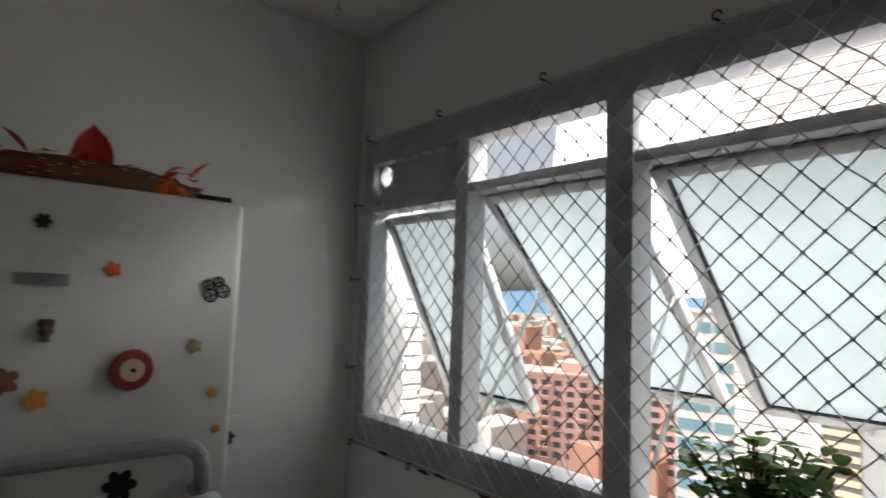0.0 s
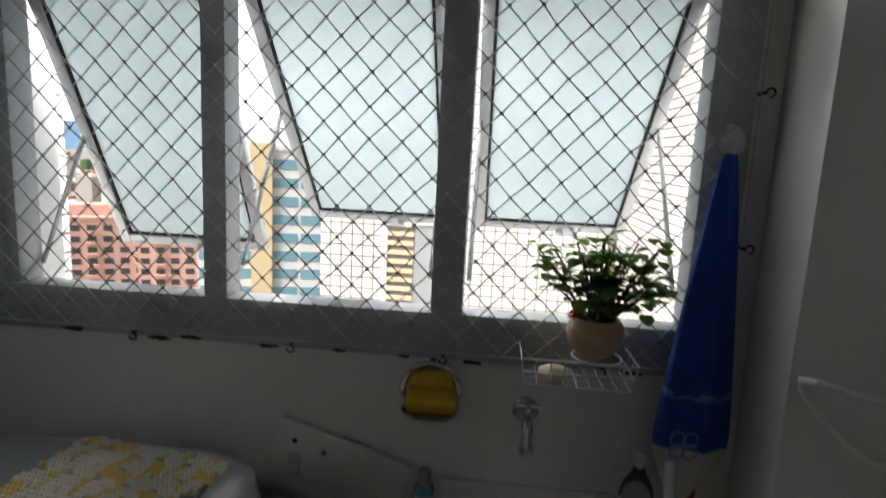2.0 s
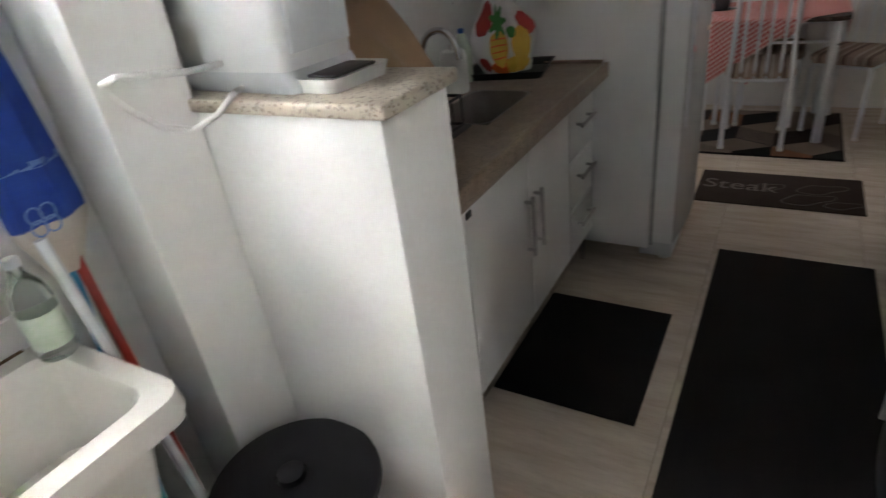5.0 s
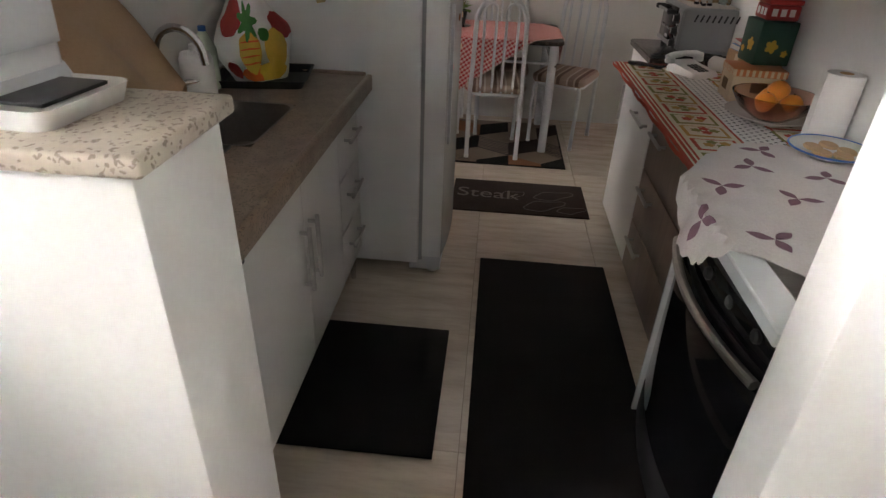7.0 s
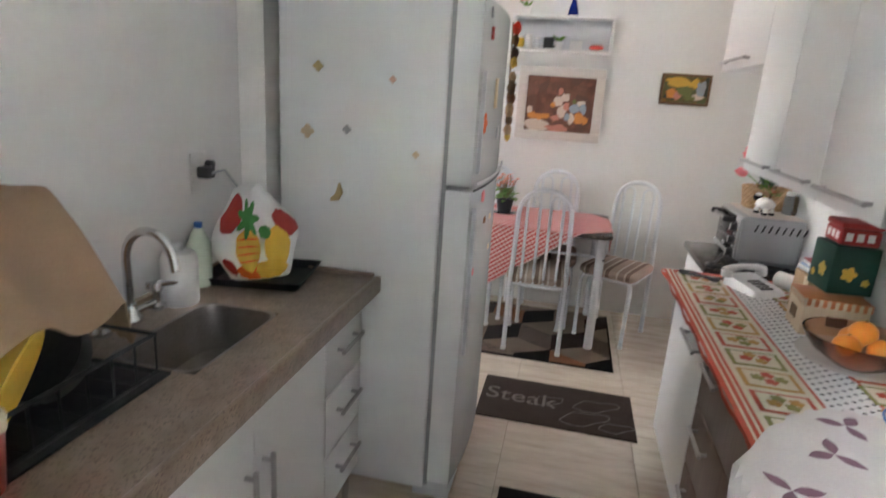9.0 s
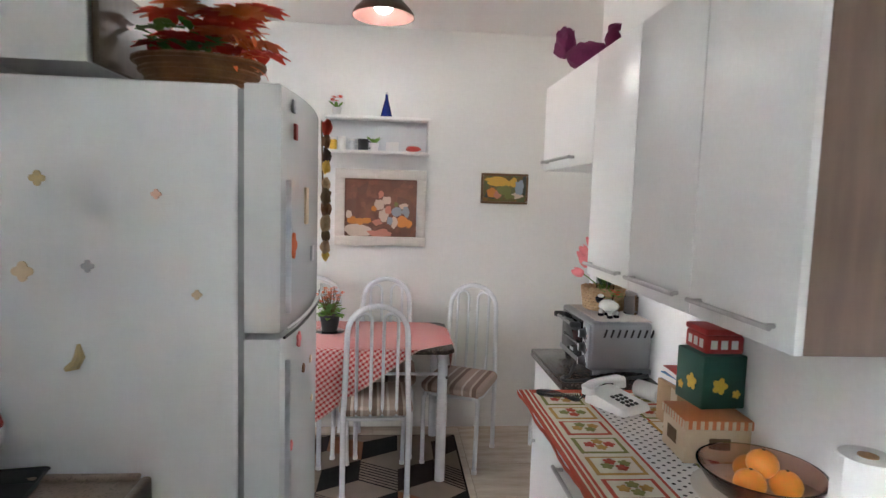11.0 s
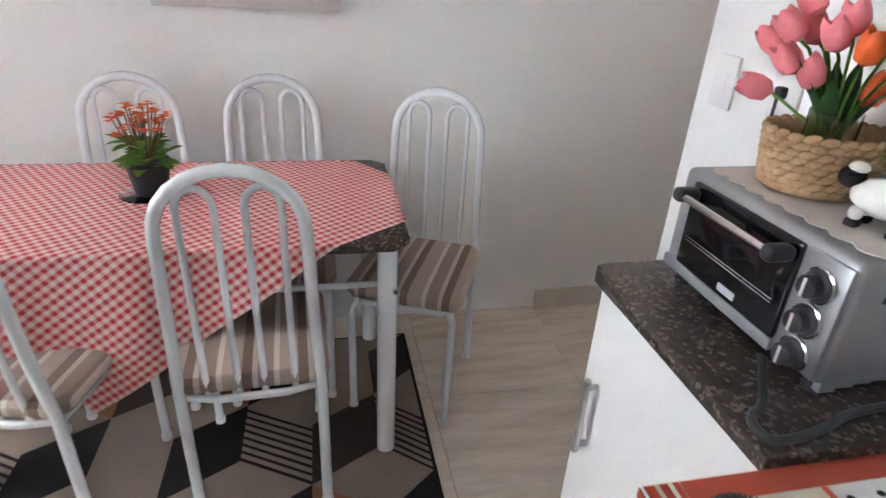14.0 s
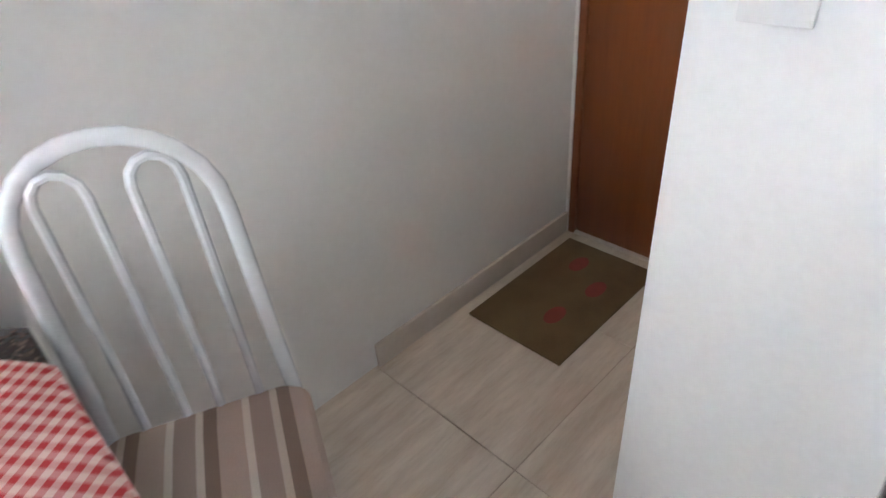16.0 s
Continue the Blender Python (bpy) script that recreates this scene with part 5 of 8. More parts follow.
tab = thing("dining_table", "dining table with a dark granite top and white tubular legs", "table", 0, 0, 0)
TT, TX0, TX1, TY0, TY1 = 0.752, -0.56, 0.885, 3.335, 4.035
cut = 0.045
part("tabletop", prism([(TX0 + cut, TY0), (TX1 - cut, TY0), (TX1, TY0 + cut), (TX1, TY1 - cut), (TX1 - cut, TY1), (TX0 + cut, TY1), (TX0, TY1 - cut), (TX0, TY0 + cut)], TT - 0.026, TT, 0.006), M_DKGRAN, tab)
for lx in (TX0 + 0.07, TX1 - 0.06):
    for ly in (TY0 + 0.045, TY1 - 0.05):
        part("leg", cyl((lx, ly, 0.009), (lx, ly, TT - 0.027), 0.028, 18), M_WHITEM, tab)
        part("leg_bolt", cyl((lx + 0.02, ly - 0.026, 0.60), (lx + 0.02, ly - 0.034, 0.60), 0.008, 8), M_CHROME, tab)
for ly in (TY0 + 0.045, TY1 - 0.05):
    part("rail", cyl((TX0 + 0.07, ly, 0.61), (TX1 - 0.06, ly, 0.61), 0.009), M_WHITEM, tab)
for lx in (TX0 + 0.07, TX1 - 0.06):
    part("rail", cyl((lx, TY0 + 0.045, 0.61), (lx, TY1 - 0.05, 0.61), 0.009), M_WHITEM, tab)

# gingham cloth laid askew
cl_bm = bmesh.new()
uvl = cl_bm.loops.layers.uv.new("UVMap")
A0, E1 = Vector((0.053, 2.873)), Vector((0.814, 0.581)).normalized()
E2 = Vector((-E1.y, E1.x))
NU = 64
LU, LV = 1.25, 1.25


def cloth_at(u, v):
    p = A0 + E1 * u + E2 * v
    x, y, z = p.x, p.y, TT + 0.004
    over = TY0 - 0.004 - y
    if over > 0:
        w = 0.012 * math.sin(x * 19 + 1.0) * min(1.0, over / 0.2)
        z -= over
        y = TY0 - 0.006 + w - 0.02 * min(1.0, over / 0.25)
    far = y - (TY1 - 0.015)
    if far > 0:
        z -= far
        y = TY1 + 0.005
    ovx = x - (TX1 - 0.002)
    if ovx > 0:
        z -= ovx
        x = TX1 + 0.005
    ovx = TX0 + 0.002 - x
    if ovx > 0:
        z -= ovx
        x = TX0 - 0.005
    z += 0.0015 * noise.noise(Vector((x * 9, y * 9, 0)))
    return Vector((x, y, z))


gv = [[cl_bm.verts.new(cloth_at(LU * i / NU, LV * j / NU)) for j in range(NU + 1)] for i in range(NU + 1)]
for i in range(NU):
    for j in range(NU):
        f = cl_bm.faces.new((gv[i][j], gv[i + 1][j], gv[i + 1][j + 1], gv[i][j + 1]))
        for lp, (a, b) in zip(f.loops, ((i, j), (i + 1, j), (i + 1, j + 1), (i, j + 1))):
            lp[uvl].uv = (LU * a / NU, LV * b / NU)
single("tablecloth", cl_bm, M_GINGHAM, "red and white gingham cloth laid askew on the table", "tablecloth")


def chair():
    """Faces +y; the back stands at the rear, y about -0.2."""
    c = thing("dining_chair", "white tubular dining chair with a striped fabric seat", "chair", 0, 0, 0, group="chairs round the table")
    hw, r = 0.166, 0.0145
    back = [(-hw, -0.19, 0.0), (-hw, -0.195, 0.44), (-0.158, -0.21, 0.60), (-0.150, -0.228, 0.868)]
    back += [(-0.150 * math.cos(radians(a)), -0.228 - 0.012 * math.sin(radians(a)), 0.868 + 0.150 * math.sin(radians(a)) ** 0.9) for a in range(15, 180, 15)]
    back += [(0.150, -0.228, 0.868), (0.158, -0.21, 0.60), (hw, -0.195, 0.44), (hw, -0.19, 0.0)]
    part("back_frame", tube(back, r, 12), M_WHITEM, c)
    for s in (-1, 1):
        cx = s * 0.066
        loop = [(cx - 0.036, -0.192, 0.425), (cx - 0.036, -0.212, 0.60), (cx - 0.036, -0.229, 0.938)] + [(cx - 0.036 * math.cos(radians(a)), -0.232, 0.938 + 0.042 * math.sin(radians(a))) for a in range(30, 180, 30)] + [(cx + 0.036, -0.229, 0.938), (cx + 0.036, -0.212, 0.60), (cx + 0.036, -0.192, 0.425)]
        part("back_loop", tube(loop, 0.0085, 8), M_WHITEM, c)
    for s in (-1, 1):
        part("leg", tube([(s * 0.16, 0.20, 0.0), (s * 0.165, 0.19, 0.40), (s * 0.15, 0.17, 0.432)], 0.013, 10), M_WHITEM, c)
        part("foot_cap", cyl((s * 0.16, 0.20, 0.0), (s * 0.16, 0.20, 0.02), 0.0155, 10), M_WHITEPL, c)
        part("foot_cap", cyl((s * hw, -0.19, 0.0), (s * hw, -0.19, 0.02), 0.017, 10), M_WHITEPL, c)
    part("seat_frame", tube([(-0.165, -0.185, 0.43), (-0.17, 0.12, 0.43), (-0.13, 0.19, 0.43), (0.13, 0.19, 0.43), (0.17, 0.12, 0.43), (0.165, -0.185, 0.43), (0.08, -0.205, 0.43), (-0.08, -0.205, 0.43)], 0.010, 8, True), M_WHITEM, c)
    part("seat_board", bx(-0.165, -0.18, 0.436, 0.165, 0.185, 0.446, 0.004), M_KRAFT, c)
    out = rounded(-0.19, 0.19, 0.205, 0.05)
    part("seat", loft([([(x * 0.96, y * 0.96) for x, y in out], 0.445), (out, 0.458), (out, 0.478), ([(x * 0.95, y * 0.95) for x, y in out], 0.492), ([(x * 0.6, y * 0.6) for x, y in out], 0.50)]), M_STRIPE, c)
    return c


ch = chair()
ch.matrix_basis = pose(0.467, 3.373, 0.009, 0, 0, 2)
copy_thing(ch, pose(-0.055, 3.356, 0.009, 0, 0, -13))
copy_thing(ch, pose(0.505, 3.845, 0.009, 0, 0, 180))
copy_thing(ch, pose(0.05, 3.845, 0.009, 0, 0, 180))
copy_thing(ch, pose(0.965, 3.705, 0.001, 0, 0, 156))

lampo = thing("pendant_lamp", "dark brown metal cone pendant lamp, lit", "ceiling lamp", 0.468, 3.18, CEIL)
part("canopy", lathe([(0.035, -0.001), (0.035, -0.02), (0.02, -0.03)], 18), M_LAMPBR, lampo)
part("shade", lathe([(0.022, -0.028), (0.026, -0.075), (0.04, -0.085), (0.05, -0.10), (0.10, -0.16), (0.135, -0.195), (0.148, -0.215), (0.150, -0.226), (0.146, -0.226), (0.13, -0.198), (0.095, -0.163), (0.045, -0.105), (0.02, -0.09)], 32), M_LAMPBR, lampo)
part("bulb", blob(0.05, (0, 0, -0.165), (1, 1, 0.9), 3), M_BULB, lampo, "glowing white bulb")

# picture frames and shelf on the dining wall
def picture(x0, x1, z0, z1, w, fm, am, label, y=4.149, d=0.028, cushion=True):
    p = thing("picture", label, "picture", (x0 + x1) / 2, y, z0)
    hw, h = (x1 - x0) / 2, z1 - z0
    for nm, b in (("frame_rail", bx(-hw, -d, 0, hw, 0, w, 0.006)), ("frame_rail", bx(-hw, -d, h - w, hw, 0, h, 0.006)), ("frame_stile", bx(-hw, -d, w, -hw + w, 0, h - w, 0.006)), ("frame_stile", bx(hw - w, -d, w, hw, 0, h - w, 0.006))):
        part(nm, b, fm, p)
    part("canvas", bx(-hw + w, -d * 0.55, w, hw - w, -0.002, h - w), am, p)
    return p


pic1 = picture(0.157, 0.750, 1.238, 1.737, 0.062, M_FRAMEW, M_ART1, "still life of flowers and fruit in a whitewashed frame")
pic2 = picture(1.113, 1.431, 1.538, 1.740, 0.016, M_FRAMEG, M_ART2, "small dark still life in a thin gilt frame", d=0.018)
picture(1.915, 2.215, 1.416, 1.80, 0.035, M_FRAMEG, M_ART3, "dark picture in a gilt frame in the hall", d=0.02)
shf = thing("wall_shelf", "white open box shelf on the dining wall", "shelf", 0.422, 4.149, 1.835)
for b in (bx(-0.335, -0.125, 0, 0.335, 0, 0.016, 0.002), bx(-0.335, -0.125, 0.214, 0.335, 0, 0.23, 0.002)):
    part("board", b, M_MDF, shf)
for b in (bx(-0.335, -0.125, 0.017, -0.32, 0, 0.213, 0.002), bx(0.32, -0.125, 0.017, 0.335, 0, 0.213, 0.002)):
    part("side", b, M_MDF, shf)
part("back_board", bx(-0.32, -0.006, 0.017, 0.32, -0.001, 0.213), M_LTGREY, shf)

# mats on the floor
for x0, y0, x1, y1, lb in ((-0.135, 0.665, 0.355, 1.293, "small black rubber mat before the sink"), (0.457, 0.15, 1.044, 1.871, "long black rubber runner mat")):
    t = thing("floor_mat", lb, "mat", 0, 0, 0)
    part("mat", bx(x0, y0, 0.0005, x1, y1, 0.008, 0.002), M_BLACKMAT, t)
km = thing("kitchen_mat", "dark brown kitchen mat printed with grey lettering", "mat", 0, 0, 0)
part("mat", bx(0.266, 2.378, 0.0005, 1.042, 2.808, 0.008, 0.002), M_DKBROWN, km)
words("lettering", "Steak", 0.17, pose(0.47, 2.56, 0.0085, 0, 0, -2), M_PRINT, km, 0.0003)
dm = thing("doormat", "worn brown doormat before the entrance door", "mat", 0, 0, 0)
part("mat", bx(1.956, 3.718, 0.0005, 2.548, 4.09, 0.012, 0.003), M_CARD, dm)
for x, y in ((2.13, 3.86), (2.33, 3.83), (2.42, 3.96)):
    part("red_print", lathe([(0.05, 0.0121), (0.05, 0.0132)], 14, (x, y, 0), 0.6), M_REDSPOT, dm)

# ---- laundry: small things ----
rnd = random.Random(21)


def leaf_bm(bm, base, direction, length, width, curl=0.2, n=4):
    """A thick little leaf as a folded blade, added to bm."""
    d = Vector(direction).normalized()
    side = d.cross(Vector((0, 0, 1)))
    if side.length < 1e-3:
        side = Vector((1, 0, 0))
    side.normalize()
    upv = side.cross(d).normalized()
    b = Vector(base)
    rows = []
    for k in range(n + 1):
        s = k / n
        c = b + d * (length * s) - upv * (curl * length * s * s)
        w = width * math.sin(math.pi * min(0.97, max(0.06, s * 0.94 + 0.03))) ** 0.75 * 0.5
        rows.append([bm.verts.new(c - side * w + upv * w * 0.25), bm.verts.new(c), bm.verts.new(c + side * w + upv * w * 0.25)])
    for a, e in zip(rows, rows[1:]):
        for k in range(2):
            bm.faces.new((a[k], a[k + 1], e[k + 1], e[k]))


def petal_ring(bm, at, n, r, length, width, lift):
    for k in range(n):
        a = 2 * math.pi * k / n + rnd.random() * 0.4
        leaf_bm(bm, (at[0] + r * math.cos(a), at[1] + r * math.sin(a), at[2]), (math.cos(a), math.sin(a), lift), length, width, 0.3, 3)


# plant in a clay pot over the wire basket
pl = thing("potted_plant", "leafy green kalanchoe in a round pale clay pot", "plant", -0.60, -0.425, 1.220)
part("pot", lathe([(0.02, 0.0), (0.035, 0.003), (0.052, 0.022), (0.058, 0.045), (0.054, 0.066), (0.045, 0.078), (0.04, 0.077), (0.042, 0.07), (0.02, 0.066)], 28), M_TERRA, pl)
part("soil", lathe([(0.04, 0.066), (0.038, 0.071), (0.0, 0.072)], 16), M_SOIL, pl)
stems, leaves = [], bmesh.new()
for k in range(34):
    a, sp_ = rnd.uniform(0, 2 * math.pi), rnd.uniform(0.02, 0.135)
    tip = Vector((0.55 * sp_ * math.cos(a), sp_ * math.sin(a) * 1.05, rnd.uniform(0.11, 0.245) - 0.35 * max(0, sp_ - 0.08)))
    stems.append(tube([(0.012 * math.cos(a), 0.012 * math.sin(a), 0.06), tuple(tip * 0.6 + Vector((0, 0, 0.03))), tuple(tip)], 0.0022, 5))
    for j in range(8):
        q = tip * rnd.uniform(0.62, 1.0) + Vector((rnd.uniform(-0.015, 0.015), rnd.uniform(-0.02, 0.02), rnd.uniform(-0.01, 0.02)))
        b = rnd.uniform(0, 2 * math.pi)
        ln = rnd.uniform(0.022, 0.042)
        leaf_bm(leaves, q, (math.cos(b), math.sin(b), rnd.uniform(-0.3, 0.7)), ln, ln * 1.0, 0.25)
part("stem", join(*stems), M_STEM, pl)
part("leaves", leaves, M_GREEN, pl, "", "stuff")
fl = bmesh.new()
for k in range(7):
    petal_ring(fl, (0.03 + 0.01 * rnd.random(), -0.055 + 0.012 * rnd.random(), 0.075 + 0.02 * rnd.random()), 5, 0.002, 0.011, 0.009, 0.5)
part("blossom", fl, M_REDP, pl, "small red blossoms")

wb = thing("wire_basket", "white wire soap basket hung under the window sill", "basket", -0.64, -0.455, 1.155)
BW, BD, BH = 0.115, 0.075, 0.055
for z, s in ((0.0, 0.92), (BH * 0.5, 0.96), (BH, 1.0)):
    part("hoop", tube([(-0.05, -BW * s, z), (BD * s, -BW * s, z), (BD * s, BW * s, z), (-0.05, BW * s, z)], 0.0022 if z < BH else 0.003, 6, True), M_WHITEPL, wb)
for k in range(9):
    y = -BW + 2 * BW * k / 8
    part("wire", tube([(-0.05, y * 0.92, 0.0), (BD * 0.92, y * 0.92, 0.0), (BD, y, BH)], 0.0016, 5), M_WHITEPL, wb)
for k in range(4):
    x = -0.045 + (BD + 0.04) * k / 3
    part("wire", tube([(x, -BW, BH), (x, -BW * 0.92, 0), (x, BW * 0.92, 0), (x, BW, BH)], 0.0016, 5), M_WHITEPL, wb)
part("pot_ring", tube([(0.04 + 0.05 * math.cos(radians(a)), 0.037 + 0.05 * math.sin(radians(a)), BH + 0.004) for a in range(0, 360, 20)], 0.0025, 6, True), M_WHITEPL, wb)
single("soap_bar", blob(0.03, (-0.60, -0.50, 1.175), (0.7, 1.2, 0.55), 2), M_CREAM, "used cream soap bar lying in the wire basket", "soap")

sd = thing("soap_dish", "chrome wall soap dish holding a yellow soap bar", "soap dish", WX + 0.001, -0.760, 1.087)
part("ring", tube([(0.012 + 0.03 * (1 - abs(math.sin(radians(a)))), 0.062 * math.cos(radians(a)), 0.052 * math.sin(radians(a))) for a in range(0, 360, 15)], 0.008, 10, True), M_CHROME, sd)
part("tray", loft([(rounded(0.0, 0.075, 0.055, 0.03), -0.055), (rounded(0.0, 0.085, 0.062, 0.03), -0.04), (rounded(0.006, 0.078, 0.055, 0.028), -0.042)]), M_CHROME, sd)
part("screw", cyl((0.0, 0, 0.062), (0.008, 0, 0.062), 0.007, 8), M_RUST, sd)
single("soap_bar", moved(bx(-0.032, -0.058, -0.02, 0.032, 0.058, 0.02, 0.012, 3), pose(WX + 0.045, -0.755, 1.070, 0, 25, 0)), M_GOLD, "yellow laundry soap bar in the chrome dish", "soap")
single("soap_bar", moved(bx(-0.02, -0.05, -0.014, 0.02, 0.05, 0.014, 0.01, 3), pose(WX + 0.03, -0.760, 1.109, 0, 60, 0)), M_GOLD, "worn yellow soap bar behind the first", "soap")

tp = thing("wall_tap", "chrome cross-handle tap on the laundry wall", "tap", WX, -0.545, 1.045)
part("flange", moved(lathe([(0.03, 0.0), (0.03, 0.006), (0.02, 0.016), (0.014, 0.03)], 22), pose(0, 0, 0, 0, 90, 0)), M_CHROME, tp)
part("spout", tube([(0.02, 0, 0), (0.055, 0, 0), (0.075, 0.002, -0.012), (0.08, 0.002, -0.05)], [0.013, 0.014, 0.013, 0.012], 14), M_CHROME, tp)
part("nozzle", lathe([(0.0, 0), (0.017, 0.0), (0.017, 0.012), (0.012, 0.016)], 14, (0.08, 0.002, -0.064)), M_CHROME, tp)
part("cross_handle", join(cyl((0.055, 0, 0.01), (0.062, 0, 0.034), 0.008), cyl((0.06, -0.028, 0.034), (0.06, 0.028, 0.034), 0.005, 8), cyl((0.034, 0, 0.034), (0.088, 0, 0.034), 0.005, 8)), M_CHROME, tp)

# white board leaning on the wall, jute mat in front of it
bd = thing("loose_board", "white laminated board with screw holes leaning on the wall", "board", -0.672, -0.97, 0, 0)
part("panel", moved(bx(-0.008, -0.165, -0.56, 0.008, 0.165, 0.0, 0.002), pose(0.0, 0.022, 0.94, -17.5, 1, 0)), M_MDF, bd)
for y, z in ((-0.10, 0.935), (-0.03, 0.912)):
    part("screw_hole", cyl((0.010, y, z), (-0.010, y, z), 0.006, 8), M_DARKPL, bd)
part("paper_label", bx(0.0085, -0.115, 0.855, 0.0105, -0.085, 0.905), M_LTGREY, bd)
part("packing_block", bx(-0.02, -0.15, 0.0, 0.03, 0.10, 0.36), M_CARDBROWN, bd)

jm = thing("jute_mat", "worn brown woven mat with red print propped on end", "mat", 0, 0, 0)


def jute(u, v):
    z = 0.005 + 0.882 * v
    y0, y1 = -1.112 + 0.012 * v, -0.76 - 0.075 * v
    return (-0.40 - 0.10 * v + 0.012 * math.sin(u * 7 + v * 2) + 0.010 * noise.noise(Vector((u * 4, v * 5, 0))), y0 + (y1 - y0) * u, z - 0.055 * u * v)


part("weave", sheet(18, 26, jute, 0.006), M_CARD, jm)
for u0 in (0.02, 0.90):
    for k in range(13):
        v0 = 0.03 + 0.074 * k
        c = Vector(jute(u0 + 0.03, v0))
        part("edge_stitch", moved(bx(0.0, -0.014, -0.010, 0.006, 0.014, 0.010, 0.002), Matrix.Translation(c) @ pose(0.002, 0, 0, 0, -7, 0)), M_JUTE, jm)
for u0, v0, r in ((0.32, 0.945, 0.045), (0.33, 0.83, 0.050)):
    c = Vector(jute(u0, v0))
    part("red_print", moved(lathe([(r, -0.004), (r, 0.005), (r * 0.9, 0.007)], 20), Matrix.Translation(c) @ pose(0.008, 0, 0, 0, 84, 0)), M_REDSPOT, jm)


def spray_bottle():
    b = thing("spray_bottle", "blue cleaner spray bottle standing before the propped mat", "bottle", -0.415, -0.895, 0.60)
    body = part("bottle", lathe([(0.0, 0.0), (0.036, 0.0), (0.042, 0.01), (0.043, 0.08), (0.036, 0.11), (0.028, 0.135), (0.024, 0.16), (0.026, 0.19), (0.017, 0.22), (0.015, 0.232)], 22, squash=0.72), mat("deep_blue_plastic", (0.008, 0.06, 0.27), rough=0.25), b)
    part("label", lathe([(0.0, 0.02), (0.0435, 0.025), (0.0445, 0.075), (0.0, 0.08)], 22, squash=0.72), mat("blue_label", (0.02, 0.14, 0.46), rough=0.3), body)
    part("brand_mark", moved(lathe([(0.019, 0), (0.019, 0.002)], 18), pose(0.043, 0.004, 0.092, 0, 80, 0)), M_WHITEPL, body, "round white mark")
    part("white_bar", moved(bx(0, -0.016, -0.006, 0.002, 0.016, 0.006), pose(0.046, 0.0, 0.04)), M_WHITEPL, body)
    part("collar", lathe([(0.0185, 0.205), (0.0185, 0.25), (0.012, 0.255)], 16), M_TEAL, b)
    part("trigger_head", join(bx(-0.012, -0.03, 0.255, 0.012, 0.045, 0.28, 0.006), bx(-0.008, 0.045, 0.258, 0.008, 0.065, 0.272, 0.003)), M_CLEAR, b)
    part("trigger", tube([(0, 0.03, 0.255), (0, 0.05, 0.235), (0, 0.056, 0.205)], 0.008, 8), mat("pink_plastic", (0.62, 0.06, 0.10), rough=0.4), b)


spray_bottle()


def round_bottle(name, label, x, y, z, prof, m, capm, cap, lab=None, labm=None):
    b = thing(name, label, "bottle", x, y, z)
    part("bottle", lathe(prof, 24), m, b)
    part("cap", lathe(cap, 16), capm, b)
    if lab:
        part("label", lathe(lab, 24), labm, b)
    return b


round_bottle("gel_bottle", "small cyan hand gel bottle on the tub rim", -0.645, -0.762, 0.785, [(0, 0), (0.02, 0), (0.022, 0.006), (0.022, 0.075), (0.014, 0.088)], M_CYANPL, M_GREYPL, [(0.014, 0.088), (0.014, 0.118), (0.010, 0.122)],
             [(0.0223, 0.02), (0.0228, 0.022), (0.0228, 0.062), (0.0223, 0.064)], mat("pale_cyan_label", (0.55, 0.72, 0.76), rough=0.5))
round_bottle("water_bottle", "clear plastic bottle with a green and white label", -0.598, -0.309, 0.783, [(0, 0), (0.034, 0), (0.038, 0.01), (0.038, 0.13), (0.03, 0.165), (0.014, 0.19), (0.012, 0.205)], M_CLEAR, M_LTGREY, [(0.014, 0.205), (0.014, 0.222), (0.012, 0.224)],
             [(0.0383, 0.03), (0.039, 0.032), (0.039, 0.105), (0.0383, 0.107)], mat("pale_green_label", (0.50, 0.62, 0.46), (0.66, 0.70, 0.64), 30, 200, 0.5))

# towel on a suction hook
hk = thing("suction_hook", "clear suction cup with a white hook", "hook", -0.682, -0.182, 1.66)
part("cup", moved(lathe([(0.036, 0), (0.034, 0.005), (0.018, 0.012), (0.009, 0.018)], 22), pose(0, 0, 0, 0, 90, 0)), M_WHITEPL, hk)
part("hook", tube([(0.014, 0, 0.004), (0.03, 0, 0.0), (0.034, 0, -0.03), (0.05, 0, -0.045), (0.06, 0, -0.03)], 0.0045, 8), M_WHITEPL, hk)
tw_ = thing("hand_towel", "royal blue terry towel with a cream end hanging from the hook", "towel", -0.62, -0.198, 1.635)


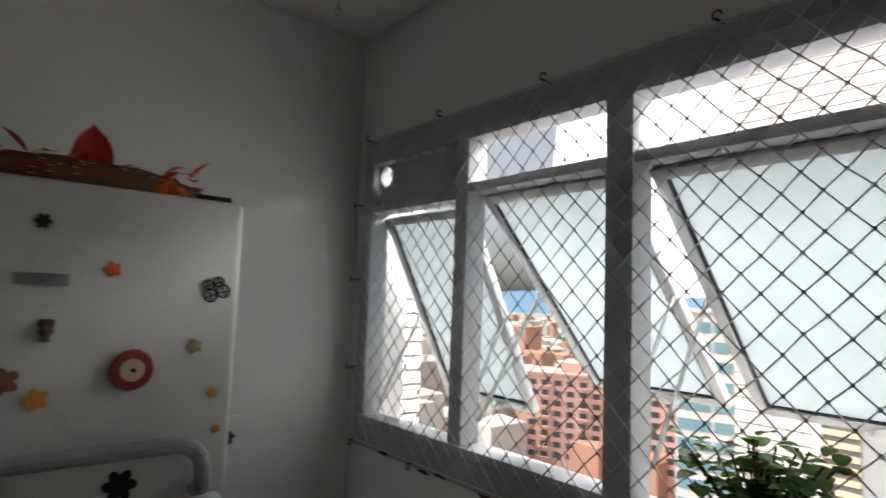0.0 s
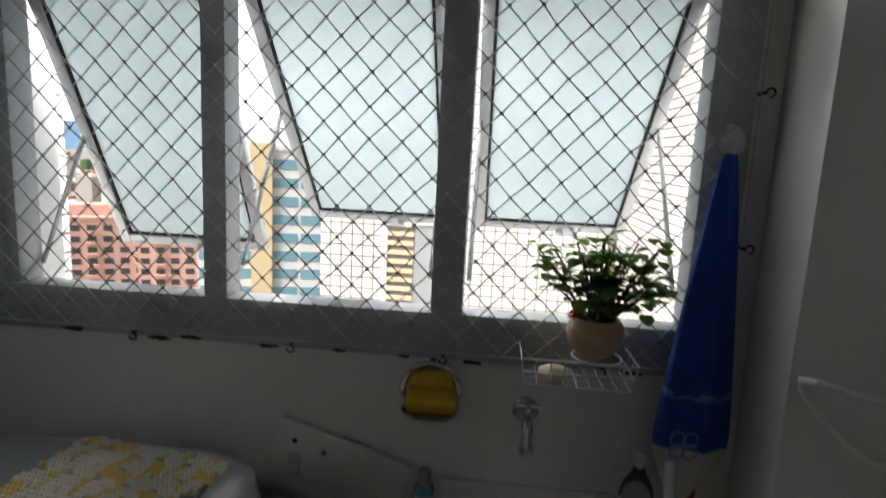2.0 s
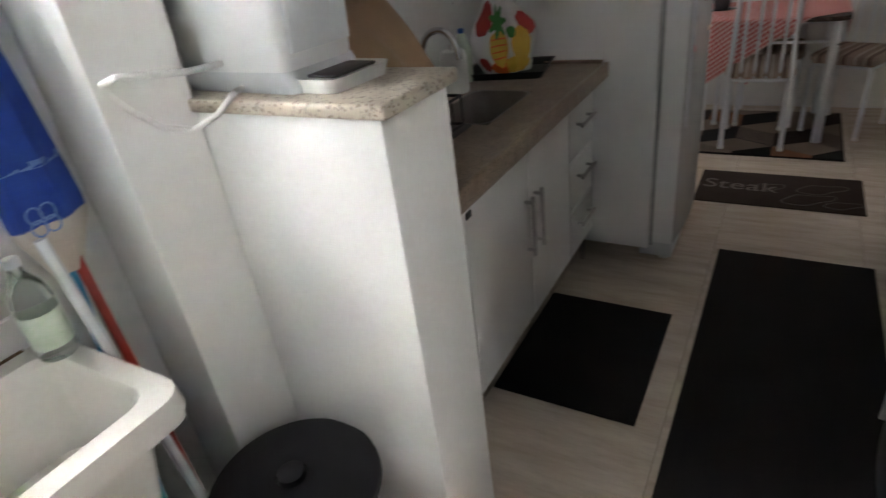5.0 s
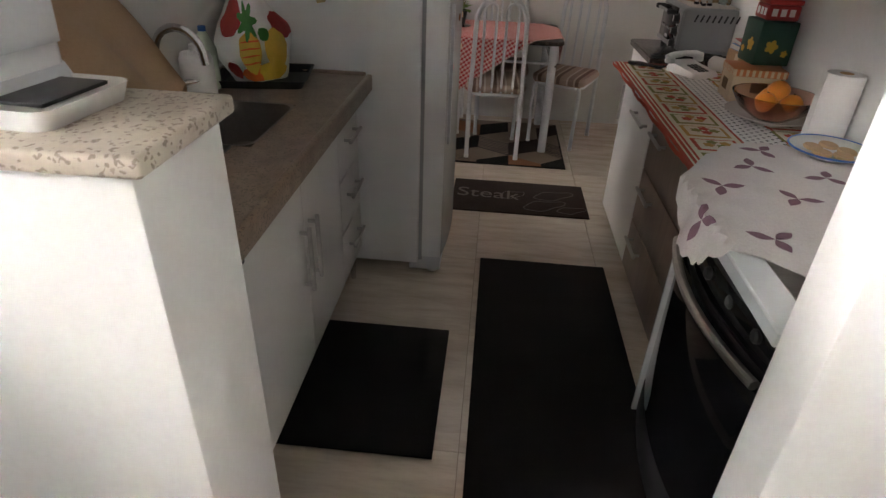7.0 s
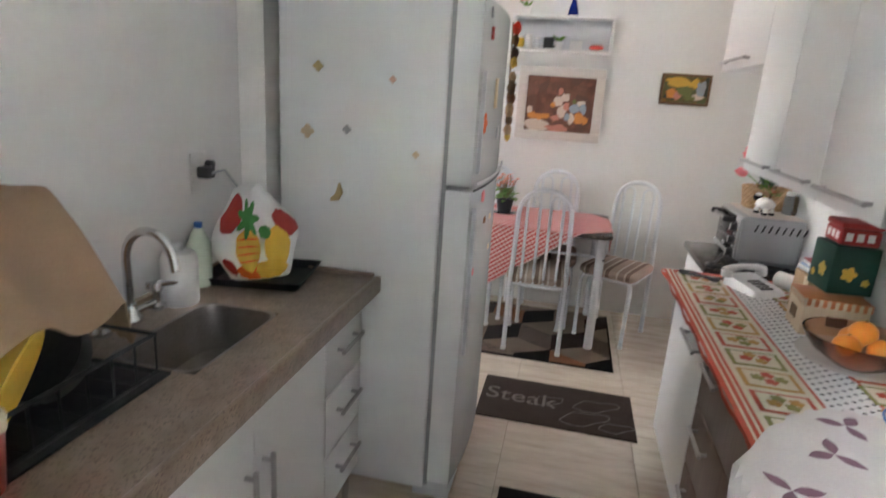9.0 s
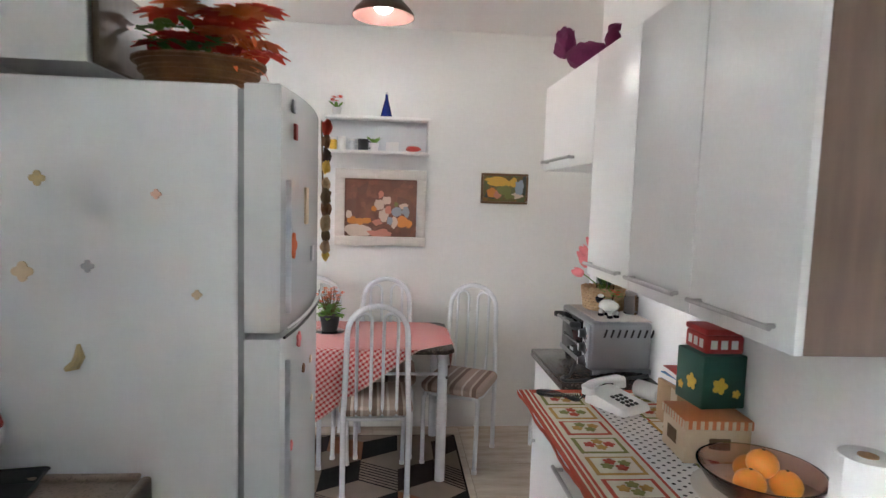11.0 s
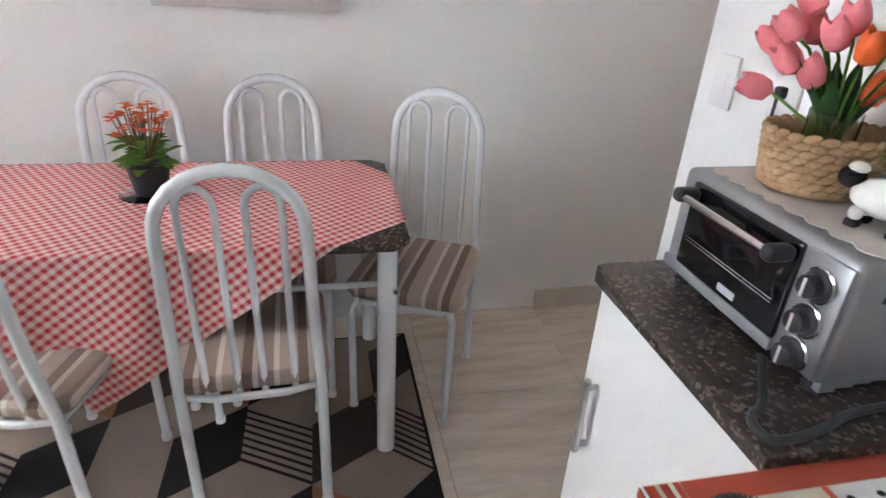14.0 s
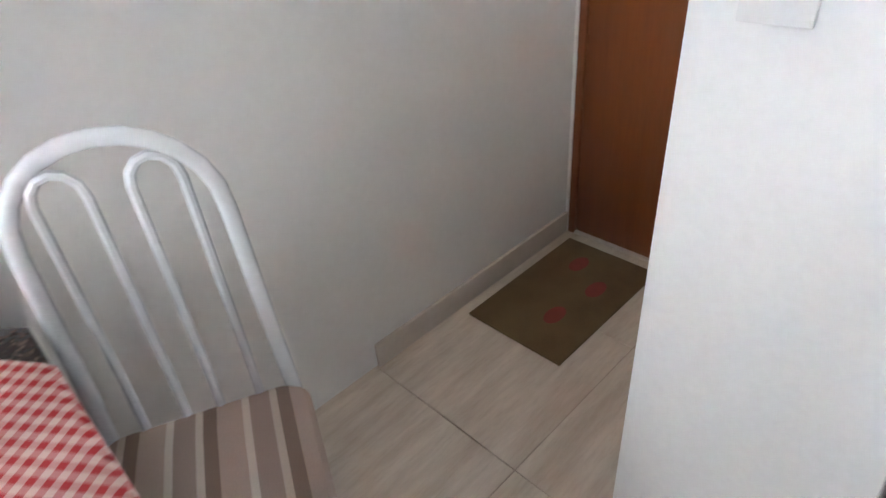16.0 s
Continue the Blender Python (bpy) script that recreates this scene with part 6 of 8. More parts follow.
def towel(z0, z1, base_y, n=24, m=22):
    """A gathered hanging cloth: an upright flattened tube with folds."""
    bm = bmesh.new()
    rings = []
    for j in range(m + 1):
        s = j / m
        z = z0 + (z1 - z0) * s
        t = -z / 0.70
        w = 0.012 + 0.062 * min(1.0, t * 1.25) ** 0.8
        d = 0.012 + 0.03 * min(1.0, t * 1.4)
        if t > 0.86:
            k = (t - 0.86) / 0.15
            w *= max(0.30, 1 - 0.6 * k)
            d *= max(0.3, 1 - 0.6 * k)
        cy = base_y - 0.026 * t
        rings.append([bm.verts.new((d * math.sin(2 * math.pi * i / n) * (1 + 0.22 * math.sin(5 * 2 * math.pi * i / n + t * 2)) + 0.02 * t, cy + w * math.cos(2 * math.pi * i / n) * (1 + 0.10 * math.sin(3 * 2 * math.pi * i / n + 1)), z)) for i in range(n)])
    for a, b in zip(rings, rings[1:]):
        for i in range(n):
            bm.faces.new((a[i], a[(i + 1) % n], b[(i + 1) % n], b[i]))
    bm.faces.new(rings[0][::-1])
    bm.faces.new(rings[-1])
    bmesh.ops.recalc_face_normals(bm, faces=bm.faces[:])
    return bm


part("terry", towel(0.0, -0.59, 0.0), M_BLUE, tw_)
part("cream_end", towel(-0.588, -0.705, 0.0, 24, 8), M_TERRYW, tw_, "cream cotton end")
part("woven_band", towel(-0.47, -0.485, 0.0, 24, 2), mat("pale_blue_thread", (0.14, 0.24, 0.55), rough=0.9), tw_)
fol = bmesh.new()
for k in range(4):
    a = radians(45 + 90 * k)
    for j in range(12):
        b0, b1 = 2 * math.pi * j / 12, 2 * math.pi * (j + 1) / 12
        c = Vector((0.066, -0.043 + 0.018 * math.cos(a), -0.575 + 0.018 * math.sin(a)))
        thin(fol, c + Vector((0, 0.014 * math.cos(b0), 0.016 * math.sin(b0))), c + Vector((0, 0.014 * math.cos(b1), 0.016 * math.sin(b1))), 0.0018)
part("clover_stitching", fol, mat("pale_blue_stitch", (0.16, 0.28, 0.60), rough=0.9), tw_)

# poles behind the tub
def pole(name, label, a, b, r, m, headm, head):
    p = thing(name, label, "broom", b[0], b[1], 0)
    d = Vector(a) - Vector(b)
    part("pole", cyl((0, 0, b[2]), tuple(d + Vector((0, 0, b[2]))), r, 12), m, p)
    if head == "broom":
        part("head", bx(-0.035, -0.06, 0.06, 0.035, 0.06, 0.10, 0.008), headm, p)
        part("bristles", loft([(rounded(-0.045, 0.045, 0.075, 0.02), 0.0), (rounded(-0.03, 0.03, 0.058, 0.02), 0.062)]), headm, p)
    else:
        part("blade", bx(-0.012, -0.075, 0.0, 0.012, 0.075, 0.05, 0.004), headm, p)


pole("broom", "broom with a white pole standing behind the tub", (-0.55, -0.265, 1.03), (-0.46, -0.225, 0.095), 0.0115, M_WHITEM, M_DARKPL, "broom")
pole("broom", "broom with a red pole leaning in the corner", (-0.60, -0.205, 1.12), (-0.55, -0.20, 0.095), 0.011, M_REDPL, M_TEAL, "broom")
pole("squeegee", "floor squeegee with a blue pole leaning in the corner", (-0.63, -0.18, 1.28), (-0.62, -0.28, 0.04), 0.011, mat("sky_blue_plastic", (0.03, 0.25, 0.50), rough=0.4), M_DARKPL, "blade")
dp = thing("dustpan", "dark teal plastic dustpan standing on edge", "dustpan", -0.36, -0.345, 0)
part("pan", moved(loft([(rounded(-0.02, 0.02, 0.12, 0.015), 0.0), (rounded(-0.025, 0.025, 0.13, 0.02), 0.22), (rounded(-0.02, 0.02, 0.10, 0.018), 0.30)]), pose(0, 0, 0, 0, -8, 0)), M_TEAL, dp)
part("handle", cyl((-0.04, 0.0, 0.30), (-0.10, 0.02, 0.62), 0.012), M_TEAL, dp)
bk = thing("bucket", "small blue plastic bucket under the tub", "bucket", -0.36, -0.66, 0)
part("pail", lathe([(0.0, 0), (0.085, 0.0), (0.105, 0.20), (0.112, 0.205), (0.108, 0.21), (0.098, 0.20), (0.08, 0.01)], 26), M_BLUEPL, bk)
part("cloth", blob(0.085, (0, 0, 0.20), (1, 1, 0.35), 3, 0.35, 4), M_BLUEPL, bk, "crumpled blue cloth")

tb = thing("waste_bin", "black lidded waste bin lined with a blue bag", "bin", -0.185, -0.178, 0)
part("body", lathe([(0.0, 0.0), (0.125, 0.0), (0.13, 0.01), (0.155, 0.40), (0.15, 0.405)], 32), M_DARKPL, tb)
part("bag", lathe([(0.155, 0.33), (0.162, 0.34), (0.168, 0.40), (0.163, 0.42), (0.156, 0.41)], 40), M_BLUEPL, tb, "blue bin bag folded over the rim")
part("lid", lathe([(0.186, 0.415), (0.190, 0.425), (0.187, 0.44), (0.165, 0.455), (0.09, 0.463), (0.035, 0.465), (0.033, 0.458), (0.02, 0.457), (0.0, 0.457)], 40), M_INK, tb)
part("lid_knob", lathe([(0.03, 0.457), (0.03, 0.475), (0.022, 0.48)], 20), M_INK, tb)

# water purifier and its cable
wp = thing("water_purifier", "white countertop water purifier on the stone ledge", "water purifier", -0.274, 0.128, 1.225)
wp.matrix_basis = pose(-0.235, 0.126, 1.2255, 0, 0, -4) @ Matrix.Diagonal((1.18, 1.10, 1.1, 1.0))
part("body", loft([(rounded(-0.15, 0.10, 0.079, 0.02), 0.012), (rounded(-0.152, 0.104, 0.082, 0.022), 0.03), (rounded(-0.15, 0.120, 0.082, 0.022), 0.30), (rounded(-0.145, 0.135, 0.080, 0.025), 0.37), (rounded(-0.13, 0.12, 0.07, 0.03), 0.385)]), M_ENAMEL, wp)
part("grey_base", loft([(rounded(-0.15, 0.115, 0.080, 0.02), 0.0), (rounded(-0.154, 0.118, 0.083, 0.022), 0.012), (rounded(-0.154, 0.106, 0.083, 0.022), 0.034)]), M_LTGREY, wp)
part("front_panel", loft([(rounded(0.10, 0.112, 0.068, 0.005), 0.06), (rounded(0.11, 0.126, 0.068, 0.006), 0.29), (rounded(0.12, 0.14, 0.068, 0.006), 0.36)]), M_LTGREY, wp, "grey front panel")
part("drip_tray", loft([(rounded(0.10, 0.178, 0.068, 0.018), 0.0), (rounded(0.10, 0.185, 0.072, 0.02), 0.022), (rounded(0.105, 0.178, 0.064, 0.018), 0.018)]), M_WHITEPL, wp)
part("tray_grid", bx(0.112, -0.05, 0.019, 0.168, 0.05, 0.024, 0.002), M_DARKPL, wp)
part("spout", lathe([(0.012, 0.0), (0.014, 0.035)], 12, (0.145, 0.0, 0.225)), M_GREYPL, wp)
cb = thing("power_cable", "white looped power cable of the purifier", "cable", 0, 0, 0)
part("cable", tube([(-0.24, 0.03, 1.236), (-0.22, -0.005, 1.238), (-0.25, -0.03, 1.205), (-0.295, -0.055, 1.183), (-0.325, -0.09, 1.198), (-0.342, -0.125, 1.237), (-0.345, -0.15, 1.270), (-0.335, -0.16, 1.292), (-0.30, -0.155, 1.302), (-0.27, -0.115, 1.296), (-0.268, -0.05, 1.285), (-0.275, 0.03, 1.28)], 0.0058, 8), M_WHITEPL, cb)

# socket behind the freezer
so = thing("wall_socket", "white wall socket with a black plug", "socket", -0.25, -1.874, 1.215)
part("plate", bx(-0.045, 0.0, -0.06, 0.045, 0.008, 0.06, 0.003), M_WHITEPL, so)
part("plug", join(bx(-0.018, 0.008, -0.02, 0.018, 0.04, 0.018, 0.006), bx(-0.03, 0.012, -0.004, 0.03, 0.03, 0.006, 0.003)), M_DARKPL, so)
part("cable", tube([(0.0, 0.03, -0.02), (0.02, 0.04, -0.08), (0.06, 0.05, -0.18), (0.10, 0.05, -0.30)], 0.005, 8), M_DARKPL, so)


# magnets on the laundry freezer
def magnet(name, label, x, y, z, bm, m, face, category="magnet"):
    """face: the pose that lays local z along the outward normal of the door."""
    if face is FACE_N:
        x, y, z = x - 0.012, y + 0.002, z * 1.0126
    return single(name, bm, m, label, category, "magnets", at=Matrix.Translation((x, y, z)) @ face)


FACE_N = pose(0, 0, 0, -90, 0, 0)      # outward along +y (freezer front)
FACE_S = pose(0, 0, 0, 90, 0, 0)       # outward along -y (refrigerator side)


def fz(x):
    return -1.227


def flower_bm(r, n=6, t=0.004):
    bm = bmesh.new()
    c = bm.verts.new((0, 0, t * 1.5))
    ring = [bm.verts.new((r * (0.62 + 0.38 * abs(math.cos(n * 0.5 * a))) * math.cos(a), r * (0.62 + 0.38 * abs(math.cos(n * 0.5 * a))) * math.sin(a), t)) for a in [2 * math.pi * k / 36 for k in range(36)]]
    low = [bm.verts.new((v.co.x, v.co.y, 0)) for v in ring]
    for k in range(36):
        bm.faces.new((ring[k], ring[(k + 1) % 36], c))
        bm.faces.new((low[k], low[(k + 1) % 36], ring[(k + 1) % 36], ring[k]))
    bmesh.ops.recalc_face_normals(bm, faces=bm.faces[:])
    return bm


def butterfly_bm():
    bms = [tube([(0, -0.022, 0.002), (0, 0.024, 0.002)], 0.0022, 6)]
    for s in (-1, 1):
        for (ax, ay, rx_, ry_) in ((0.022, 0.016, 0.020, 0.022), (0.018, -0.018, 0.015, 0.016)):
            bms.append(tube([(s * (ax + rx_ * math.cos(a)), ay + ry_ * math.sin(a), 0.002) for a in [2 * math.pi * k / 16 for k in range(16)]], 0.0022, 5, True))
            bms.append(tube([(s * (ax - rx_), ay, 0.002), (s * (ax + rx_ * 0.9), ay + 0.004, 0.002)], 0.002, 5))
            bms.append(tube([(s * ax, ay - ry_, 0.002), (s * (ax + 0.003), ay + ry_, 0.002)], 0.002, 5))
    return join(*bms)


magnet("butterfly_magnet", "black openwork butterfly magnet on the freezer door", 0.031, -1.227, 1.65, moved(butterfly_bm(), pose(0, 0, 0, 0, 0, 20) @ Matrix.Scale(0.62, 4)), M_INK, FACE_N)
for x, z, r, lb in ((0.331, 1.754, 0.014, "small black flower magnet on the freezer door"), (0.179, 1.289, 0.030, "large black flower magnet below the handle"), (0.06, 1.02, 0.040, "black flower sticker low on the freezer door"), (0.04, 0.78, 0.030, "black flower sticker low on the freezer door")):
    magnet("flower_magnet", lb, x, -1.227, z, flower_bm(r, 6), M_INK, FACE_N)
ck = thing("round_magnet", "round red and cream timer magnet on the freezer", "magnet")
ck.matrix_basis = Matrix.Translation((0.163, -1.225, 1.515)) @ FACE_N
part("rim", lathe([(0.036, 0.0), (0.038, 0.008), (0.034, 0.014), (0.022, 0.014)], 28), mat("brick_red_plastic", (0.36, 0.05, 0.03), rough=0.4), ck)
part("dial", lathe([(0.021, 0.014), (0.02, 0.016), (0.0, 0.016)], 24), M_CREAM, ck)
part("pointer", cyl((0, 0, 0.016), (0, 0.0, 0.022), 0.004, 8), M_INK, ck)
for x, z, r, m_, lb in ((0.219, 1.678, 0.015, M_ORANGEP, "orange"), (0.024, 1.443, 0.010, M_ORANGE, "orange"), (0.012, 1.372, 0.009, M_ORANGE, "orange"), (0.318, 1.452, 0.020, M_ORANGE, "orange"), (0.064, 1.536, 0.015, M_PALEOCH, "ochre"), (0.365, 1.485, 0.024, M_WICKERD, "brown")):
    magnet("flower_magnet", "small %s flower magnet on the freezer door" % lb, x, -1.227, z, flower_bm(r, 5), m_, FACE_N)
magnet("figure_magnet", "small dark metal figure magnet on the freezer", 0.313, -1.227, 1.568, join(lathe([(0.010, 0), (0.012, 0.008), (0.006, 0.012)], 12), moved(bx(-0.012, -0.02, 0, 0.012, -0.006, 0.01, 0.003), pose(0, 0, 0)), bx(-0.007, 0.008, 0, 0.007, 0.02, 0.008, 0.003)), M_RUST, FACE_N)

# autumn leaf arrangement on the freezer
ar = thing("dried_flower_log", "dried log with red autumn leaves on the freezer", "dried flowers", 0.228, -1.35, 1.8385, 4)
part("log", moved(tube([(-0.20, 0.0, 0.034), (-0.08, 0.012, 0.04), (0.06, -0.006, 0.042), (0.18, 0.0, 0.038)], [0.02, 0.036, 0.04, 0.03], 12), Matrix.Identity(4)), M_WICKERD, ar)
lv = bmesh.new()
for k in range(60):
    x = rnd.uniform(-0.19, 0.19)
    a = rnd.uniform(0, 2 * math.pi)
    leaf_bm(lv, (x, rnd.uniform(-0.03, 0.03), rnd.uniform(0.03, 0.08)), (math.cos(a) * 0.8, math.sin(a) * 0.6, rnd.uniform(-0.1, 0.9)), rnd.uniform(0.03, 0.06), rnd.uniform(0.014, 0.026), 0.2)
for k in range(8):
    leaf_bm(lv, (-0.02 + 0.01 * k, 0.02, 0.07), (0.4 - 0.1 * k, 0.2, 1.0), 0.075, 0.03, 0.1)
part("leaves", lv, M_REDP, ar, "crimson fabric leaves", "stuff")
br = [blob(0.017, (-0.15 + 0.02 * k, 0.035, 0.03 + 0.012 * (k % 2)), sub=2) for k in range(3)]
part("berries", join(*br), M_ORANGEP, ar, "orange berries", "stuff")
sm = bmesh.new()
for k in range(26):
    p = Vector((rnd.uniform(-0.12, 0.12), 0.03 + 0.012 * rnd.random(), rnd.uniform(0.03, 0.07)))
    petal_ring(sm, p, 4, 0.001, 0.006, 0.005, 0.3)
part("small_blossoms", sm, M_PAPER, ar, "", "stuff")

# ---- kitchen west: things on the worktop ----
rk = thing("dish_rack", "dark wire dish rack on the worktop", "dish rack", -0.36, 0.60, CT)
for z in (0.012, 0.10):
    part("rail", tube([(-0.15, -0.20, z), (0.13, -0.20, z), (0.13, 0.22, z), (-0.15, 0.22, z)], 0.005, 8, True), M_DARKPL, rk)
for k in range(8):
    y = -0.20 + 0.06 * k
    part("wire", tube([(-0.15, y, 0.10), (-0.15, y, 0.012), (0.13, y, 0.012), (0.13, y, 0.10)], 0.003, 6), M_DARKPL, rk)
part("tray", bx(-0.16, -0.22, 0.0, 0.15, 0.24, 0.008, 0.003), M_DARKPL, rk)
pt = thing("saucepan", "dark saucepan draining in the dish rack", "pan", -0.385, 0.70, CT + 0.018, 20)
part("pan", moved(lathe([(0.0, 0.0), (0.085, 0.0), (0.09, 0.01), (0.095, 0.075), (0.09, 0.075), (0.083, 0.01)], 28), pose(0, 0.0, 0.05, 50, 0, 0)), M_DARKPL, pt)
yb = thing("plastic_bowl", "yellow plastic bowl upturned in the dish rack", "bowl", -0.325, 0.495, CT + 0.06, 0)
part("bowl", moved(lathe([(0.0, 0.0), (0.05, 0.0), (0.058, 0.008), (0.098, 0.075), (0.104, 0.078), (0.10, 0.081), (0.05, 0.012)], 30), pose(0, 0, 0.09, 0, 112, 30)), M_YELLOW, yb)
kc = thing("draped_cloth", "brown cloth draped over the dish rack", "cloth", 0, 0, 0)


def drape(u, v):
    """Stiff cloth thrown over the bottles: a ridge by the wall falling to the room and to the sink."""
    x, y = -0.535 + (0.33 - 0.13 * v * v) * u, 0.25 + 0.66 * v
    ridge = 1.24 + 0.055 * math.sin(math.pi * 0.62 * v) - 0.29 * max(0.0, v - 0.85) / 0.15
    f = max(0.0, u - 0.30) / 0.70
    z = ridge - (0.12 + 0.15 * v) * f ** 1.4 + 0.016 * noise.noise(Vector((u * 4, v * 5, 2)))
    z += 0.025 * math.sin(v * 15.0 + 1.0) * f
    return (x + 0.014 * math.sin(v * 17) * u, y, max(z, 0.955))


part("cloth", sheet(22, 34, drape, 0.004), M_KRAFT, kc)
for y in (0.36, 0.60, 0.78):
    part("bottle_under", lathe([(0.0, 0.0), (0.04, 0.0), (0.042, 0.01), (0.042, 0.22), (0.02, 0.30), (0.015, 0.325)], 18, (-0.44, y, CT + 0.009)), M_LTGREY, kc)
rp = thing("canister", "red plastic canister with a dark handle", "canister", -0.235, 0.42, CT)
rp.matrix_basis = pose(-0.235, 0.42, CT) @ Matrix.Scale(0.86, 4)
part("body", lathe([(0.0, 0.0), (0.045, 0.0), (0.05, 0.005), (0.062, 0.14), (0.065, 0.145), (0.058, 0.145), (0.045, 0.01)], 28), M_REDPL, rp)
part("rim", tube([(0.062 * math.cos(radians(a)), 0.062 * math.sin(radians(a)), 0.142) for a in range(0, 360, 18)], 0.004, 6, True), M_WHITEPL, rp)
part("handle", tube([(0.055, -0.02, 0.12), (0.085, -0.03, 0.11), (0.09, -0.03, 0.05), (0.05, -0.02, 0.02)], 0.010, 8), M_DARKPL, rp)
round_bottle("detergent_bottle", "white square detergent bottle behind the sink", -0.462, 1.215, CT, [(0, 0), (0.048, 0), (0.05, 0.008), (0.05, 0.13), (0.042, 0.15), (0.016, 0.155)], M_WHITEPL, M_WHITEPL, [(0.014, 0.155), (0.014, 0.172), (0.01, 0.175)])
round_bottle("water_bottle", "clear plastic bottle against the sink wall", -0.50, 1.36, CT, [(0, 0), (0.033, 0), (0.036, 0.01), (0.036, 0.13), (0.02, 0.17), (0.012, 0.185)], M_PALEBOT, M_BLUEPL, [(0.013, 0.185), (0.013, 0.20), (0.01, 0.202)])
tr = thing("oven_tray", "black oven tray lying on the worktop", "tray", -0.36, 1.50, CT, 10)
part("tray", loft([(rounded(-0.14, 0.14, 0.115, 0.02), 0.0), (rounded(-0.155, 0.155, 0.13, 0.02), 0.028), (rounded(-0.16, 0.16, 0.134, 0.02), 0.03), (rounded(-0.15, 0.15, 0.124, 0.02), 0.026), (rounded(-0.138, 0.138, 0.112, 0.02), 0.004)]), M_DARKPL, tr)
bg = thing("printed_bag", "white bag printed with pineapple and fruit on the tray", "bag", -0.375, 1.49, CT + 0.006, 42)
BAGF = [M_PAPER, M_YELLOW, M_ORANGEP, M_REDBOX, mat("print_green", (0.05, 0.25, 0.05), rough=0.5)]


def bag(u, v, side=-1.0):
    """u across from -1 to 1, v up from 0 to 1; a soft pillow with two ears at the top."""
    w = 0.082 + 0.052 * math.sin(math.pi * min(1.0, v * 0.9 + 0.08)) - 0.030 * max(0.0, v - 0.7) / 0.3 + 0.008 * math.sin(9 * v + 2 * u)
    d = 0.058 * max(0.0, 1 - abs(u) ** 2.6) ** 0.6 * (math.sin(math.pi * min(0.97, 0.16 + 0.84 * v)) ** 0.7)
    z = 0.272 * v * (1.0 + 0.12 * math.cos(u * 1.9)) - 0.012 * v * u + 0.018 * v ** 6 * abs(u) ** 3
    crease = 0.016 * noise.noise(Vector((u * 3.4, v * 4.6, side)))
    return (w * u, side * (d + crease * (1 - abs(u))) + 0.035 * v, z)


front, rear = sheet(30, 24, lambda u, v: bag(2 * u - 1, v)), sheet(30, 24, lambda u, v: bag(2 * u - 1, v, 1.0))
bgm = join(front, rear)
bmesh.ops.remove_doubles(bgm, verts=bgm.verts[:], dist=1e-4)
bmesh.ops.recalc_face_normals(bgm, faces=bgm.faces[:])
part("bag", bgm, M_PAPER, bg)


def bag_patch(u, v, ru, rv, m_, nm, lift=0.002, spikes=0):
    """A printed patch lying just proud of the bag."""
    def fn(p, q):
        a = 2 * math.pi * p
        k = q * (1 + (0.35 * math.cos(spikes * a) if spikes else 0.16 * noise.noise(Vector((math.cos(a) * 2, math.sin(a) * 2, u * 9)))))
        uu, vv = max(-0.97, min(0.97, u + ru * k * math.cos(a))), max(0.01, min(0.985, v + rv * k * math.sin(a)))
        x, y, z = bag(uu, vv)
        return (x, y - lift, z)
    bm = sheet(40, 4, fn)
    bmesh.ops.remove_doubles(bm, verts=bm.verts[:], dist=1e-5)
    part(nm, bm, m_, bg)


bag_patch(-0.18, 0.10, 0.52, 0.10, BAGF[2], "orange_print")
bag_patch(-0.30, 0.34, 0.27, 0.23, BAGF[1], "pineapple_print", 0.003)
for k in range(4):
    bag_patch(-0.30, 0.22 + 0.08 * k, 0.24, 0.010, BAGF[2], "pineapple_ring", 0.0045)
bag_patch(0.42, 0.36, 0.36, 0.24, BAGF[1], "mango_print", 0.003)
bag_patch(0.30, 0.12, 0.42, 0.12, BAGF[1], "mango_print", 0.004)
bag_patch(0.10, 0.52, 0.15, 0.07, BAGF[4], "leaf_print", 0.005)
bag_patch(-0.30, 0.66, 0.22, 0.16, BAGF[4], "pineapple_crown", 0.005, 7)
bag_patch(0.66, 0.66, 0.34, 0.15, BAGF[3], "red_print")
bag_patch(-0.72, 0.74, 0.26, 0.20, BAGF[3], "red_print")
bag_patch(-0.80, 0.16, 0.15, 0.10, BAGF[3], "red_print")

ws = thing("wall_socket", "white double socket with a black plug above the worktop", "socket", -0.545, 1.435, 1.242)
part("plate", bx(0, -0.04, -0.06, 0.008, 0.04, 0.06, 0.003), M_WHITEPL, ws)
part("plug", join(bx(0.008, -0.02, -0.018, 0.05, 0.02, 0.018, 0.006), cyl((0.01, 0.035, 0.02), (0.03, 0.035, 0.02), 0.014, 10)), M_DARKPL, ws)
part("cable", tube([(0.05, 0.0, 0.0), (0.08, 0.02, 0.01), (0.10, 0.05, -0.04), (0.10, 0.10, -0.16), (0.05, 0.18, -0.30)], 0.005, 8), M_GREYPL, ws)
sc = thing("wall_shower_arm", "grey wall arm with a round shower head over the sink", "wall fitting", -0.545, 1.27, 1.90)
part("wall_plate", bx(0, -0.015, -0.05, 0.014, 0.015, 0.05, 0.004), M_LTGREY, sc)
part("arm", tube([(0.01, 0, 0.0), (0.06, 0.05, -0.005), (0.07, 0.11, -0.04)], 0.008, 8), M_LTGREY, sc)
part("head", moved(lathe([(0.012, 0.0), (0.03, -0.02), (0.042, -0.04), (0.04, -0.045), (0.0, -0.045)], 22), pose(0.07, 0.115, -0.04, -25, 10, 0)), M_LTGREY, sc)

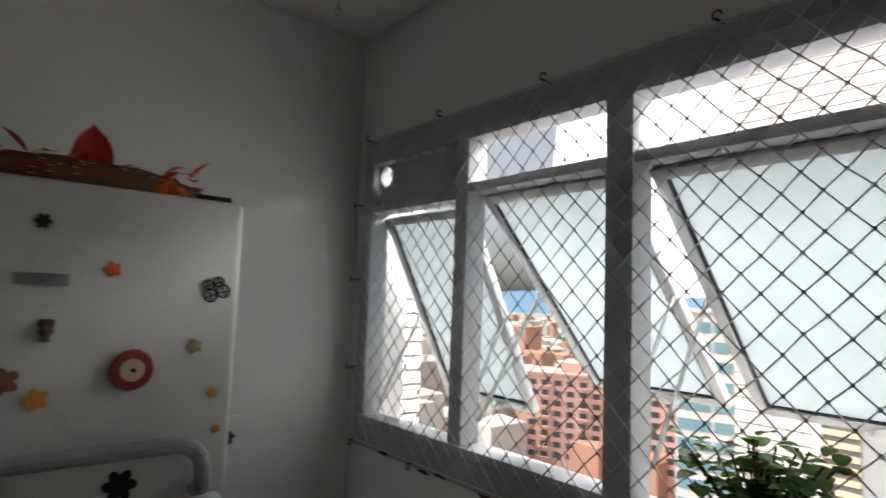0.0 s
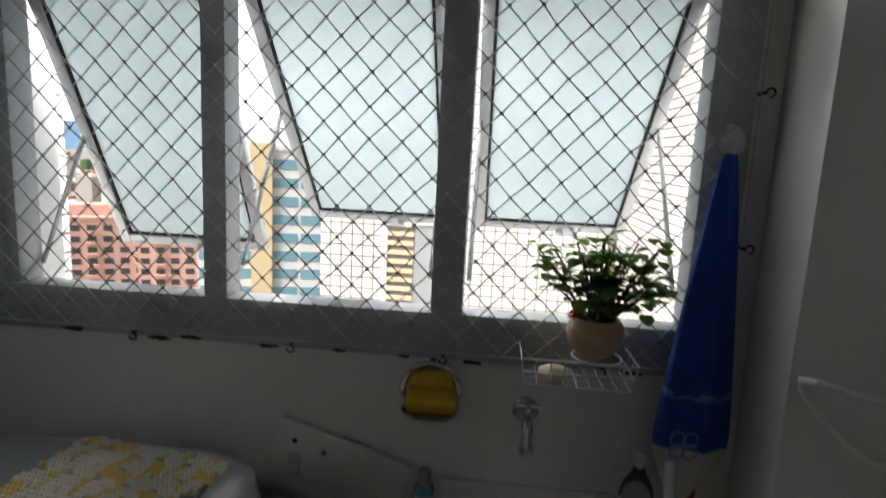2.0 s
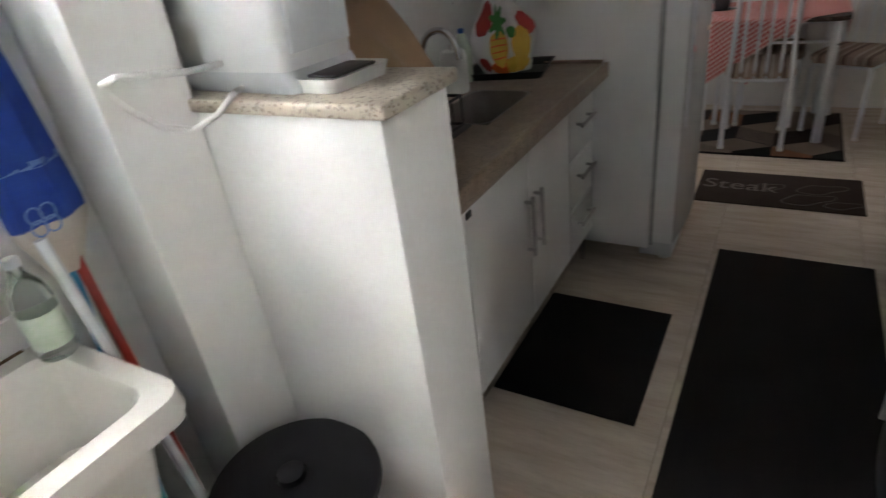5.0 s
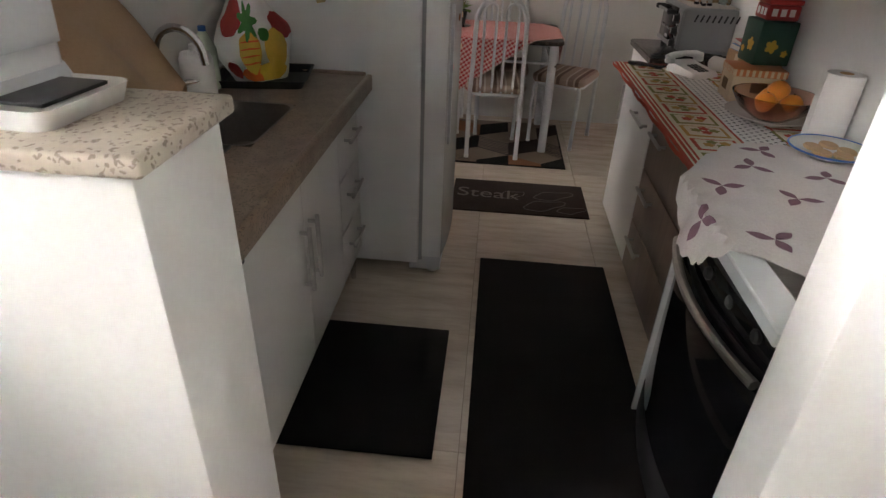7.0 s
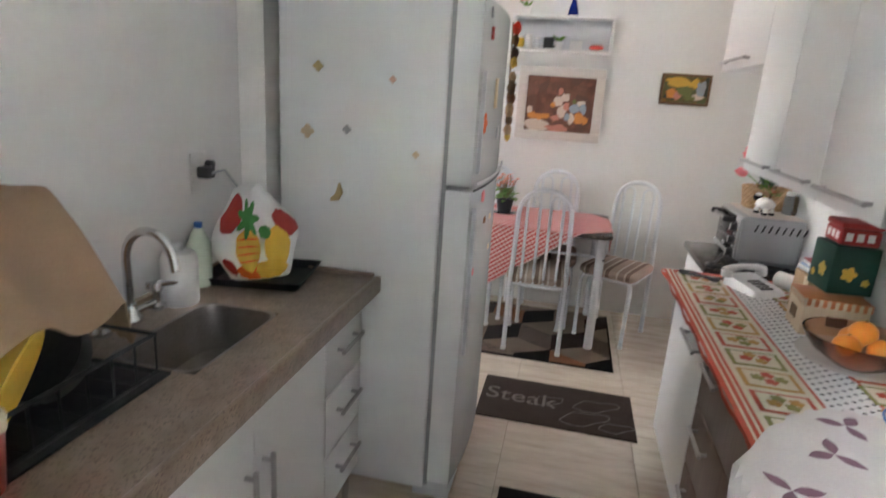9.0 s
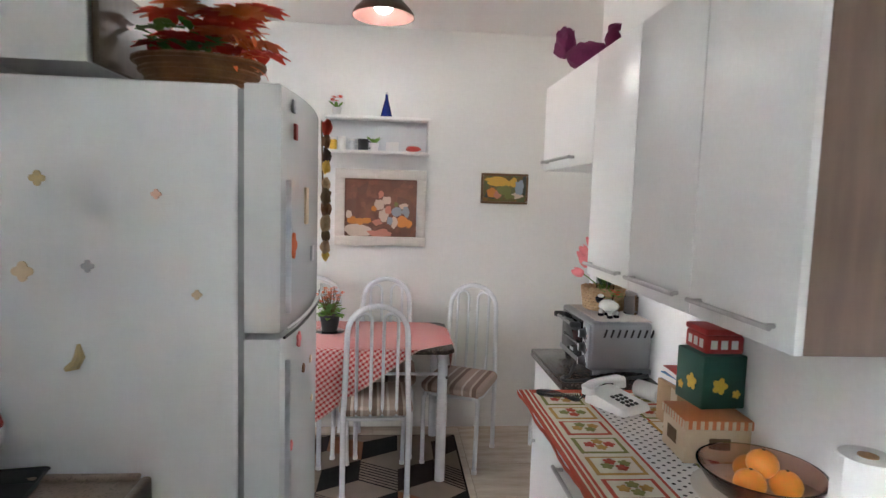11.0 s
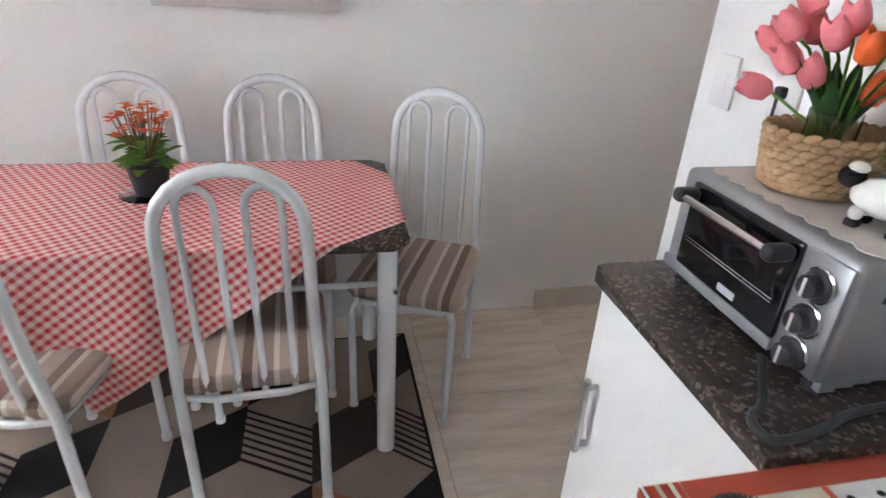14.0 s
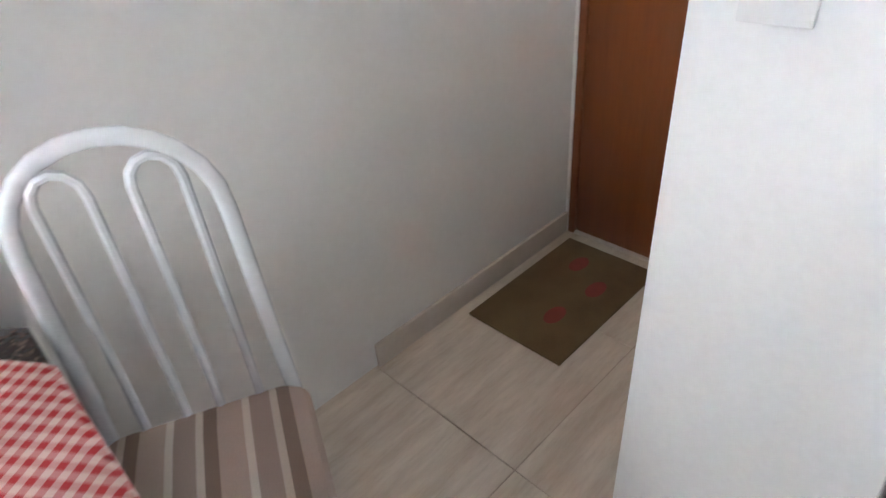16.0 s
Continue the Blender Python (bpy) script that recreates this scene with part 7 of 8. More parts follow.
# refrigerator side and front magnets
for x, z, r, m_, lb in ((-0.264, 1.585, 0.018, M_PALEOCH, "ochre"), (-0.006, 1.557, 0.012, M_PALEPINK, "faded pink"), (-0.302, 1.372, 0.024, M_CREAM, "cream"), (-0.16, 1.387, 0.015, M_GREYPL, "grey"), (0.083, 1.324, 0.012, M_CREAM, "cream")):
    magnet("fruit_magnet", "small %s fruit magnet on the refrigerator side" % lb, x, FY0 - 0.001, z, flower_bm(r, 4), m_, FACE_S)
magnet("fruit_magnet", "yellow banana-shaped magnet on the refrigerator side", -0.194, FY0 - 0.001, 1.175, tube([(-0.018, -0.03, 0.006), (0.004, -0.02, 0.007), (0.014, 0.0, 0.007), (0.012, 0.03, 0.006)], [0.006, 0.013, 0.013, 0.004], 8), M_PALEOCH, FACE_S)


def fx(y):
    s = (y - FY0) / (FY1 - FY0)
    return 0.275 + 0.024 * (1 - (2 * s - 1) ** 2)


def face_e(y):
    s = (y - FY0) / (FY1 - FY0)
    slope = -0.024 * 4 * (2 * s - 1) / (FY1 - FY0)
    return pose(0, 0, 0, 90, 0, 90 - math.degrees(math.atan(slope)) * 1.0)


for y, z, r, m_, lb in ((1.785, 1.437, 0.034, M_ORANGEP, "orange flower"), (1.85, 1.182, 0.022, M_PINK, "pink flower"), (1.908, 1.086, 0.014, M_WICKERD, "brown"), (1.78, 0.92, 0.014, M_PINK, "pink"), (2.02, 1.08, 0.012, M_CREAM, "cream"), (2.05, 0.95, 0.012, M_CREAM, "cream")):
    magnet("flower_magnet", "%s magnet on the refrigerator door" % lb, fx(y) + 0.001, y, z, flower_bm(r, 5), m_, face_e(y))
for y, z, w, h, m_, lb in ((2.023, 1.396, 0.020, 0.022, M_GREYPL, "grey square"), (1.925, 1.535, 0.018, 0.050, M_CREAM, "cream thermometer"), (1.93, 1.55, 0.006, 0.006, M_GREYPL, "small grey square"), (1.80, 1.72, 0.012, 0.02, M_REDBOX, "dark red square"), (1.78, 1.78, 0.010, 0.016, M_GREYPL, "grey square")):
    magnet("square_magnet", "%s magnet on the refrigerator door" % lb, fx(y) + 0.001, y, z, bx(-w, -h, 0, w, h, 0.006, 0.002), m_, face_e(y))
gl = thing("hanging_garland", "string of small dried figures hanging on the refrigerator edge", "garland", fx(2.20) + 0.012, 2.20, 0)
part("string", cyl((0.012, 0, 1.36), (0.0, 0, 1.80), 0.003, 6), M_STEM, gl)
for k, (z, m_, s) in enumerate(((1.78, M_REDP, 0.024), (1.735, M_WICKERD, 0.02), (1.69, M_RUST, 0.022), (1.655, M_YELLOW, 0.02), (1.60, M_WICKER, 0.02), (1.56, M_STEM, 0.024), (1.52, M_WICKERD, 0.026), (1.475, M_WICKER, 0.026), (1.435, M_STEM, 0.02), (1.40, M_WICKER, 0.022), (1.37, M_YELLOW, 0.016))):
    part("figure", blob(s, (0.016, 0.006 * (-1) ** k, z), (0.7, 1, 1.1), 2, 0.5, k), m_, gl)

fb = thing("flower_basket", "wicker basket of red poinsettias on the refrigerator", "flower basket", 0.02, 1.93, FH + 0.0)
part("basket", lathe([(0.0, 0.0), (0.10, 0.0), (0.125, 0.02), (0.165, 0.085), (0.17, 0.09), (0.16, 0.092), (0.12, 0.03), (0.0, 0.02)], 30, squash=0.8), M_WICKERD, fb)
for k in range(4):
    part("cane", tube([((0.115 + 0.016 * k) * math.cos(radians(a)), 0.8 * (0.115 + 0.016 * k) * math.sin(radians(a)), 0.012 + 0.024 * k) for a in range(0, 360, 15)], 0.008, 6, True), M_WICKERD, fb)
rl, gl2, tl, tl0 = bmesh.new(), bmesh.new(), bmesh.new(), bmesh.new()
for k in range(22):
    a = rnd.uniform(0, 6.28)
    c = (rnd.uniform(-0.10, 0.16), rnd.uniform(-0.11, 0.09), rnd.uniform(0.11, 0.22))
    petal_ring(rl if k % 3 else tl0, c, 8, 0.004, 0.072, 0.042, rnd.uniform(0.1, 0.6))
for k in range(3):
    petal_ring(rl, (0.02 + 0.015 * k, -0.03, 0.26 + 0.015 * k), 5, 0.004, 0.06, 0.03, 1.1)
for k in range(90):
    a = rnd.uniform(0, 6.28)
    leaf_bm(gl2, (rnd.uniform(-0.13, 0.03), rnd.uniform(-0.09, 0.08), rnd.uniform(0.09, 0.17)), (math.cos(a), math.sin(a), rnd.uniform(0, 0.6)), 0.06, 0.03)
for k in range(60):
    a = rnd.uniform(-1.2, 1.2)
    leaf_bm(tl, (rnd.uniform(0.08, 0.15), rnd.uniform(-0.08, 0.08), rnd.uniform(0.07, 0.19)), (math.cos(a), math.sin(a), rnd.uniform(-0.9, 0.6)), 0.045, 0.012)
part("orange_leaves", tl0, M_ORANGEP, fb, "orange-red leaves", "stuff")
part("red_leaves", rl, M_REDP, fb, "crimson poinsettia leaves", "stuff")
part("green_leaves", gl2, M_GREEN, fb, "green leaves", "stuff")
part("dry_leaves", tl, M_ORANGEP, fb, "dry orange leaves", "stuff")
single("rooster_figure", join(blob(0.045, (-0.24, 1.99, 2.12), (1, 1.3, 0.95), 2, 0.3, 1), blob(0.025, (-0.24, 1.93, 2.16), (1, 1, 1.1), 2, 0.3, 2), blob(0.03, (-0.24, 2.05, 2.16), (0.6, 1, 1.2), 2, 0.5, 3)), M_PURPLE, "dark red fabric rooster on the small cabinet", "ornament")

# ---- kitchen east: things on the counter ----
rnd = random.Random(5)
RZ = 0.8375
M_RUNNER = mat("printed_runner_cream", (0.76, 0.70, 0.58), (0.68, 0.61, 0.48), 20, 260, 0.9, bumps=0.4)
M_RUNRED = mat("printed_runner_red", (0.52, 0.06, 0.035), (0.42, 0.10, 0.05), 40, 260, 0.9, bumps=0.4)
M_RUNOLV = mat("printed_runner_olive", (0.20, 0.22, 0.07), (0.30, 0.26, 0.08), 40, 260, 0.9)
M_RUNOCH = mat("printed_runner_ochre", (0.52, 0.33, 0.09), (0.42, 0.22, 0.06), 40, 260, 0.9)
M_SKYBLUE = mat("sky_blue_card", (0.10, 0.26, 0.50), rough=0.5)
M_MAUVE = mat("mauve_print", (0.26, 0.13, 0.20), (0.20, 0.12, 0.14), 30, 200, 0.9)
run = thing("table_runner", "red-bordered printed cotton runner lying on the counter", "table runner", 0, 0, 0)
RX0, RX1, RY0, RY1 = 1.046, 1.535, 1.06, 2.45


def runner_z(x, y):
    return RZ + 0.0016 * noise.noise(Vector((x * 9, y * 6, 0))) + 0.0016


def patch(x0, y0, x1, y1, lift, nx=3, ny=3):
    return sheet(nx, ny, lambda u, v: (x0 + (x1 - x0) * u, y0 + (y1 - y0) * v, runner_z(x0 + (x1 - x0) * u, y0 + (y1 - y0) * v) + lift), 0.0008)


part("cloth", patch(RX0, RY0, RX1, RY1, 0.0, 14, 40), M_RUNNER, run)
part("hanging_edge", sheet(4, 40, lambda u, v: (RX0 - 0.012 + 0.004 * math.sin(v * 30), RY0 + (RY1 - RY0) * v, RZ + 0.003 - 0.014 * u - 0.004 * abs(math.sin(v * 60))), 0.002), M_RUNRED, run)
for x0, y0, x1, y1 in ((RX0 - 0.012, RY0, RX0 + 0.036, RY1), (RX0 + 0.037, RY0, RX1, RY0 + 0.035), (RX0 + 0.037, RY1 - 0.035, RX1, RY1), (RX0 + 0.215, RY0 + 0.036, RX0 + 0.223, RY1 - 0.036), (RX0 + 0.365, RY0 + 0.036, RX0 + 0.373, RY1 - 0.036)):
    part("red_border", patch(x0, y0, x1, y1, 0.0012, 2, 30 if y1 - y0 > 0.5 else 3), M_RUNRED, run)
for x0 in (RX0 + 0.002, RX0 + 0.020):
    part("cream_line", patch(x0, RY0, x0 + 0.006, RY1, 0.0026, 2, 30), M_RUNNER, run)
part("white_strip", patch(RX0 + 0.224, RY0 + 0.036, RX0 + 0.364, RY1 - 0.036, 0.0012, 3, 30), M_PAPER, run)
dots = bmesh.new()
for i in range(6):
    for j in range(44):
        x, y = RX0 + 0.238 + 0.0225 * i, RY0 + 0.05 + 0.0298 * j + 0.014 * (i % 2)
        if y > RY1 - 0.045:
            continue
        r = 0.0065
        z = runner_z(x, y) + 0.0032
        vs = [dots.verts.new((x + r * math.cos(k * math.pi / 3), y + r * 0.8 * math.sin(k * math.pi / 3), z)) for k in range(6)]
        dots.faces.new(vs)
part("black_dots", dots, M_INK, run, "", "stuff")
SQ = 0.131
cols = (M_RUNOLV, M_RUNRED, M_RUNOCH)
for c, cx_ in enumerate((RX0 + 0.125, RX0 + 0.43)):
    for k in range(10):
        yc = RY0 + 0.036 + SQ * (k + 0.5)
        w, h = 0.072, 0.054
        m_ = cols[(k + c) % 3]
        part("square_frame", patch(cx_ - w, yc - h, cx_ + w, yc + h, 0.0013), m_, run)
        part("square_field", patch(cx_ - w + 0.012, yc - h + 0.010, cx_ + w - 0.012, yc + h - 0.010, 0.0026), M_RUNNER, run)
        z = runner_z(cx_, yc) + 0.004
        for q in range(4):
            a = math.pi / 2 * q + 0.4 * (k % 2)
            part("motif", moved(flower_bm(0.019, 5, 0.0008), pose(cx_ + 0.030 * math.cos(a), yc + 0.020 * math.sin(a), z)), cols[(k + c + 1 + q % 2) % 3], run)

# telephone
def smooth(points, n=6):
    """Extra points along a soft curve through the given ones."""
    p = [Vector(q) for q in points]
    p = [2 * p[0] - p[1]] + p + [2 * p[-1] - p[-2]]
    out = []
    for i in range(1, len(p) - 2):
        for k in range(n):
            t = k / n
            out.append(0.5 * (2 * p[i] + (p[i + 1] - p[i - 1]) * t + (2 * p[i - 1] - 5 * p[i] + 4 * p[i + 1] - p[i + 2]) * t * t + (3 * p[i] - p[i - 1] - 3 * p[i + 1] + p[i + 2]) * t ** 3))
    return out + [p[-2]]


tel = thing("telephone", "white push-button desk telephone with a corded handset", "telephone", 1.36, 2.27, RZ + 0.004, -62)
tel.matrix_basis = pose(1.355, 2.275, RZ + 0.004, 0, 0, -62) @ Matrix.Scale(0.9, 4)
tel_body = part("base", loft([(rounded(-0.105, 0.105, 0.085, 0.025), 0.0), (rounded(-0.105, 0.105, 0.085, 0.025), 0.010), (rounded(-0.100, 0.098, 0.078, 0.02), lambda x: 0.036 - 0.14 * x), (rounded(-0.09, 0.088, 0.068, 0.02), lambda x: 0.040 - 0.14 * x)]), M_WHITEPL, tel)
for i in range(4):
    for j in range(3):
        part("key", moved(bx(-0.0085, -0.007, -0.001, 0.0085, 0.007, 0.005, 0.002), pose(0.002 + 0.025 * i, -0.03 + 0.024 * j, 0.0400 - 0.14 * (0.002 + 0.025 * i), 0, 8, 0)), M_DARKPL, tel_body)
hs = part("handset", tube([(-0.070, -0.108, 0.066), (-0.072, -0.07, 0.080), (-0.072, 0.0, 0.086), (-0.072, 0.07, 0.080), (-0.070, 0.108, 0.066)], [0.021, 0.018, 0.014, 0.018, 0.021], 14), M_WHITEPL, tel)
for s in (-1, 1):
    part("ear_cup", lathe([(0.022, 0.0), (0.026, 0.005), (0.024, 0.024), (0.016, 0.03)], 18, (-0.068, s * 0.094, 0.044)), M_WHITEPL, hs)
lead = smooth([(1.262, 2.313, 0.880), (1.235, 2.314, 0.855), (1.217, 2.315, 0.850), (1.199, 2.335, 0.850), (1.162, 2.388, 0.850), (1.130, 2.409, 0.850), (1.099, 2.403, 0.850), (1.102, 2.380, 0.850), (1.133, 2.360, 0.850), (1.185, 2.352, 0.853), (1.237, 2.353, 0.852), (1.300, 2.340, 0.850)], 40)
home = tel.matrix_basis.inverted()
coil = []
for k, q in enumerate(lead):
    a, w = k * 0.95, 0.006 if 55 < k < len(lead) - 8 else 0.0008
    run = (lead[min(k + 1, len(lead) - 1)] - lead[max(k - 1, 0)]).normalized()
    side = run.cross(Vector((0, 0, 1))).normalized()
    coil.append(tuple(home @ (q + w * math.cos(a) * side + Vector((0, 0, w * math.sin(a))))))
part("coiled_cord", tube(coil, 0.0026, 5), M_DARKPL, tel)
fx_ = thing("power_flex", "black appliance flex lying beside the toaster oven", "cable", 0, 0, 0)
part("flex", tube(smooth([(1.30, 2.60, 0.90), (1.26, 2.535, 0.872), (1.228, 2.515, 0.870), (1.216, 2.490, 0.870), (1.225, 2.470, 0.870), (1.26, 2.468, 0.870), (1.31, 2.478, 0.870), (1.38, 2.50, 0.868), (1.50, 2.51, 0.868), (1.585, 2.53, 0.872)]), 0.007, 8), M_DARKPL, fx_)
single("paper_roll", moved(lathe([(0.012, -0.05), (0.03, -0.05), (0.032, -0.046), (0.032, 0.046), (0.03, 0.05), (0.012, 0.05)], 22), pose(1.50, 2.34, RZ + 0.036, 90, 0, 30)), M_PAPER, "white paper roll lying on the runner", "paper roll")

# boxes
bxs = thing("cardboard_box", "brown cardboard box with printed flaps", "box", 1.515, 2.05, RZ + 0.003)
part("carton", bx(-0.065, -0.12, 0, 0.07, 0.12, 0.14, 0.003), M_CARDBROWN, bxs)
part("tape", bx(-0.067, -0.02, 0.02, -0.0655, 0.02, 0.138), M_CREAM, bxs)
for k, (m_, h) in enumerate(((M_SKYBLUE, 0.022), (M_REDBOX, 0.018))):
    bk_ = thing("book", "%s paperback lying on the cardboard box" % ("blue" if k == 0 else "red"), "book", 1.52, 2.10, RZ + 0.144 + 0.0225 * k, 6 - 10 * k)
    part("cover", bx(-0.055, -0.075, 0, 0.055, 0.075, h, 0.002), m_, bk_)
    part("pages", bx(-0.0565, -0.072, 0.003, -0.050, 0.072, h - 0.003), M_PAPER, bk_)
cb2 = thing("striped_tin_box", "cream and orange striped box with a dark label", "box", 1.475, 1.90, RZ + 0.003, -4)
part("box", bx(-0.10, -0.085, 0, 0.09, 0.07, 0.10, 0.004), M_CREAM, cb2)
part("lid", bx(-0.104, -0.089, 0.10, 0.094, 0.074, 0.128, 0.004), mat("orange_card", (0.60, 0.20, 0.07), rough=0.5), cb2)
for k in range(9):
    part("stripe", bx(-0.1045 + 0.0225 * k, -0.0905, 0.102, -0.094 + 0.0225 * k, -0.0888, 0.126), M_CREAM, cb2)
    part("stripe", bx(-0.1055, -0.086 + 0.018 * k, 0.102, -0.1038, -0.077 + 0.018 * k, 0.126), M_CREAM, cb2)
part("label", bx(-0.03, -0.087, 0.035, 0.03, -0.0848, 0.075), M_STEM, cb2, "small dark label")
part("label", bx(-0.102, -0.03, 0.035, -0.0998, 0.03, 0.075), M_STEM, cb2, "small dark label")
gb = thing("green_tea_box", "dark green box with a gold crest", "box", 1.515, 1.965, RZ + 0.1315 + 0.002, 4)
part("box", bx(-0.07, -0.07, 0, 0.07, 0.07, 0.16, 0.004), M_DKGREENBOX, gb)
for y0, z0, r in ((-0.015, 0.07, 0.026), (0.04, 0.045, 0.014)):
    part("gold_crest", moved(flower_bm(r, 5, 0.0015), pose(-0.0705, y0, z0, 0, -90, 0)), M_YELLOW, gb)
    part("gold_crest", moved(flower_bm(r, 5, 0.0015), pose(y0, -0.0705, z0, 90, 0, 0)), M_YELLOW, gb)
rt = thing("red_tin", "small red printed tin on the green box", "tin", 1.52, 1.965, RZ + 0.2955)
part("tin", bx(-0.06, -0.06, 0, 0.06, 0.06, 0.055, 0.008, 3), M_REDBOX, rt)
part("tin_lid", bx(-0.062, -0.062, 0.056, 0.062, 0.062, 0.075, 0.006, 3), M_REDBOX, rt)
for k in range(3):
    part("white_print", bx(-0.0615, -0.045 + 0.032 * k, 0.016, -0.0602, -0.025 + 0.032 * k, 0.042), M_PAPER, rt)
    part("white_print", bx(-0.045 + 0.032 * k, -0.0615, 0.016, -0.025 + 0.032 * k, -0.0602, 0.042), M_PAPER, rt)

# fruit bowl on a plate
dpz = RZ + 0.003
sp = thing("plate", "white china plate under the fruit bowl", "plate", 1.445, 1.60, dpz)
sp.matrix_basis = pose(1.445, 1.60, dpz) @ Matrix.Diagonal((1.12, 1.12, 1.2, 1.0))
part("dish", lathe([(0.0, 0.0), (0.07, 0.0), (0.075, 0.004), (0.135, 0.022), (0.138, 0.025), (0.132, 0.026), (0.07, 0.009), (0.0, 0.008)], 36), M_CERAMIC, sp)
fbw = thing("fruit_bowl", "pink glass fruit bowl holding oranges", "bowl", 1.445, 1.60, dpz + 0.0105)
fbw.matrix_basis = pose(1.445, 1.60, dpz + 0.0105) @ Matrix.Diagonal((1.24, 1.24, 1.1, 1.0))
part("bowl", lathe([(0.0, 0.0), (0.05, 0.0), (0.055, 0.004), (0.095, 0.035), (0.115, 0.07), (0.118, 0.078), (0.113, 0.078), (0.09, 0.04), (0.05, 0.009), (0.0, 0.008)], 36), M_PINKBOWL, fbw)
for k, (x, y, z) in enumerate(((-0.045, -0.03, 0.058), (0.04, -0.04, 0.058), (0.0, 0.045, 0.058), (0.0, -0.005, 0.095))):
    o = thing("orange", "ripe orange lying in the pink bowl", "fruit", 1.445 + x, 1.60 + y, dpz + 0.0135 + z, group="oranges in the bowl")
    part("peel", blob(0.037, (0, 0, 0), (1, 1, 0.94), 3, 0.03, k), M_ORANGE, o)
    part("stalk", cyl((0, 0, 0.033), (0.001, 0, 0.037), 0.004, 6), M_STEM, o)

pr = thing("paper_towel_roll", "white paper towel roll standing on the counter", "paper towel", 1.535, 1.395, RZ + 0.003)
part("paper", lathe([(0.02, 0.0), (0.054, 0.0), (0.056, 0.003), (0.056, 0.217), (0.054, 0.22), (0.02, 0.22), (0.02, 0.2)], 32), M_PAPER, pr)
part("core", lathe([(0.0195, 0.201), (0.0195, 0.2215), (0.017, 0.2215), (0.017, 0.202)], 20), M_CARDBROWN, pr)
part("loose_edge", bx(-0.057, -0.004, 0.002, -0.0555, 0.03, 0.218), M_PAPER, pr)

# doily on the stove
do = thing("lace_doily", "white scalloped doily with mauve leaves on the stove", "doily", 0, 0, 0)
DZ = 0.874


def doily_at(a, b):
    """a and b along the cloth's own sides; its front corner falls over the stove's edge."""
    x, y = 1.235 + 0.592 * a - 0.806 * b, 0.82 + 0.806 * a + 0.592 * b
    x = min(x, 1.575 - 0.004 * math.sin(y * 30))
    z = DZ + 0.005 + 0.004 * noise.noise(Vector((x * 12, y * 12, 0)))
    over = 0.958 - x
    if over > 0:
        z -= over * 1.05
        x = 0.958 - 0.25 * over - 0.006 * math.sin(y * 45) * min(1.0, over * 20)
    return (x, y, z)


def doily(u, v):
    t = 2 * math.pi * u
    c, s = math.cos(t), math.sin(t)
    k = v * (1 + 0.04 * abs(math.sin(14 * t)) * v)
    return doily_at(0.38 * k * math.copysign(abs(c) ** 0.55, c), 0.285 * k * math.copysign(abs(s) ** 0.55, s))


dbm = sheet(108, 16, doily)
bmesh.ops.remove_doubles(dbm, verts=dbm.verts[:], dist=1e-5)
bmesh.ops.solidify(dbm, geom=dbm.faces[:], thickness=0.002)
part("cloth", dbm, M_LACE, do)
for k, (ca, cb) in enumerate(((-0.27, 0.17), (-0.08, 0.18), (0.12, 0.17), (-0.28, 0.0), (-0.02, 0.02), (0.18, 0.0), (-0.25, -0.16), (0.0, -0.16), (0.27, 0.19))):
    for q in range(3):
        def leafp(u, v, k=k, ca=ca, cb=cb, q=q):
            ang = q * 2.1 + k * 1.3
            s, w = 0.06 * u, 0.014 * math.sin(math.pi * u) * (2 * v - 1)
            p = doily_at(ca + s * math.cos(ang) - w * math.sin(ang), cb + s * math.sin(ang) + w * math.cos(ang))
            return (p[0] - 0.0015, p[1], p[2] + 0.0018)
        part("leaf_print", sheet(5, 2, leafp), M_MAUVE, do)
bp = thing("plate", "blue-rimmed plate with biscuits beside the stove", "plate", 1.42, 1.13, DZ + 0.012)
part("dish", lathe([(0.0, 0.0), (0.06, 0.0), (0.065, 0.004), (0.11, 0.02), (0.113, 0.023), (0.108, 0.024), (0.06, 0.009), (0.0, 0.008)], 32), M_CERAMIC, bp)
part("blue_rim", tube([(0.111 * math.cos(radians(a)), 0.111 * math.sin(radians(a)), 0.0235) for a in range(0, 360, 12)], 0.003, 6, True), M_BLUEPL, bp)
for k in range(5):
    single("biscuit", moved(lathe([(0.0, 0.0), (0.024, 0.0), (0.027, 0.004), (0.024, 0.009), (0.0, 0.01)], 16), pose(1.42 + 0.045 * math.cos(k * 1.26), 1.13 + 0.045 * math.sin(k * 1.26), DZ + 0.022 + 0.002 * (k % 2), 4, 3, 0)), M_CARDBROWN, "round golden biscuit on the blue-rimmed plate", "biscuit", "biscuits on the plate")

# toaster oven on the granite
to = thing("toaster_oven", "silver toaster oven with a black glass door", "toaster oven", 0, 0, 0)
TX0, TX1, TY0, TY1, TZ0, TZ1 = 1.340, 1.596, 2.535, 2.940, 0.866, 1.088
part("shell", bx(TX0, TY0, TZ0 + 0.022, TX1, TY1, TZ1, 0.014, 3), M_TOASTER, to)
part("arched_base", join(*[bx(TX0 + 0.02 + 0.03 * k, TY0 + 0.008, TZ0 + 0.001 + 0.016 * math.sin(math.pi * (k + 0.5) / 9), TX0 + 0.049 + 0.03 * k, TY0 + 0.022, TZ0 + 0.026) for k in range(9)]), M_GREYPL, to)
for x in (TX0 + 0.03, TX1 - 0.03):
    for y in (TY0 + 0.03, TY1 - 0.03):
        part("foot", cyl((x, y, TZ0 - 0.004), (x, y, TZ0 + 0.024), 0.014, 12), M_DARKPL, to)
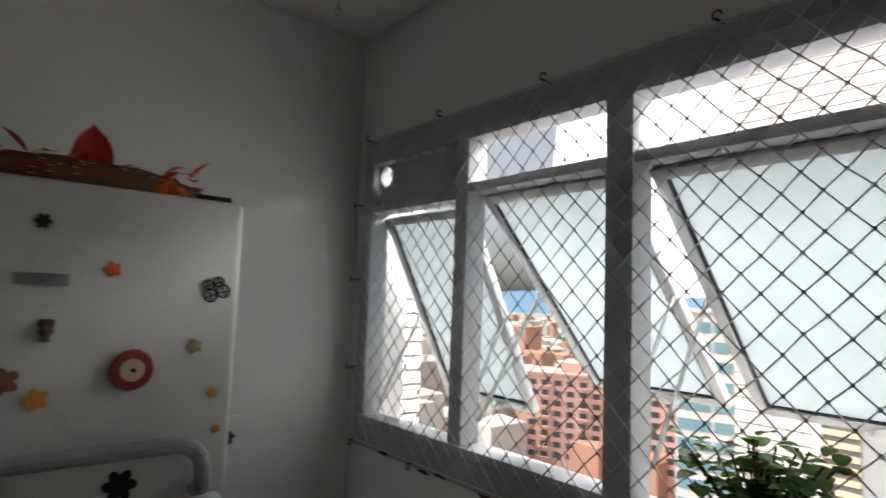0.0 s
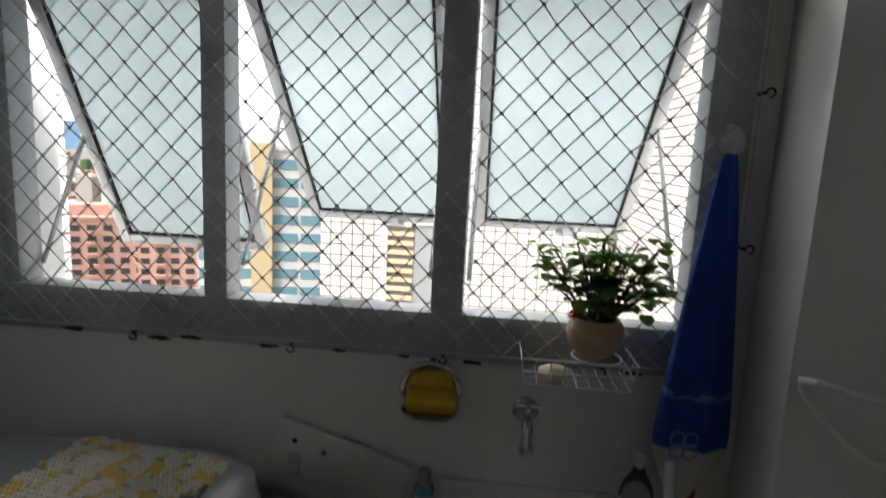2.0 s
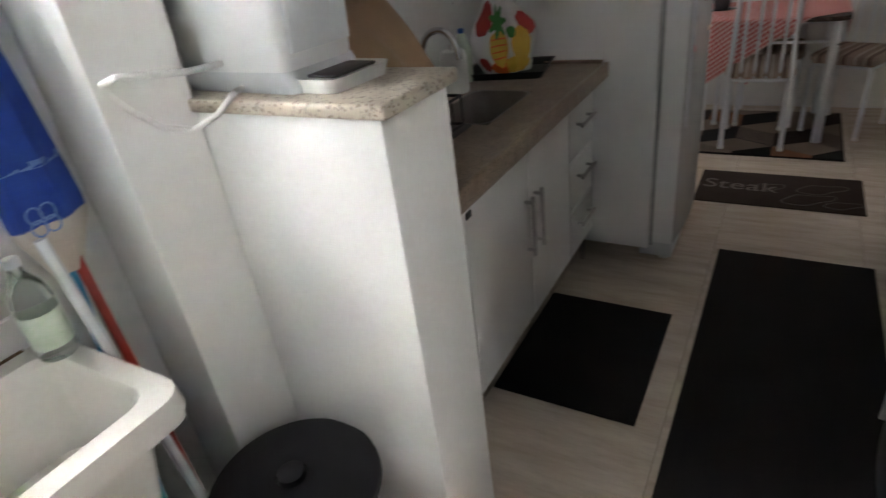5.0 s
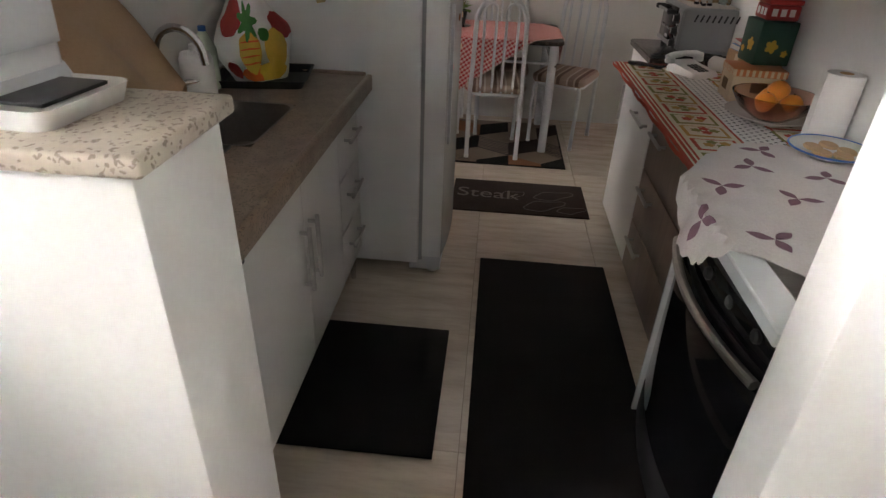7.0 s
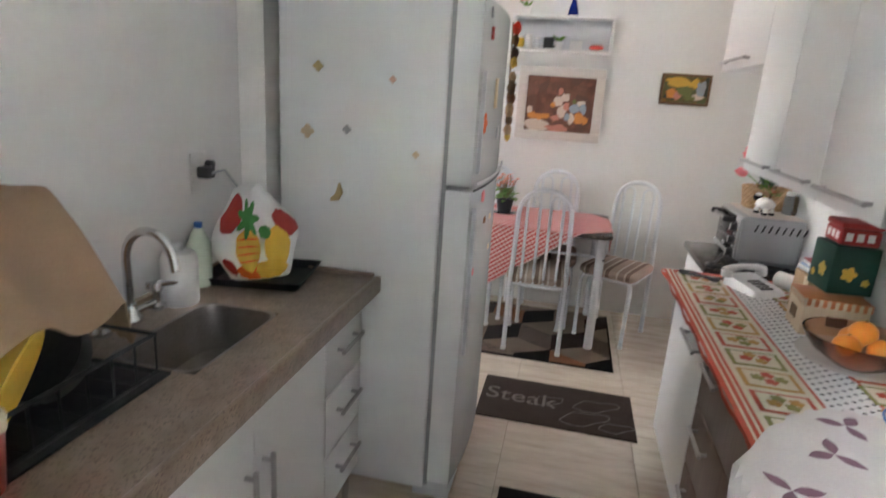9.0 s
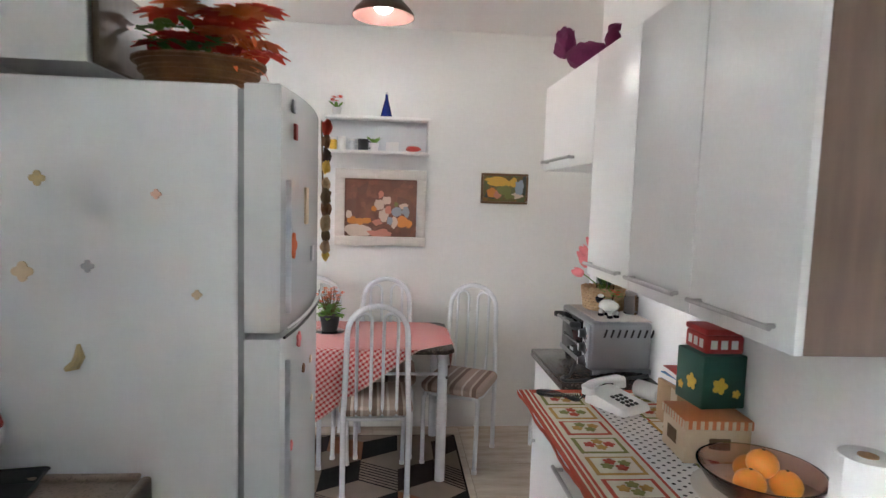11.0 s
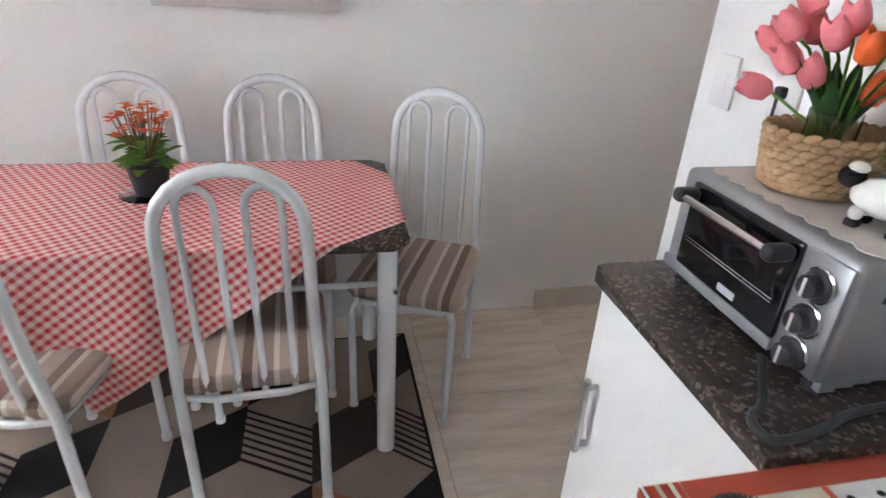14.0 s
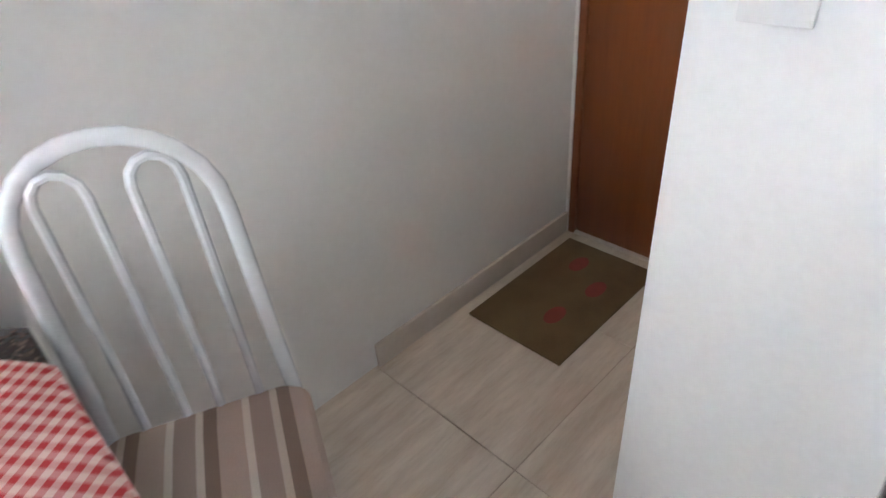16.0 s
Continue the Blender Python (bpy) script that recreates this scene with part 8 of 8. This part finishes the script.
part("control_panel", bx(TX0 - 0.006, TY0 + 0.006, TZ0 + 0.03, TX0 + 0.002, TY0 + 0.085, TZ1 - 0.012, 0.003), M_TOASTER, to)
for z in (0.919, 0.976, 1.033):
    kn = part("knob", moved(lathe([(0.024, 0.0), (0.024, 0.008), (0.018, 0.012), (0.017, 0.026), (0.014, 0.029)], 22), pose(TX0 - 0.006, TY0 + 0.045, z, 0, -90, 0)), M_DARKPL, to)
    part("rim", moved(tube([(0.025 * math.cos(radians(a)), 0.025 * math.sin(radians(a)), 0.003) for a in range(0, 360, 18)], 0.003, 8, True), pose(TX0 - 0.006, TY0 + 0.045, z, 0, -90, 0)), M_CHROME, kn, "chrome rim")
    part("pointer", bx(TX0 - 0.037, TY0 + 0.043, z - 0.014, TX0 - 0.034, TY0 + 0.047, z + 0.014), M_WHITEPL, kn)
td = part("door", bx(TX0 - 0.010, TY0 + 0.092, TZ0 + 0.045, TX0 + 0.002, TY1 - 0.048, TZ1 - 0.014, 0.004), M_BLACKGL, to, "black glass door")
part("handle", tube([(TX0 - 0.043, TY0 + 0.105, TZ1 - 0.035), (TX0 - 0.043, TY1 - 0.06, TZ1 - 0.035)], 0.007, 12), M_CHROME, td, "chrome bar handle")
for y in (TY0 + 0.108, TY1 - 0.063):
    part("handle_end", bx(TX0 - 0.056, y - 0.014, TZ1 - 0.047, TX0 - 0.008, y + 0.014, TZ1 - 0.021, 0.010, 3), M_DARKPL, td, "black plastic handle end")
for k in range(2):
    part("rack_bar", tube([(TX0 - 0.0115, TY0 + 0.11, 0.965 + 0.006 * k), (TX0 - 0.0115, TY1 - 0.065, 0.965 + 0.006 * k)], 0.0018, 6), M_CHROME, td)
part("plate", bx(TX0 - 0.0125, TY0 + 0.185, 0.921, TX0 - 0.0095, TY0 + 0.228, 0.935, 0.0012), M_LTGREY, td)
part("bottom_trim", bx(TX0 - 0.008, TY0 + 0.092, TZ0 + 0.022, TX0 + 0.002, TY1 - 0.008, TZ0 + 0.043, 0.002), M_TOASTER, to)
for k in range(8):
    part("vent_slot", moved(bx(-0.004, -0.001, -0.017, 0.004, 0.002, 0.017), pose(TX0 + 0.06 + 0.028 * k, TY0 - 0.0005, TZ1 - 0.045, 0, 18, 0)), M_DARKPL, to)
td2 = thing("doily", "grey-beige scalloped doily on the toaster oven", "doily", 0, 0, 0)


def tdoily(u, v):
    """Scalloped along the front and the near end, where the edge hangs a little."""
    sx, sy = 0.012 * abs(math.sin(v * 25)), 0.012 * abs(math.sin(u * 17))
    x = TX0 + 0.034 + 0.218 * u - sx * max(0.0, 1 - 12 * u)
    y = TY0 + 0.012 + 0.36 * v - sy * max(0.0, 1 - 12 * v)
    return (x, y, TZ1 + 0.0045 + 0.0012 * noise.noise(Vector((x * 20, y * 20, 0))))


part("cloth", sheet(60, 90, tdoily, 0.002), M_GREYLACE, td2)

bt = thing("tulip_basket", "straw basket of pink and orange fabric tulips", "flower basket", 1.488, 2.80, TZ1 + 0.006)
part("basket", lathe([(0.0, 0.0), (0.085, 0.0), (0.090, 0.006), (0.102, 0.096), (0.096, 0.097), (0.084, 0.01), (0.0, 0.008)], 36, squash=0.85), M_WICKER, bt)
knots = []
for j in range(8):
    r = 0.0905 + 0.0017 * j
    for i in range(24):
        a = 2 * math.pi * (i + 0.5 * (j % 2)) / 24
        k = 1 + rnd.uniform(-0.12, 0.12)
        knots.append(moved(blob(0.008, (0, 0, 0), (0.75, 1.9 * k, 0.95), 2), pose(r * math.cos(a), 0.85 * r * math.sin(a), 0.0115 + 0.0122 * j + rnd.uniform(-0.001, 0.001), rnd.uniform(8, 22), 0, math.degrees(a))))
part("weave", join(*knots), M_WICKER, bt, "", "stuff")
gv = thing("glass_vase", "clear glass vase of tulip stems in the straw basket", "vase", 1.488, 2.80, TZ1 + 0.0155)
part("vase", lathe([(0.0, 0.0), (0.034, 0.0), (0.038, 0.005), (0.040, 0.12), (0.037, 0.12), (0.035, 0.008), (0.0, 0.006)], 24), M_CLEAR, gv)


def tulip(side, z, m_):
    """One bloom leaning outwards; side runs along the basket's length, the shallow depth is random."""
    dep = rnd.uniform(-0.03, 0.03)
    x, y = 0.707 * side + 0.707 * dep, -0.707 * side + 0.707 * dep
    r = 0.0215
    cup = lathe([(0.004, -0.026), (r * 0.8, -0.018), (r, 0.0), (r * 0.92, 0.016), (r * 0.70, 0.027), (r * 0.5, 0.020), (0.003, 0.006)], 18)
    for v in cup.verts:
        a3 = math.cos(3 * math.atan2(v.co.y, v.co.x))
        top = max(0.0, v.co.z) * 30
        v.co.x *= 1 + 0.12 * a3 * top
        v.co.y *= 1 + 0.12 * a3 * top
        v.co.z += 0.007 * a3 * top
    out = Vector((x * 9, y * 9, 1.0 if z > 0.16 else 0.25)).normalized()
    tl_ = part("tulip", moved(cup, Matrix.Translation((x, y, z)) @ out.to_track_quat("Z", "Y").to_matrix().to_4x4()), m_, bt)
    foot = Vector((x, y, z)) - 0.024 * out
    part("stalk", tube([(x * 0.15, y * 0.15, 0.03), (x * 0.3, y * 0.3, 0.5 * z + 0.03), (foot.x * 0.8, foot.y * 0.8, foot.z - 0.012), tuple(foot)], 0.0026, 6), M_GREEN, tl_)


for side, z in ((-0.083, 0.29), (-0.122, 0.225), (-0.10, 0.25), (-0.068, 0.248), (-0.018, 0.268), (-0.035, 0.244), (-0.09, 0.202), (-0.052, 0.184), (-0.125, 0.152)):
    tulip(side, z, M_PINK)
for side, z in ((0.067, 0.276), (0.078, 0.226), (0.014, 0.230), (0.040, 0.165)):
    tulip(side, z, M_ORANGEP)
tlv = bmesh.new()
for k in range(26):
    a = rnd.uniform(0, 6.28)
    leaf_bm(tlv, (0.025 * math.cos(a), 0.025 * math.sin(a), 0.11), (0.45 * math.cos(a), 0.45 * math.sin(a), 1.0), rnd.uniform(0.06, 0.12), 0.024, 0.15)
part("leaf_spray", tlv, M_DKGREEN, bt, "", "stuff")
sh = [blob(0.032, (0, 0, 0.044), (1.0, 1.45, 0.85), 3, 0.12, 1), blob(0.015, (-0.004, 0.046, 0.076), (0.9, 0.9, 0.6), 2)] + [blob(0.010, (sx, sy, 0.020), (1, 1, 1.2), 2) for sx in (-0.016, 0.016) for sy in (-0.026, 0.026)]
shb = join(*sh)
shb.faces.ensure_lookup_table()
nwhite = len(shb.faces)
shb = join(shb, *[bx(sx - 0.009, sy - 0.009, 0.0, sx + 0.009, sy + 0.009, 0.011, 0.003) for sx in (-0.016, 0.016) for sy in (-0.026, 0.026)], blob(0.016, (-0.006, 0.05, 0.062), (0.9, 1.15, 1.0), 2), blob(0.007, (-0.022, 0.046, 0.07), (1.2, 0.8, 0.6), 2), blob(0.007, (0.01, 0.046, 0.07), (1.2, 0.8, 0.6), 2))
shb.faces.ensure_lookup_table()
for i, f in enumerate(shb.faces):
    f.material_index = 0 if i < nwhite else 1
sheep = single("sheep_planter", shb, (M_CERAMIC, M_INK), "white ceramic sheep planter with a black face", "planter", at=pose(1.440, 2.620, TZ1 + 0.0065, 0, 0, 20) @ Matrix.Scale(1.06, 4))
spf, spl = bmesh.new(), bmesh.new()
for k in range(16):
    a, r = rnd.uniform(0, 6.28), rnd.uniform(0.0, 0.03)
    p = (r * math.cos(a), -0.01 + r * math.sin(a), rnd.uniform(0.02, 0.055))
    if k % 2:
        petal_ring(spf, p, 5, 0.001, 0.010, 0.008, 0.5)
    leaf_bm(spl, (p[0], p[1], p[2] - 0.012), (math.cos(a), math.sin(a), 0.5), 0.026, 0.014)
posy = thing("flower_posy", "small red fabric flowers stuck in the sheep planter", "flowers", 1.446, 2.606, TZ1 + 0.072)
part("red_flower_heads", spf, M_REDP, posy, "", "stuff")
part("leaf_spray", spl, M_GREEN, posy, "", "stuff")
part("stalk", tube([(0, 0, 0.0), (0.003, -0.006, 0.03)], 0.003, 6), M_STEM, posy)
gj = thing("glass_jar", "clear glass jar with a metal lid behind the sheep", "jar", 1.565, 2.69, TZ1 + 0.0055)
part("jar", lathe([(0.0, 0.0), (0.026, 0.0), (0.03, 0.005), (0.03, 0.075), (0.022, 0.085)], 20), M_CLEAR, gj)
part("lid", lathe([(0.024, 0.085), (0.026, 0.087), (0.026, 0.1), (0.023, 0.103)], 20), M_HANDLE, gj)

# fittings on the east wall
sw = thing("switch_plate", "white wall switch plate", "switch", 1.602, 3.235, 1.19)
part("plate", bx(-0.009, -0.04, -0.06, 0.0, 0.04, 0.06, 0.003), M_WHITEPL, sw)
part("rocker", bx(-0.0105, -0.012, -0.022, -0.0085, 0.012, 0.022, 0.0008), M_WHITEPL, sw)
s2 = thing("wall_socket", "white wall socket with a white plug and cable", "socket", 1.602, 3.038, 1.205)
part("plate", bx(-0.009, -0.04, -0.06, 0.0, 0.04, 0.06, 0.003), M_WHITEPL, s2)
part("plug", bx(-0.028, -0.010, -0.012, -0.009, 0.010, 0.012, 0.004), M_DARKPL, s2)
part("cable", tube([(-0.024, 0.0, -0.010), (-0.026, -0.002, -0.05), (-0.024, -0.010, -0.10), (-0.02, -0.028, -0.15), (-0.018, -0.055, -0.20), (-0.018, -0.09, -0.245), (-0.02, -0.13, -0.28)], 0.0035, 8), M_DARKPL, s2)

# ornaments on the wall cabinets
ros = [blob(0.055, (0, 0, 0.06), (0.75, 1.35, 0.9), 3, 0.25, 1), blob(0.032, (0, -0.085, 0.105), (0.9, 0.9, 1.25), 2, 0.3, 2), blob(0.042, (0, 0.085, 0.11), (0.55, 0.85, 1.3), 3, 0.5, 3), blob(0.02, (0, -0.09, 0.145), (0.5, 1.2, 0.8), 2, 0.4, 4), bx(-0.012, -0.02, 0, 0.012, 0.02, 0.02)]
single("rooster_figure", join(*ros), mat("plum_fabric", (0.20, 0.02, 0.10), (0.12, 0.012, 0.06), 20, 120, 0.85), "plum purple fabric rooster on the wall cabinets", "ornament", at=pose(1.34, 2.76, 2.112, 0, 0, 55) @ Matrix.Scale(1.2, 4))
bb2 = thing("patterned_box", "blue patterned box on the wall cabinets", "box", 1.40, 1.43, 2.1115)
part("box", bx(-0.10, -0.11, 0, 0.14, 0.11, 0.11, 0.004), M_SKYBLUE, bb2)
part("box_lid", bx(-0.103, -0.113, 0.1105, 0.143, 0.113, 0.135, 0.004), M_PAPER, bb2)

# ---- dining: plant and shelf ornaments ----
TT = 0.762
dl = thing("coaster", "round clear glass coaster under the table plant", "coaster", 0.178, 3.715, TT)
part("disc", lathe([(0.0, 0.0), (0.085, 0.0), (0.088, 0.001), (0.086, 0.003), (0.0, 0.003)], 40), M_CLEAR, dl)
kp = thing("potted_plant", "orange-red kalanchoe in a dark pot on the table", "plant", 0.178, 3.715, TT + 0.0035)
part("pot", lathe([(0.0, 0.0), (0.042, 0.0), (0.045, 0.004), (0.058, 0.085), (0.062, 0.087), (0.062, 0.098), (0.055, 0.098), (0.052, 0.088), (0.0, 0.086)], 26), M_DARKPL, kp)
kl, kf = bmesh.new(), bmesh.new()
for k in range(70):
    a, r = rnd.uniform(0, 6.28), rnd.uniform(0.01, 0.05)
    leaf_bm(kl, (r * math.cos(a), r * math.sin(a), rnd.uniform(0.085, 0.15)), (math.cos(a), math.sin(a), rnd.uniform(0.0, 0.9)), rnd.uniform(0.035, 0.06), 0.034)
for k in range(26):
    a, r = rnd.uniform(0, 6.28), rnd.uniform(0.01, 0.085)
    c = (r * math.cos(a), r * math.sin(a), 0.235 - 0.5 * r + rnd.uniform(-0.03, 0.03))
    part("stalk", tube([(c[0] * 0.2, c[1] * 0.2, 0.09), (c[0] * 0.7, c[1] * 0.7, 0.16), c], 0.002, 5), M_STEM, kp)
    for q in range(4):
        petal_ring(kf, (c[0] + rnd.uniform(-0.012, 0.012), c[1] + rnd.uniform(-0.012, 0.012), c[2] + rnd.uniform(-0.006, 0.01)), 4, 0.001, 0.012, 0.010, 0.4)
part("leaf_mass", kl, M_GREEN, kp, "", "stuff")
part("blossom_heads", kf, M_ORANGEP, kp, "orange-red blossoms", "stuff")
SHT, SHI = 2.067, 1.853


def small_pot(x, z, hgt, fm, label):
    p = thing("flower_pot", label, "plant", x, 4.08, z)
    part("pot", lathe([(0.0, 0.0), (0.022, 0.0), (0.03, 0.045), (0.032, 0.048), (0.027, 0.048), (0.0, 0.042)], 18), M_WHITEPL, p)
    lf, ff = bmesh.new(), bmesh.new()
    for k in range(22):
        a = rnd.uniform(0, 6.28)
        leaf_bm(lf, (0.01 * math.cos(a), 0.01 * math.sin(a), 0.045), (0.8 * math.cos(a), 0.8 * math.sin(a), 1.0), rnd.uniform(0.3, 0.8) * hgt, 0.02)
        if fm and k % 2:
            petal_ring(ff, (0.03 * math.cos(a), 0.02 * math.sin(a), 0.05 + hgt * rnd.uniform(0.5, 1.0)), 5, 0.002, 0.015, 0.012, 0.5)
    part("leaf_spray", lf, M_GREEN, p, "", "stuff")
    if fm:
        part("blossom_heads", ff, fm, p, "", "stuff")


small_pot(0.165, SHT, 0.075, M_REDP, "small pot of red flowers on the shelf")
small_pot(0.405, SHI, 0.08, None, "small green plant inside the wall shelf")
vb = thing("blue_vase", "cobalt blue conical glass bottle on the shelf", "vase", 0.478, 4.08, SHT)
part("body", lathe([(0.0, 0.0), (0.036, 0.0), (0.038, 0.004), (0.022, 0.07), (0.010, 0.115), (0.009, 0.14)], 24), M_COBALT, vb)
part("stopper", lathe([(0.006, 0.14), (0.010, 0.143), (0.011, 0.152), (0.004, 0.158)], 14), M_CHROME, vb)
for x, m_, h, r, lb in ((0.145, M_YELLOW, 0.075, 0.024, "yellow"), (0.20, M_WHITEPL, 0.085, 0.026, "white"), (0.26, M_LTGREY, 0.07, 0.022, "grey")):
    j = thing("jar", "small %s jar standing inside the wall shelf" % lb, "jar", x, 4.08, SHI)
    part("jar", lathe([(0.0, 0.0), (r, 0.0), (r, h * 0.75), (r * 0.8, h * 0.82)], 18), m_, j)
    part("lid", lathe([(r * 0.85, h * 0.82), (r * 0.88, h), (0.0, h)], 18), M_WHITEPL, j)
mg = thing("mug", "dark ceramic mug inside the wall shelf", "mug", 0.335, 4.075, SHI)
part("cup", lathe([(0.0, 0.0), (0.03, 0.0), (0.034, 0.004), (0.034, 0.07), (0.031, 0.07), (0.03, 0.008), (0.0, 0.006)], 22), M_DARKPL, mg)
part("handle", tube([(0.033 + 0.02 * math.sin(radians(a)), 0, 0.035 + 0.022 * math.cos(radians(a))) for a in range(0, 181, 20)], 0.004, 8), M_DARKPL, mg)
single("shell_ornament", blob(0.036, (0.655, 4.07, SHI + 0.018), (1.3, 0.8, 0.5), 3, 0.3, 6), M_REDPL, "dark red shell-shaped ornament inside the wall shelf", "ornament")
single("white_box", bx(0.48, 4.04, SHI, 0.56, 4.11, SHI + 0.055, 0.004), M_WHITEPL, "small white box inside the wall shelf", "box")

# painted flowers of the two still lifes
PF = [mat("paint_%s" % n, c, rough=0.6, bumps=0.5) for n, c in (("cream", (0.62, 0.50, 0.42)), ("rose", (0.55, 0.22, 0.16)), ("blue_grey", (0.28, 0.34, 0.42)), ("orange", (0.62, 0.24, 0.05)), ("olive", (0.16, 0.17, 0.05)), ("yellow", (0.60, 0.36, 0.05)))]


def daub(pic, x, z, r, sx, sz, m_, seed, y):
    """A brush patch lying on the canvas."""
    bm = bmesh.new()
    n = 18
    ring = []
    for k in range(n):
        a = 2 * math.pi * k / n
        q = r * (1 + 0.45 * noise.noise(Vector((math.cos(a) * 1.7 + seed * 3.1, math.sin(a) * 1.7, seed))))
        ring.append(bm.verts.new((x + q * sx * math.cos(a), y, z + q * sz * math.sin(a))))
    bm.faces.new(ring)
    bmesh.ops.recalc_face_normals(bm, faces=bm.faces[:])
    bmesh.ops.solidify(bm, geom=bm.faces[:], thickness=0.0006)
    part("painted_patch", bm, m_, pic)


PC, PR, PB, PO, PL, PY = PF
rnd = random.Random(8)
y1 = -0.0154 - 0.0008
for k, (x, z, r, sx, sz, m_) in enumerate((
        (-0.15, 0.10, 0.060, 1.6, 0.6, PC), (0.0, 0.085, 0.05, 1.6, 0.5, PR), (-0.185, 0.165, 0.026, 1.2, 0.9, PO), (-0.135, 0.158, 0.028, 1.1, 0.9, PO), (-0.09, 0.165, 0.024, 1.3, 0.8, PO), (-0.205, 0.205, 0.022, 0.9, 1.2, PC),
        (0.14, 0.16, 0.034, 1.2, 1.0, PO), (0.185, 0.15, 0.024, 1.0, 1.0, PO), (0.02, 0.20, 0.034, 1.0, 1.3, PC), (-0.01, 0.27, 0.030, 1.2, 1.1, PC), (0.035, 0.30, 0.026, 1.2, 1.0, PC), (0.0, 0.335, 0.018, 1.0, 1.3, PR), (-0.045, 0.245, 0.018, 1, 1, PO),
        (0.05, 0.235, 0.022, 1, 1.2, PR), (0.105, 0.225, 0.030, 1.2, 1.0, PB), (0.15, 0.265, 0.022, 1.4, 0.9, PC), (0.165, 0.225, 0.024, 1.0, 1.3, PB), (0.09, 0.155, 0.026, 0.8, 1.5, PC), (0.06, 0.165, 0.018, 1, 1.4, PB), (-0.02, 0.155, 0.025, 1.3, 0.8, PR), (0.10, 0.275, 0.014, 1, 1, PL))):
    daub(pic1, x, z, r, sx, sz, m_, k + 1, y1 - 0.0008 * k * 0.3)
y2 = -0.018 * 0.55 - 0.0008
for k, (x, z, r, sx, sz, m_) in enumerate(((-0.04, 0.145, 0.055, 1.7, 0.6, PY), (-0.085, 0.075, 0.030, 1.2, 1.0, PO), (-0.045, 0.06, 0.026, 1, 1, PR), (0.0, 0.09, 0.035, 1.4, 0.9, PL), (0.06, 0.145, 0.026, 1.0, 1.2, PY), (0.10, 0.11, 0.034, 0.9, 1.4, PB), (0.085, 0.06, 0.026, 1.4, 0.8, PC), (0.03, 0.05, 0.024, 1.4, 0.7, PL))):
    daub(pic2, x, z, r, sx, sz, m_, k + 31, y2 - 0.0008 * k * 0.3)
for x, z, r in ((0.62, 2.62, 0.055), (0.86, 2.64, 0.07), (0.80, 2.50, 0.075), (0.95, 2.46, 0.05)):
    part("steak_print", moved(tube([(r * (1 + 0.2 * math.sin(2 * a + x * 9)) * math.cos(a) * 1.5, r * 0.75 * (1 + 0.25 * math.cos(3 * a)) * math.sin(a), 0) for a in [2 * math.pi * k / 24 for k in range(24)]], 0.0025, 4, True), pose(x, z, 0.0085, 0, 0, 20) @ Matrix.Diagonal((1, 1, 0.3, 1))), M_PRINT, km)

# ---- floor tiles ----
floor = single("floor", join(bx(-0.86, -2.10, -0.14, 1.72, 4.28, -0.006), bx(-2.60, 2.40, -0.14, -0.862, 4.28, -0.006), bx(1.722, 2.05, -0.14, 2.75, 4.28, -0.006)), M_GROUT, "veined beige porcelain tile floor", "floor", kind="structure")
FT = 0.578
ft = mesh_of("tile", bx(-FT / 2 + 0.0012, -FT / 2 + 0.0012, -0.0055, FT / 2 - 0.0012, FT / 2 - 0.0012, 0.0, 0.0008, 1), M_FLOOR)
for i in range(-8, 3):
    for j in range(-10, 2):
        x, y = 1.590 + FT * (i + 0.5), 3.594 + FT * (j + 0.5)
        if -2.9 < x < 3.0 and -2.3 < y < 4.4 and not (x < -1.0 and y < 2.2) and not (x > 1.9 and y < 1.9):
            again("tile", ft, floor, pose(x, y, 0))
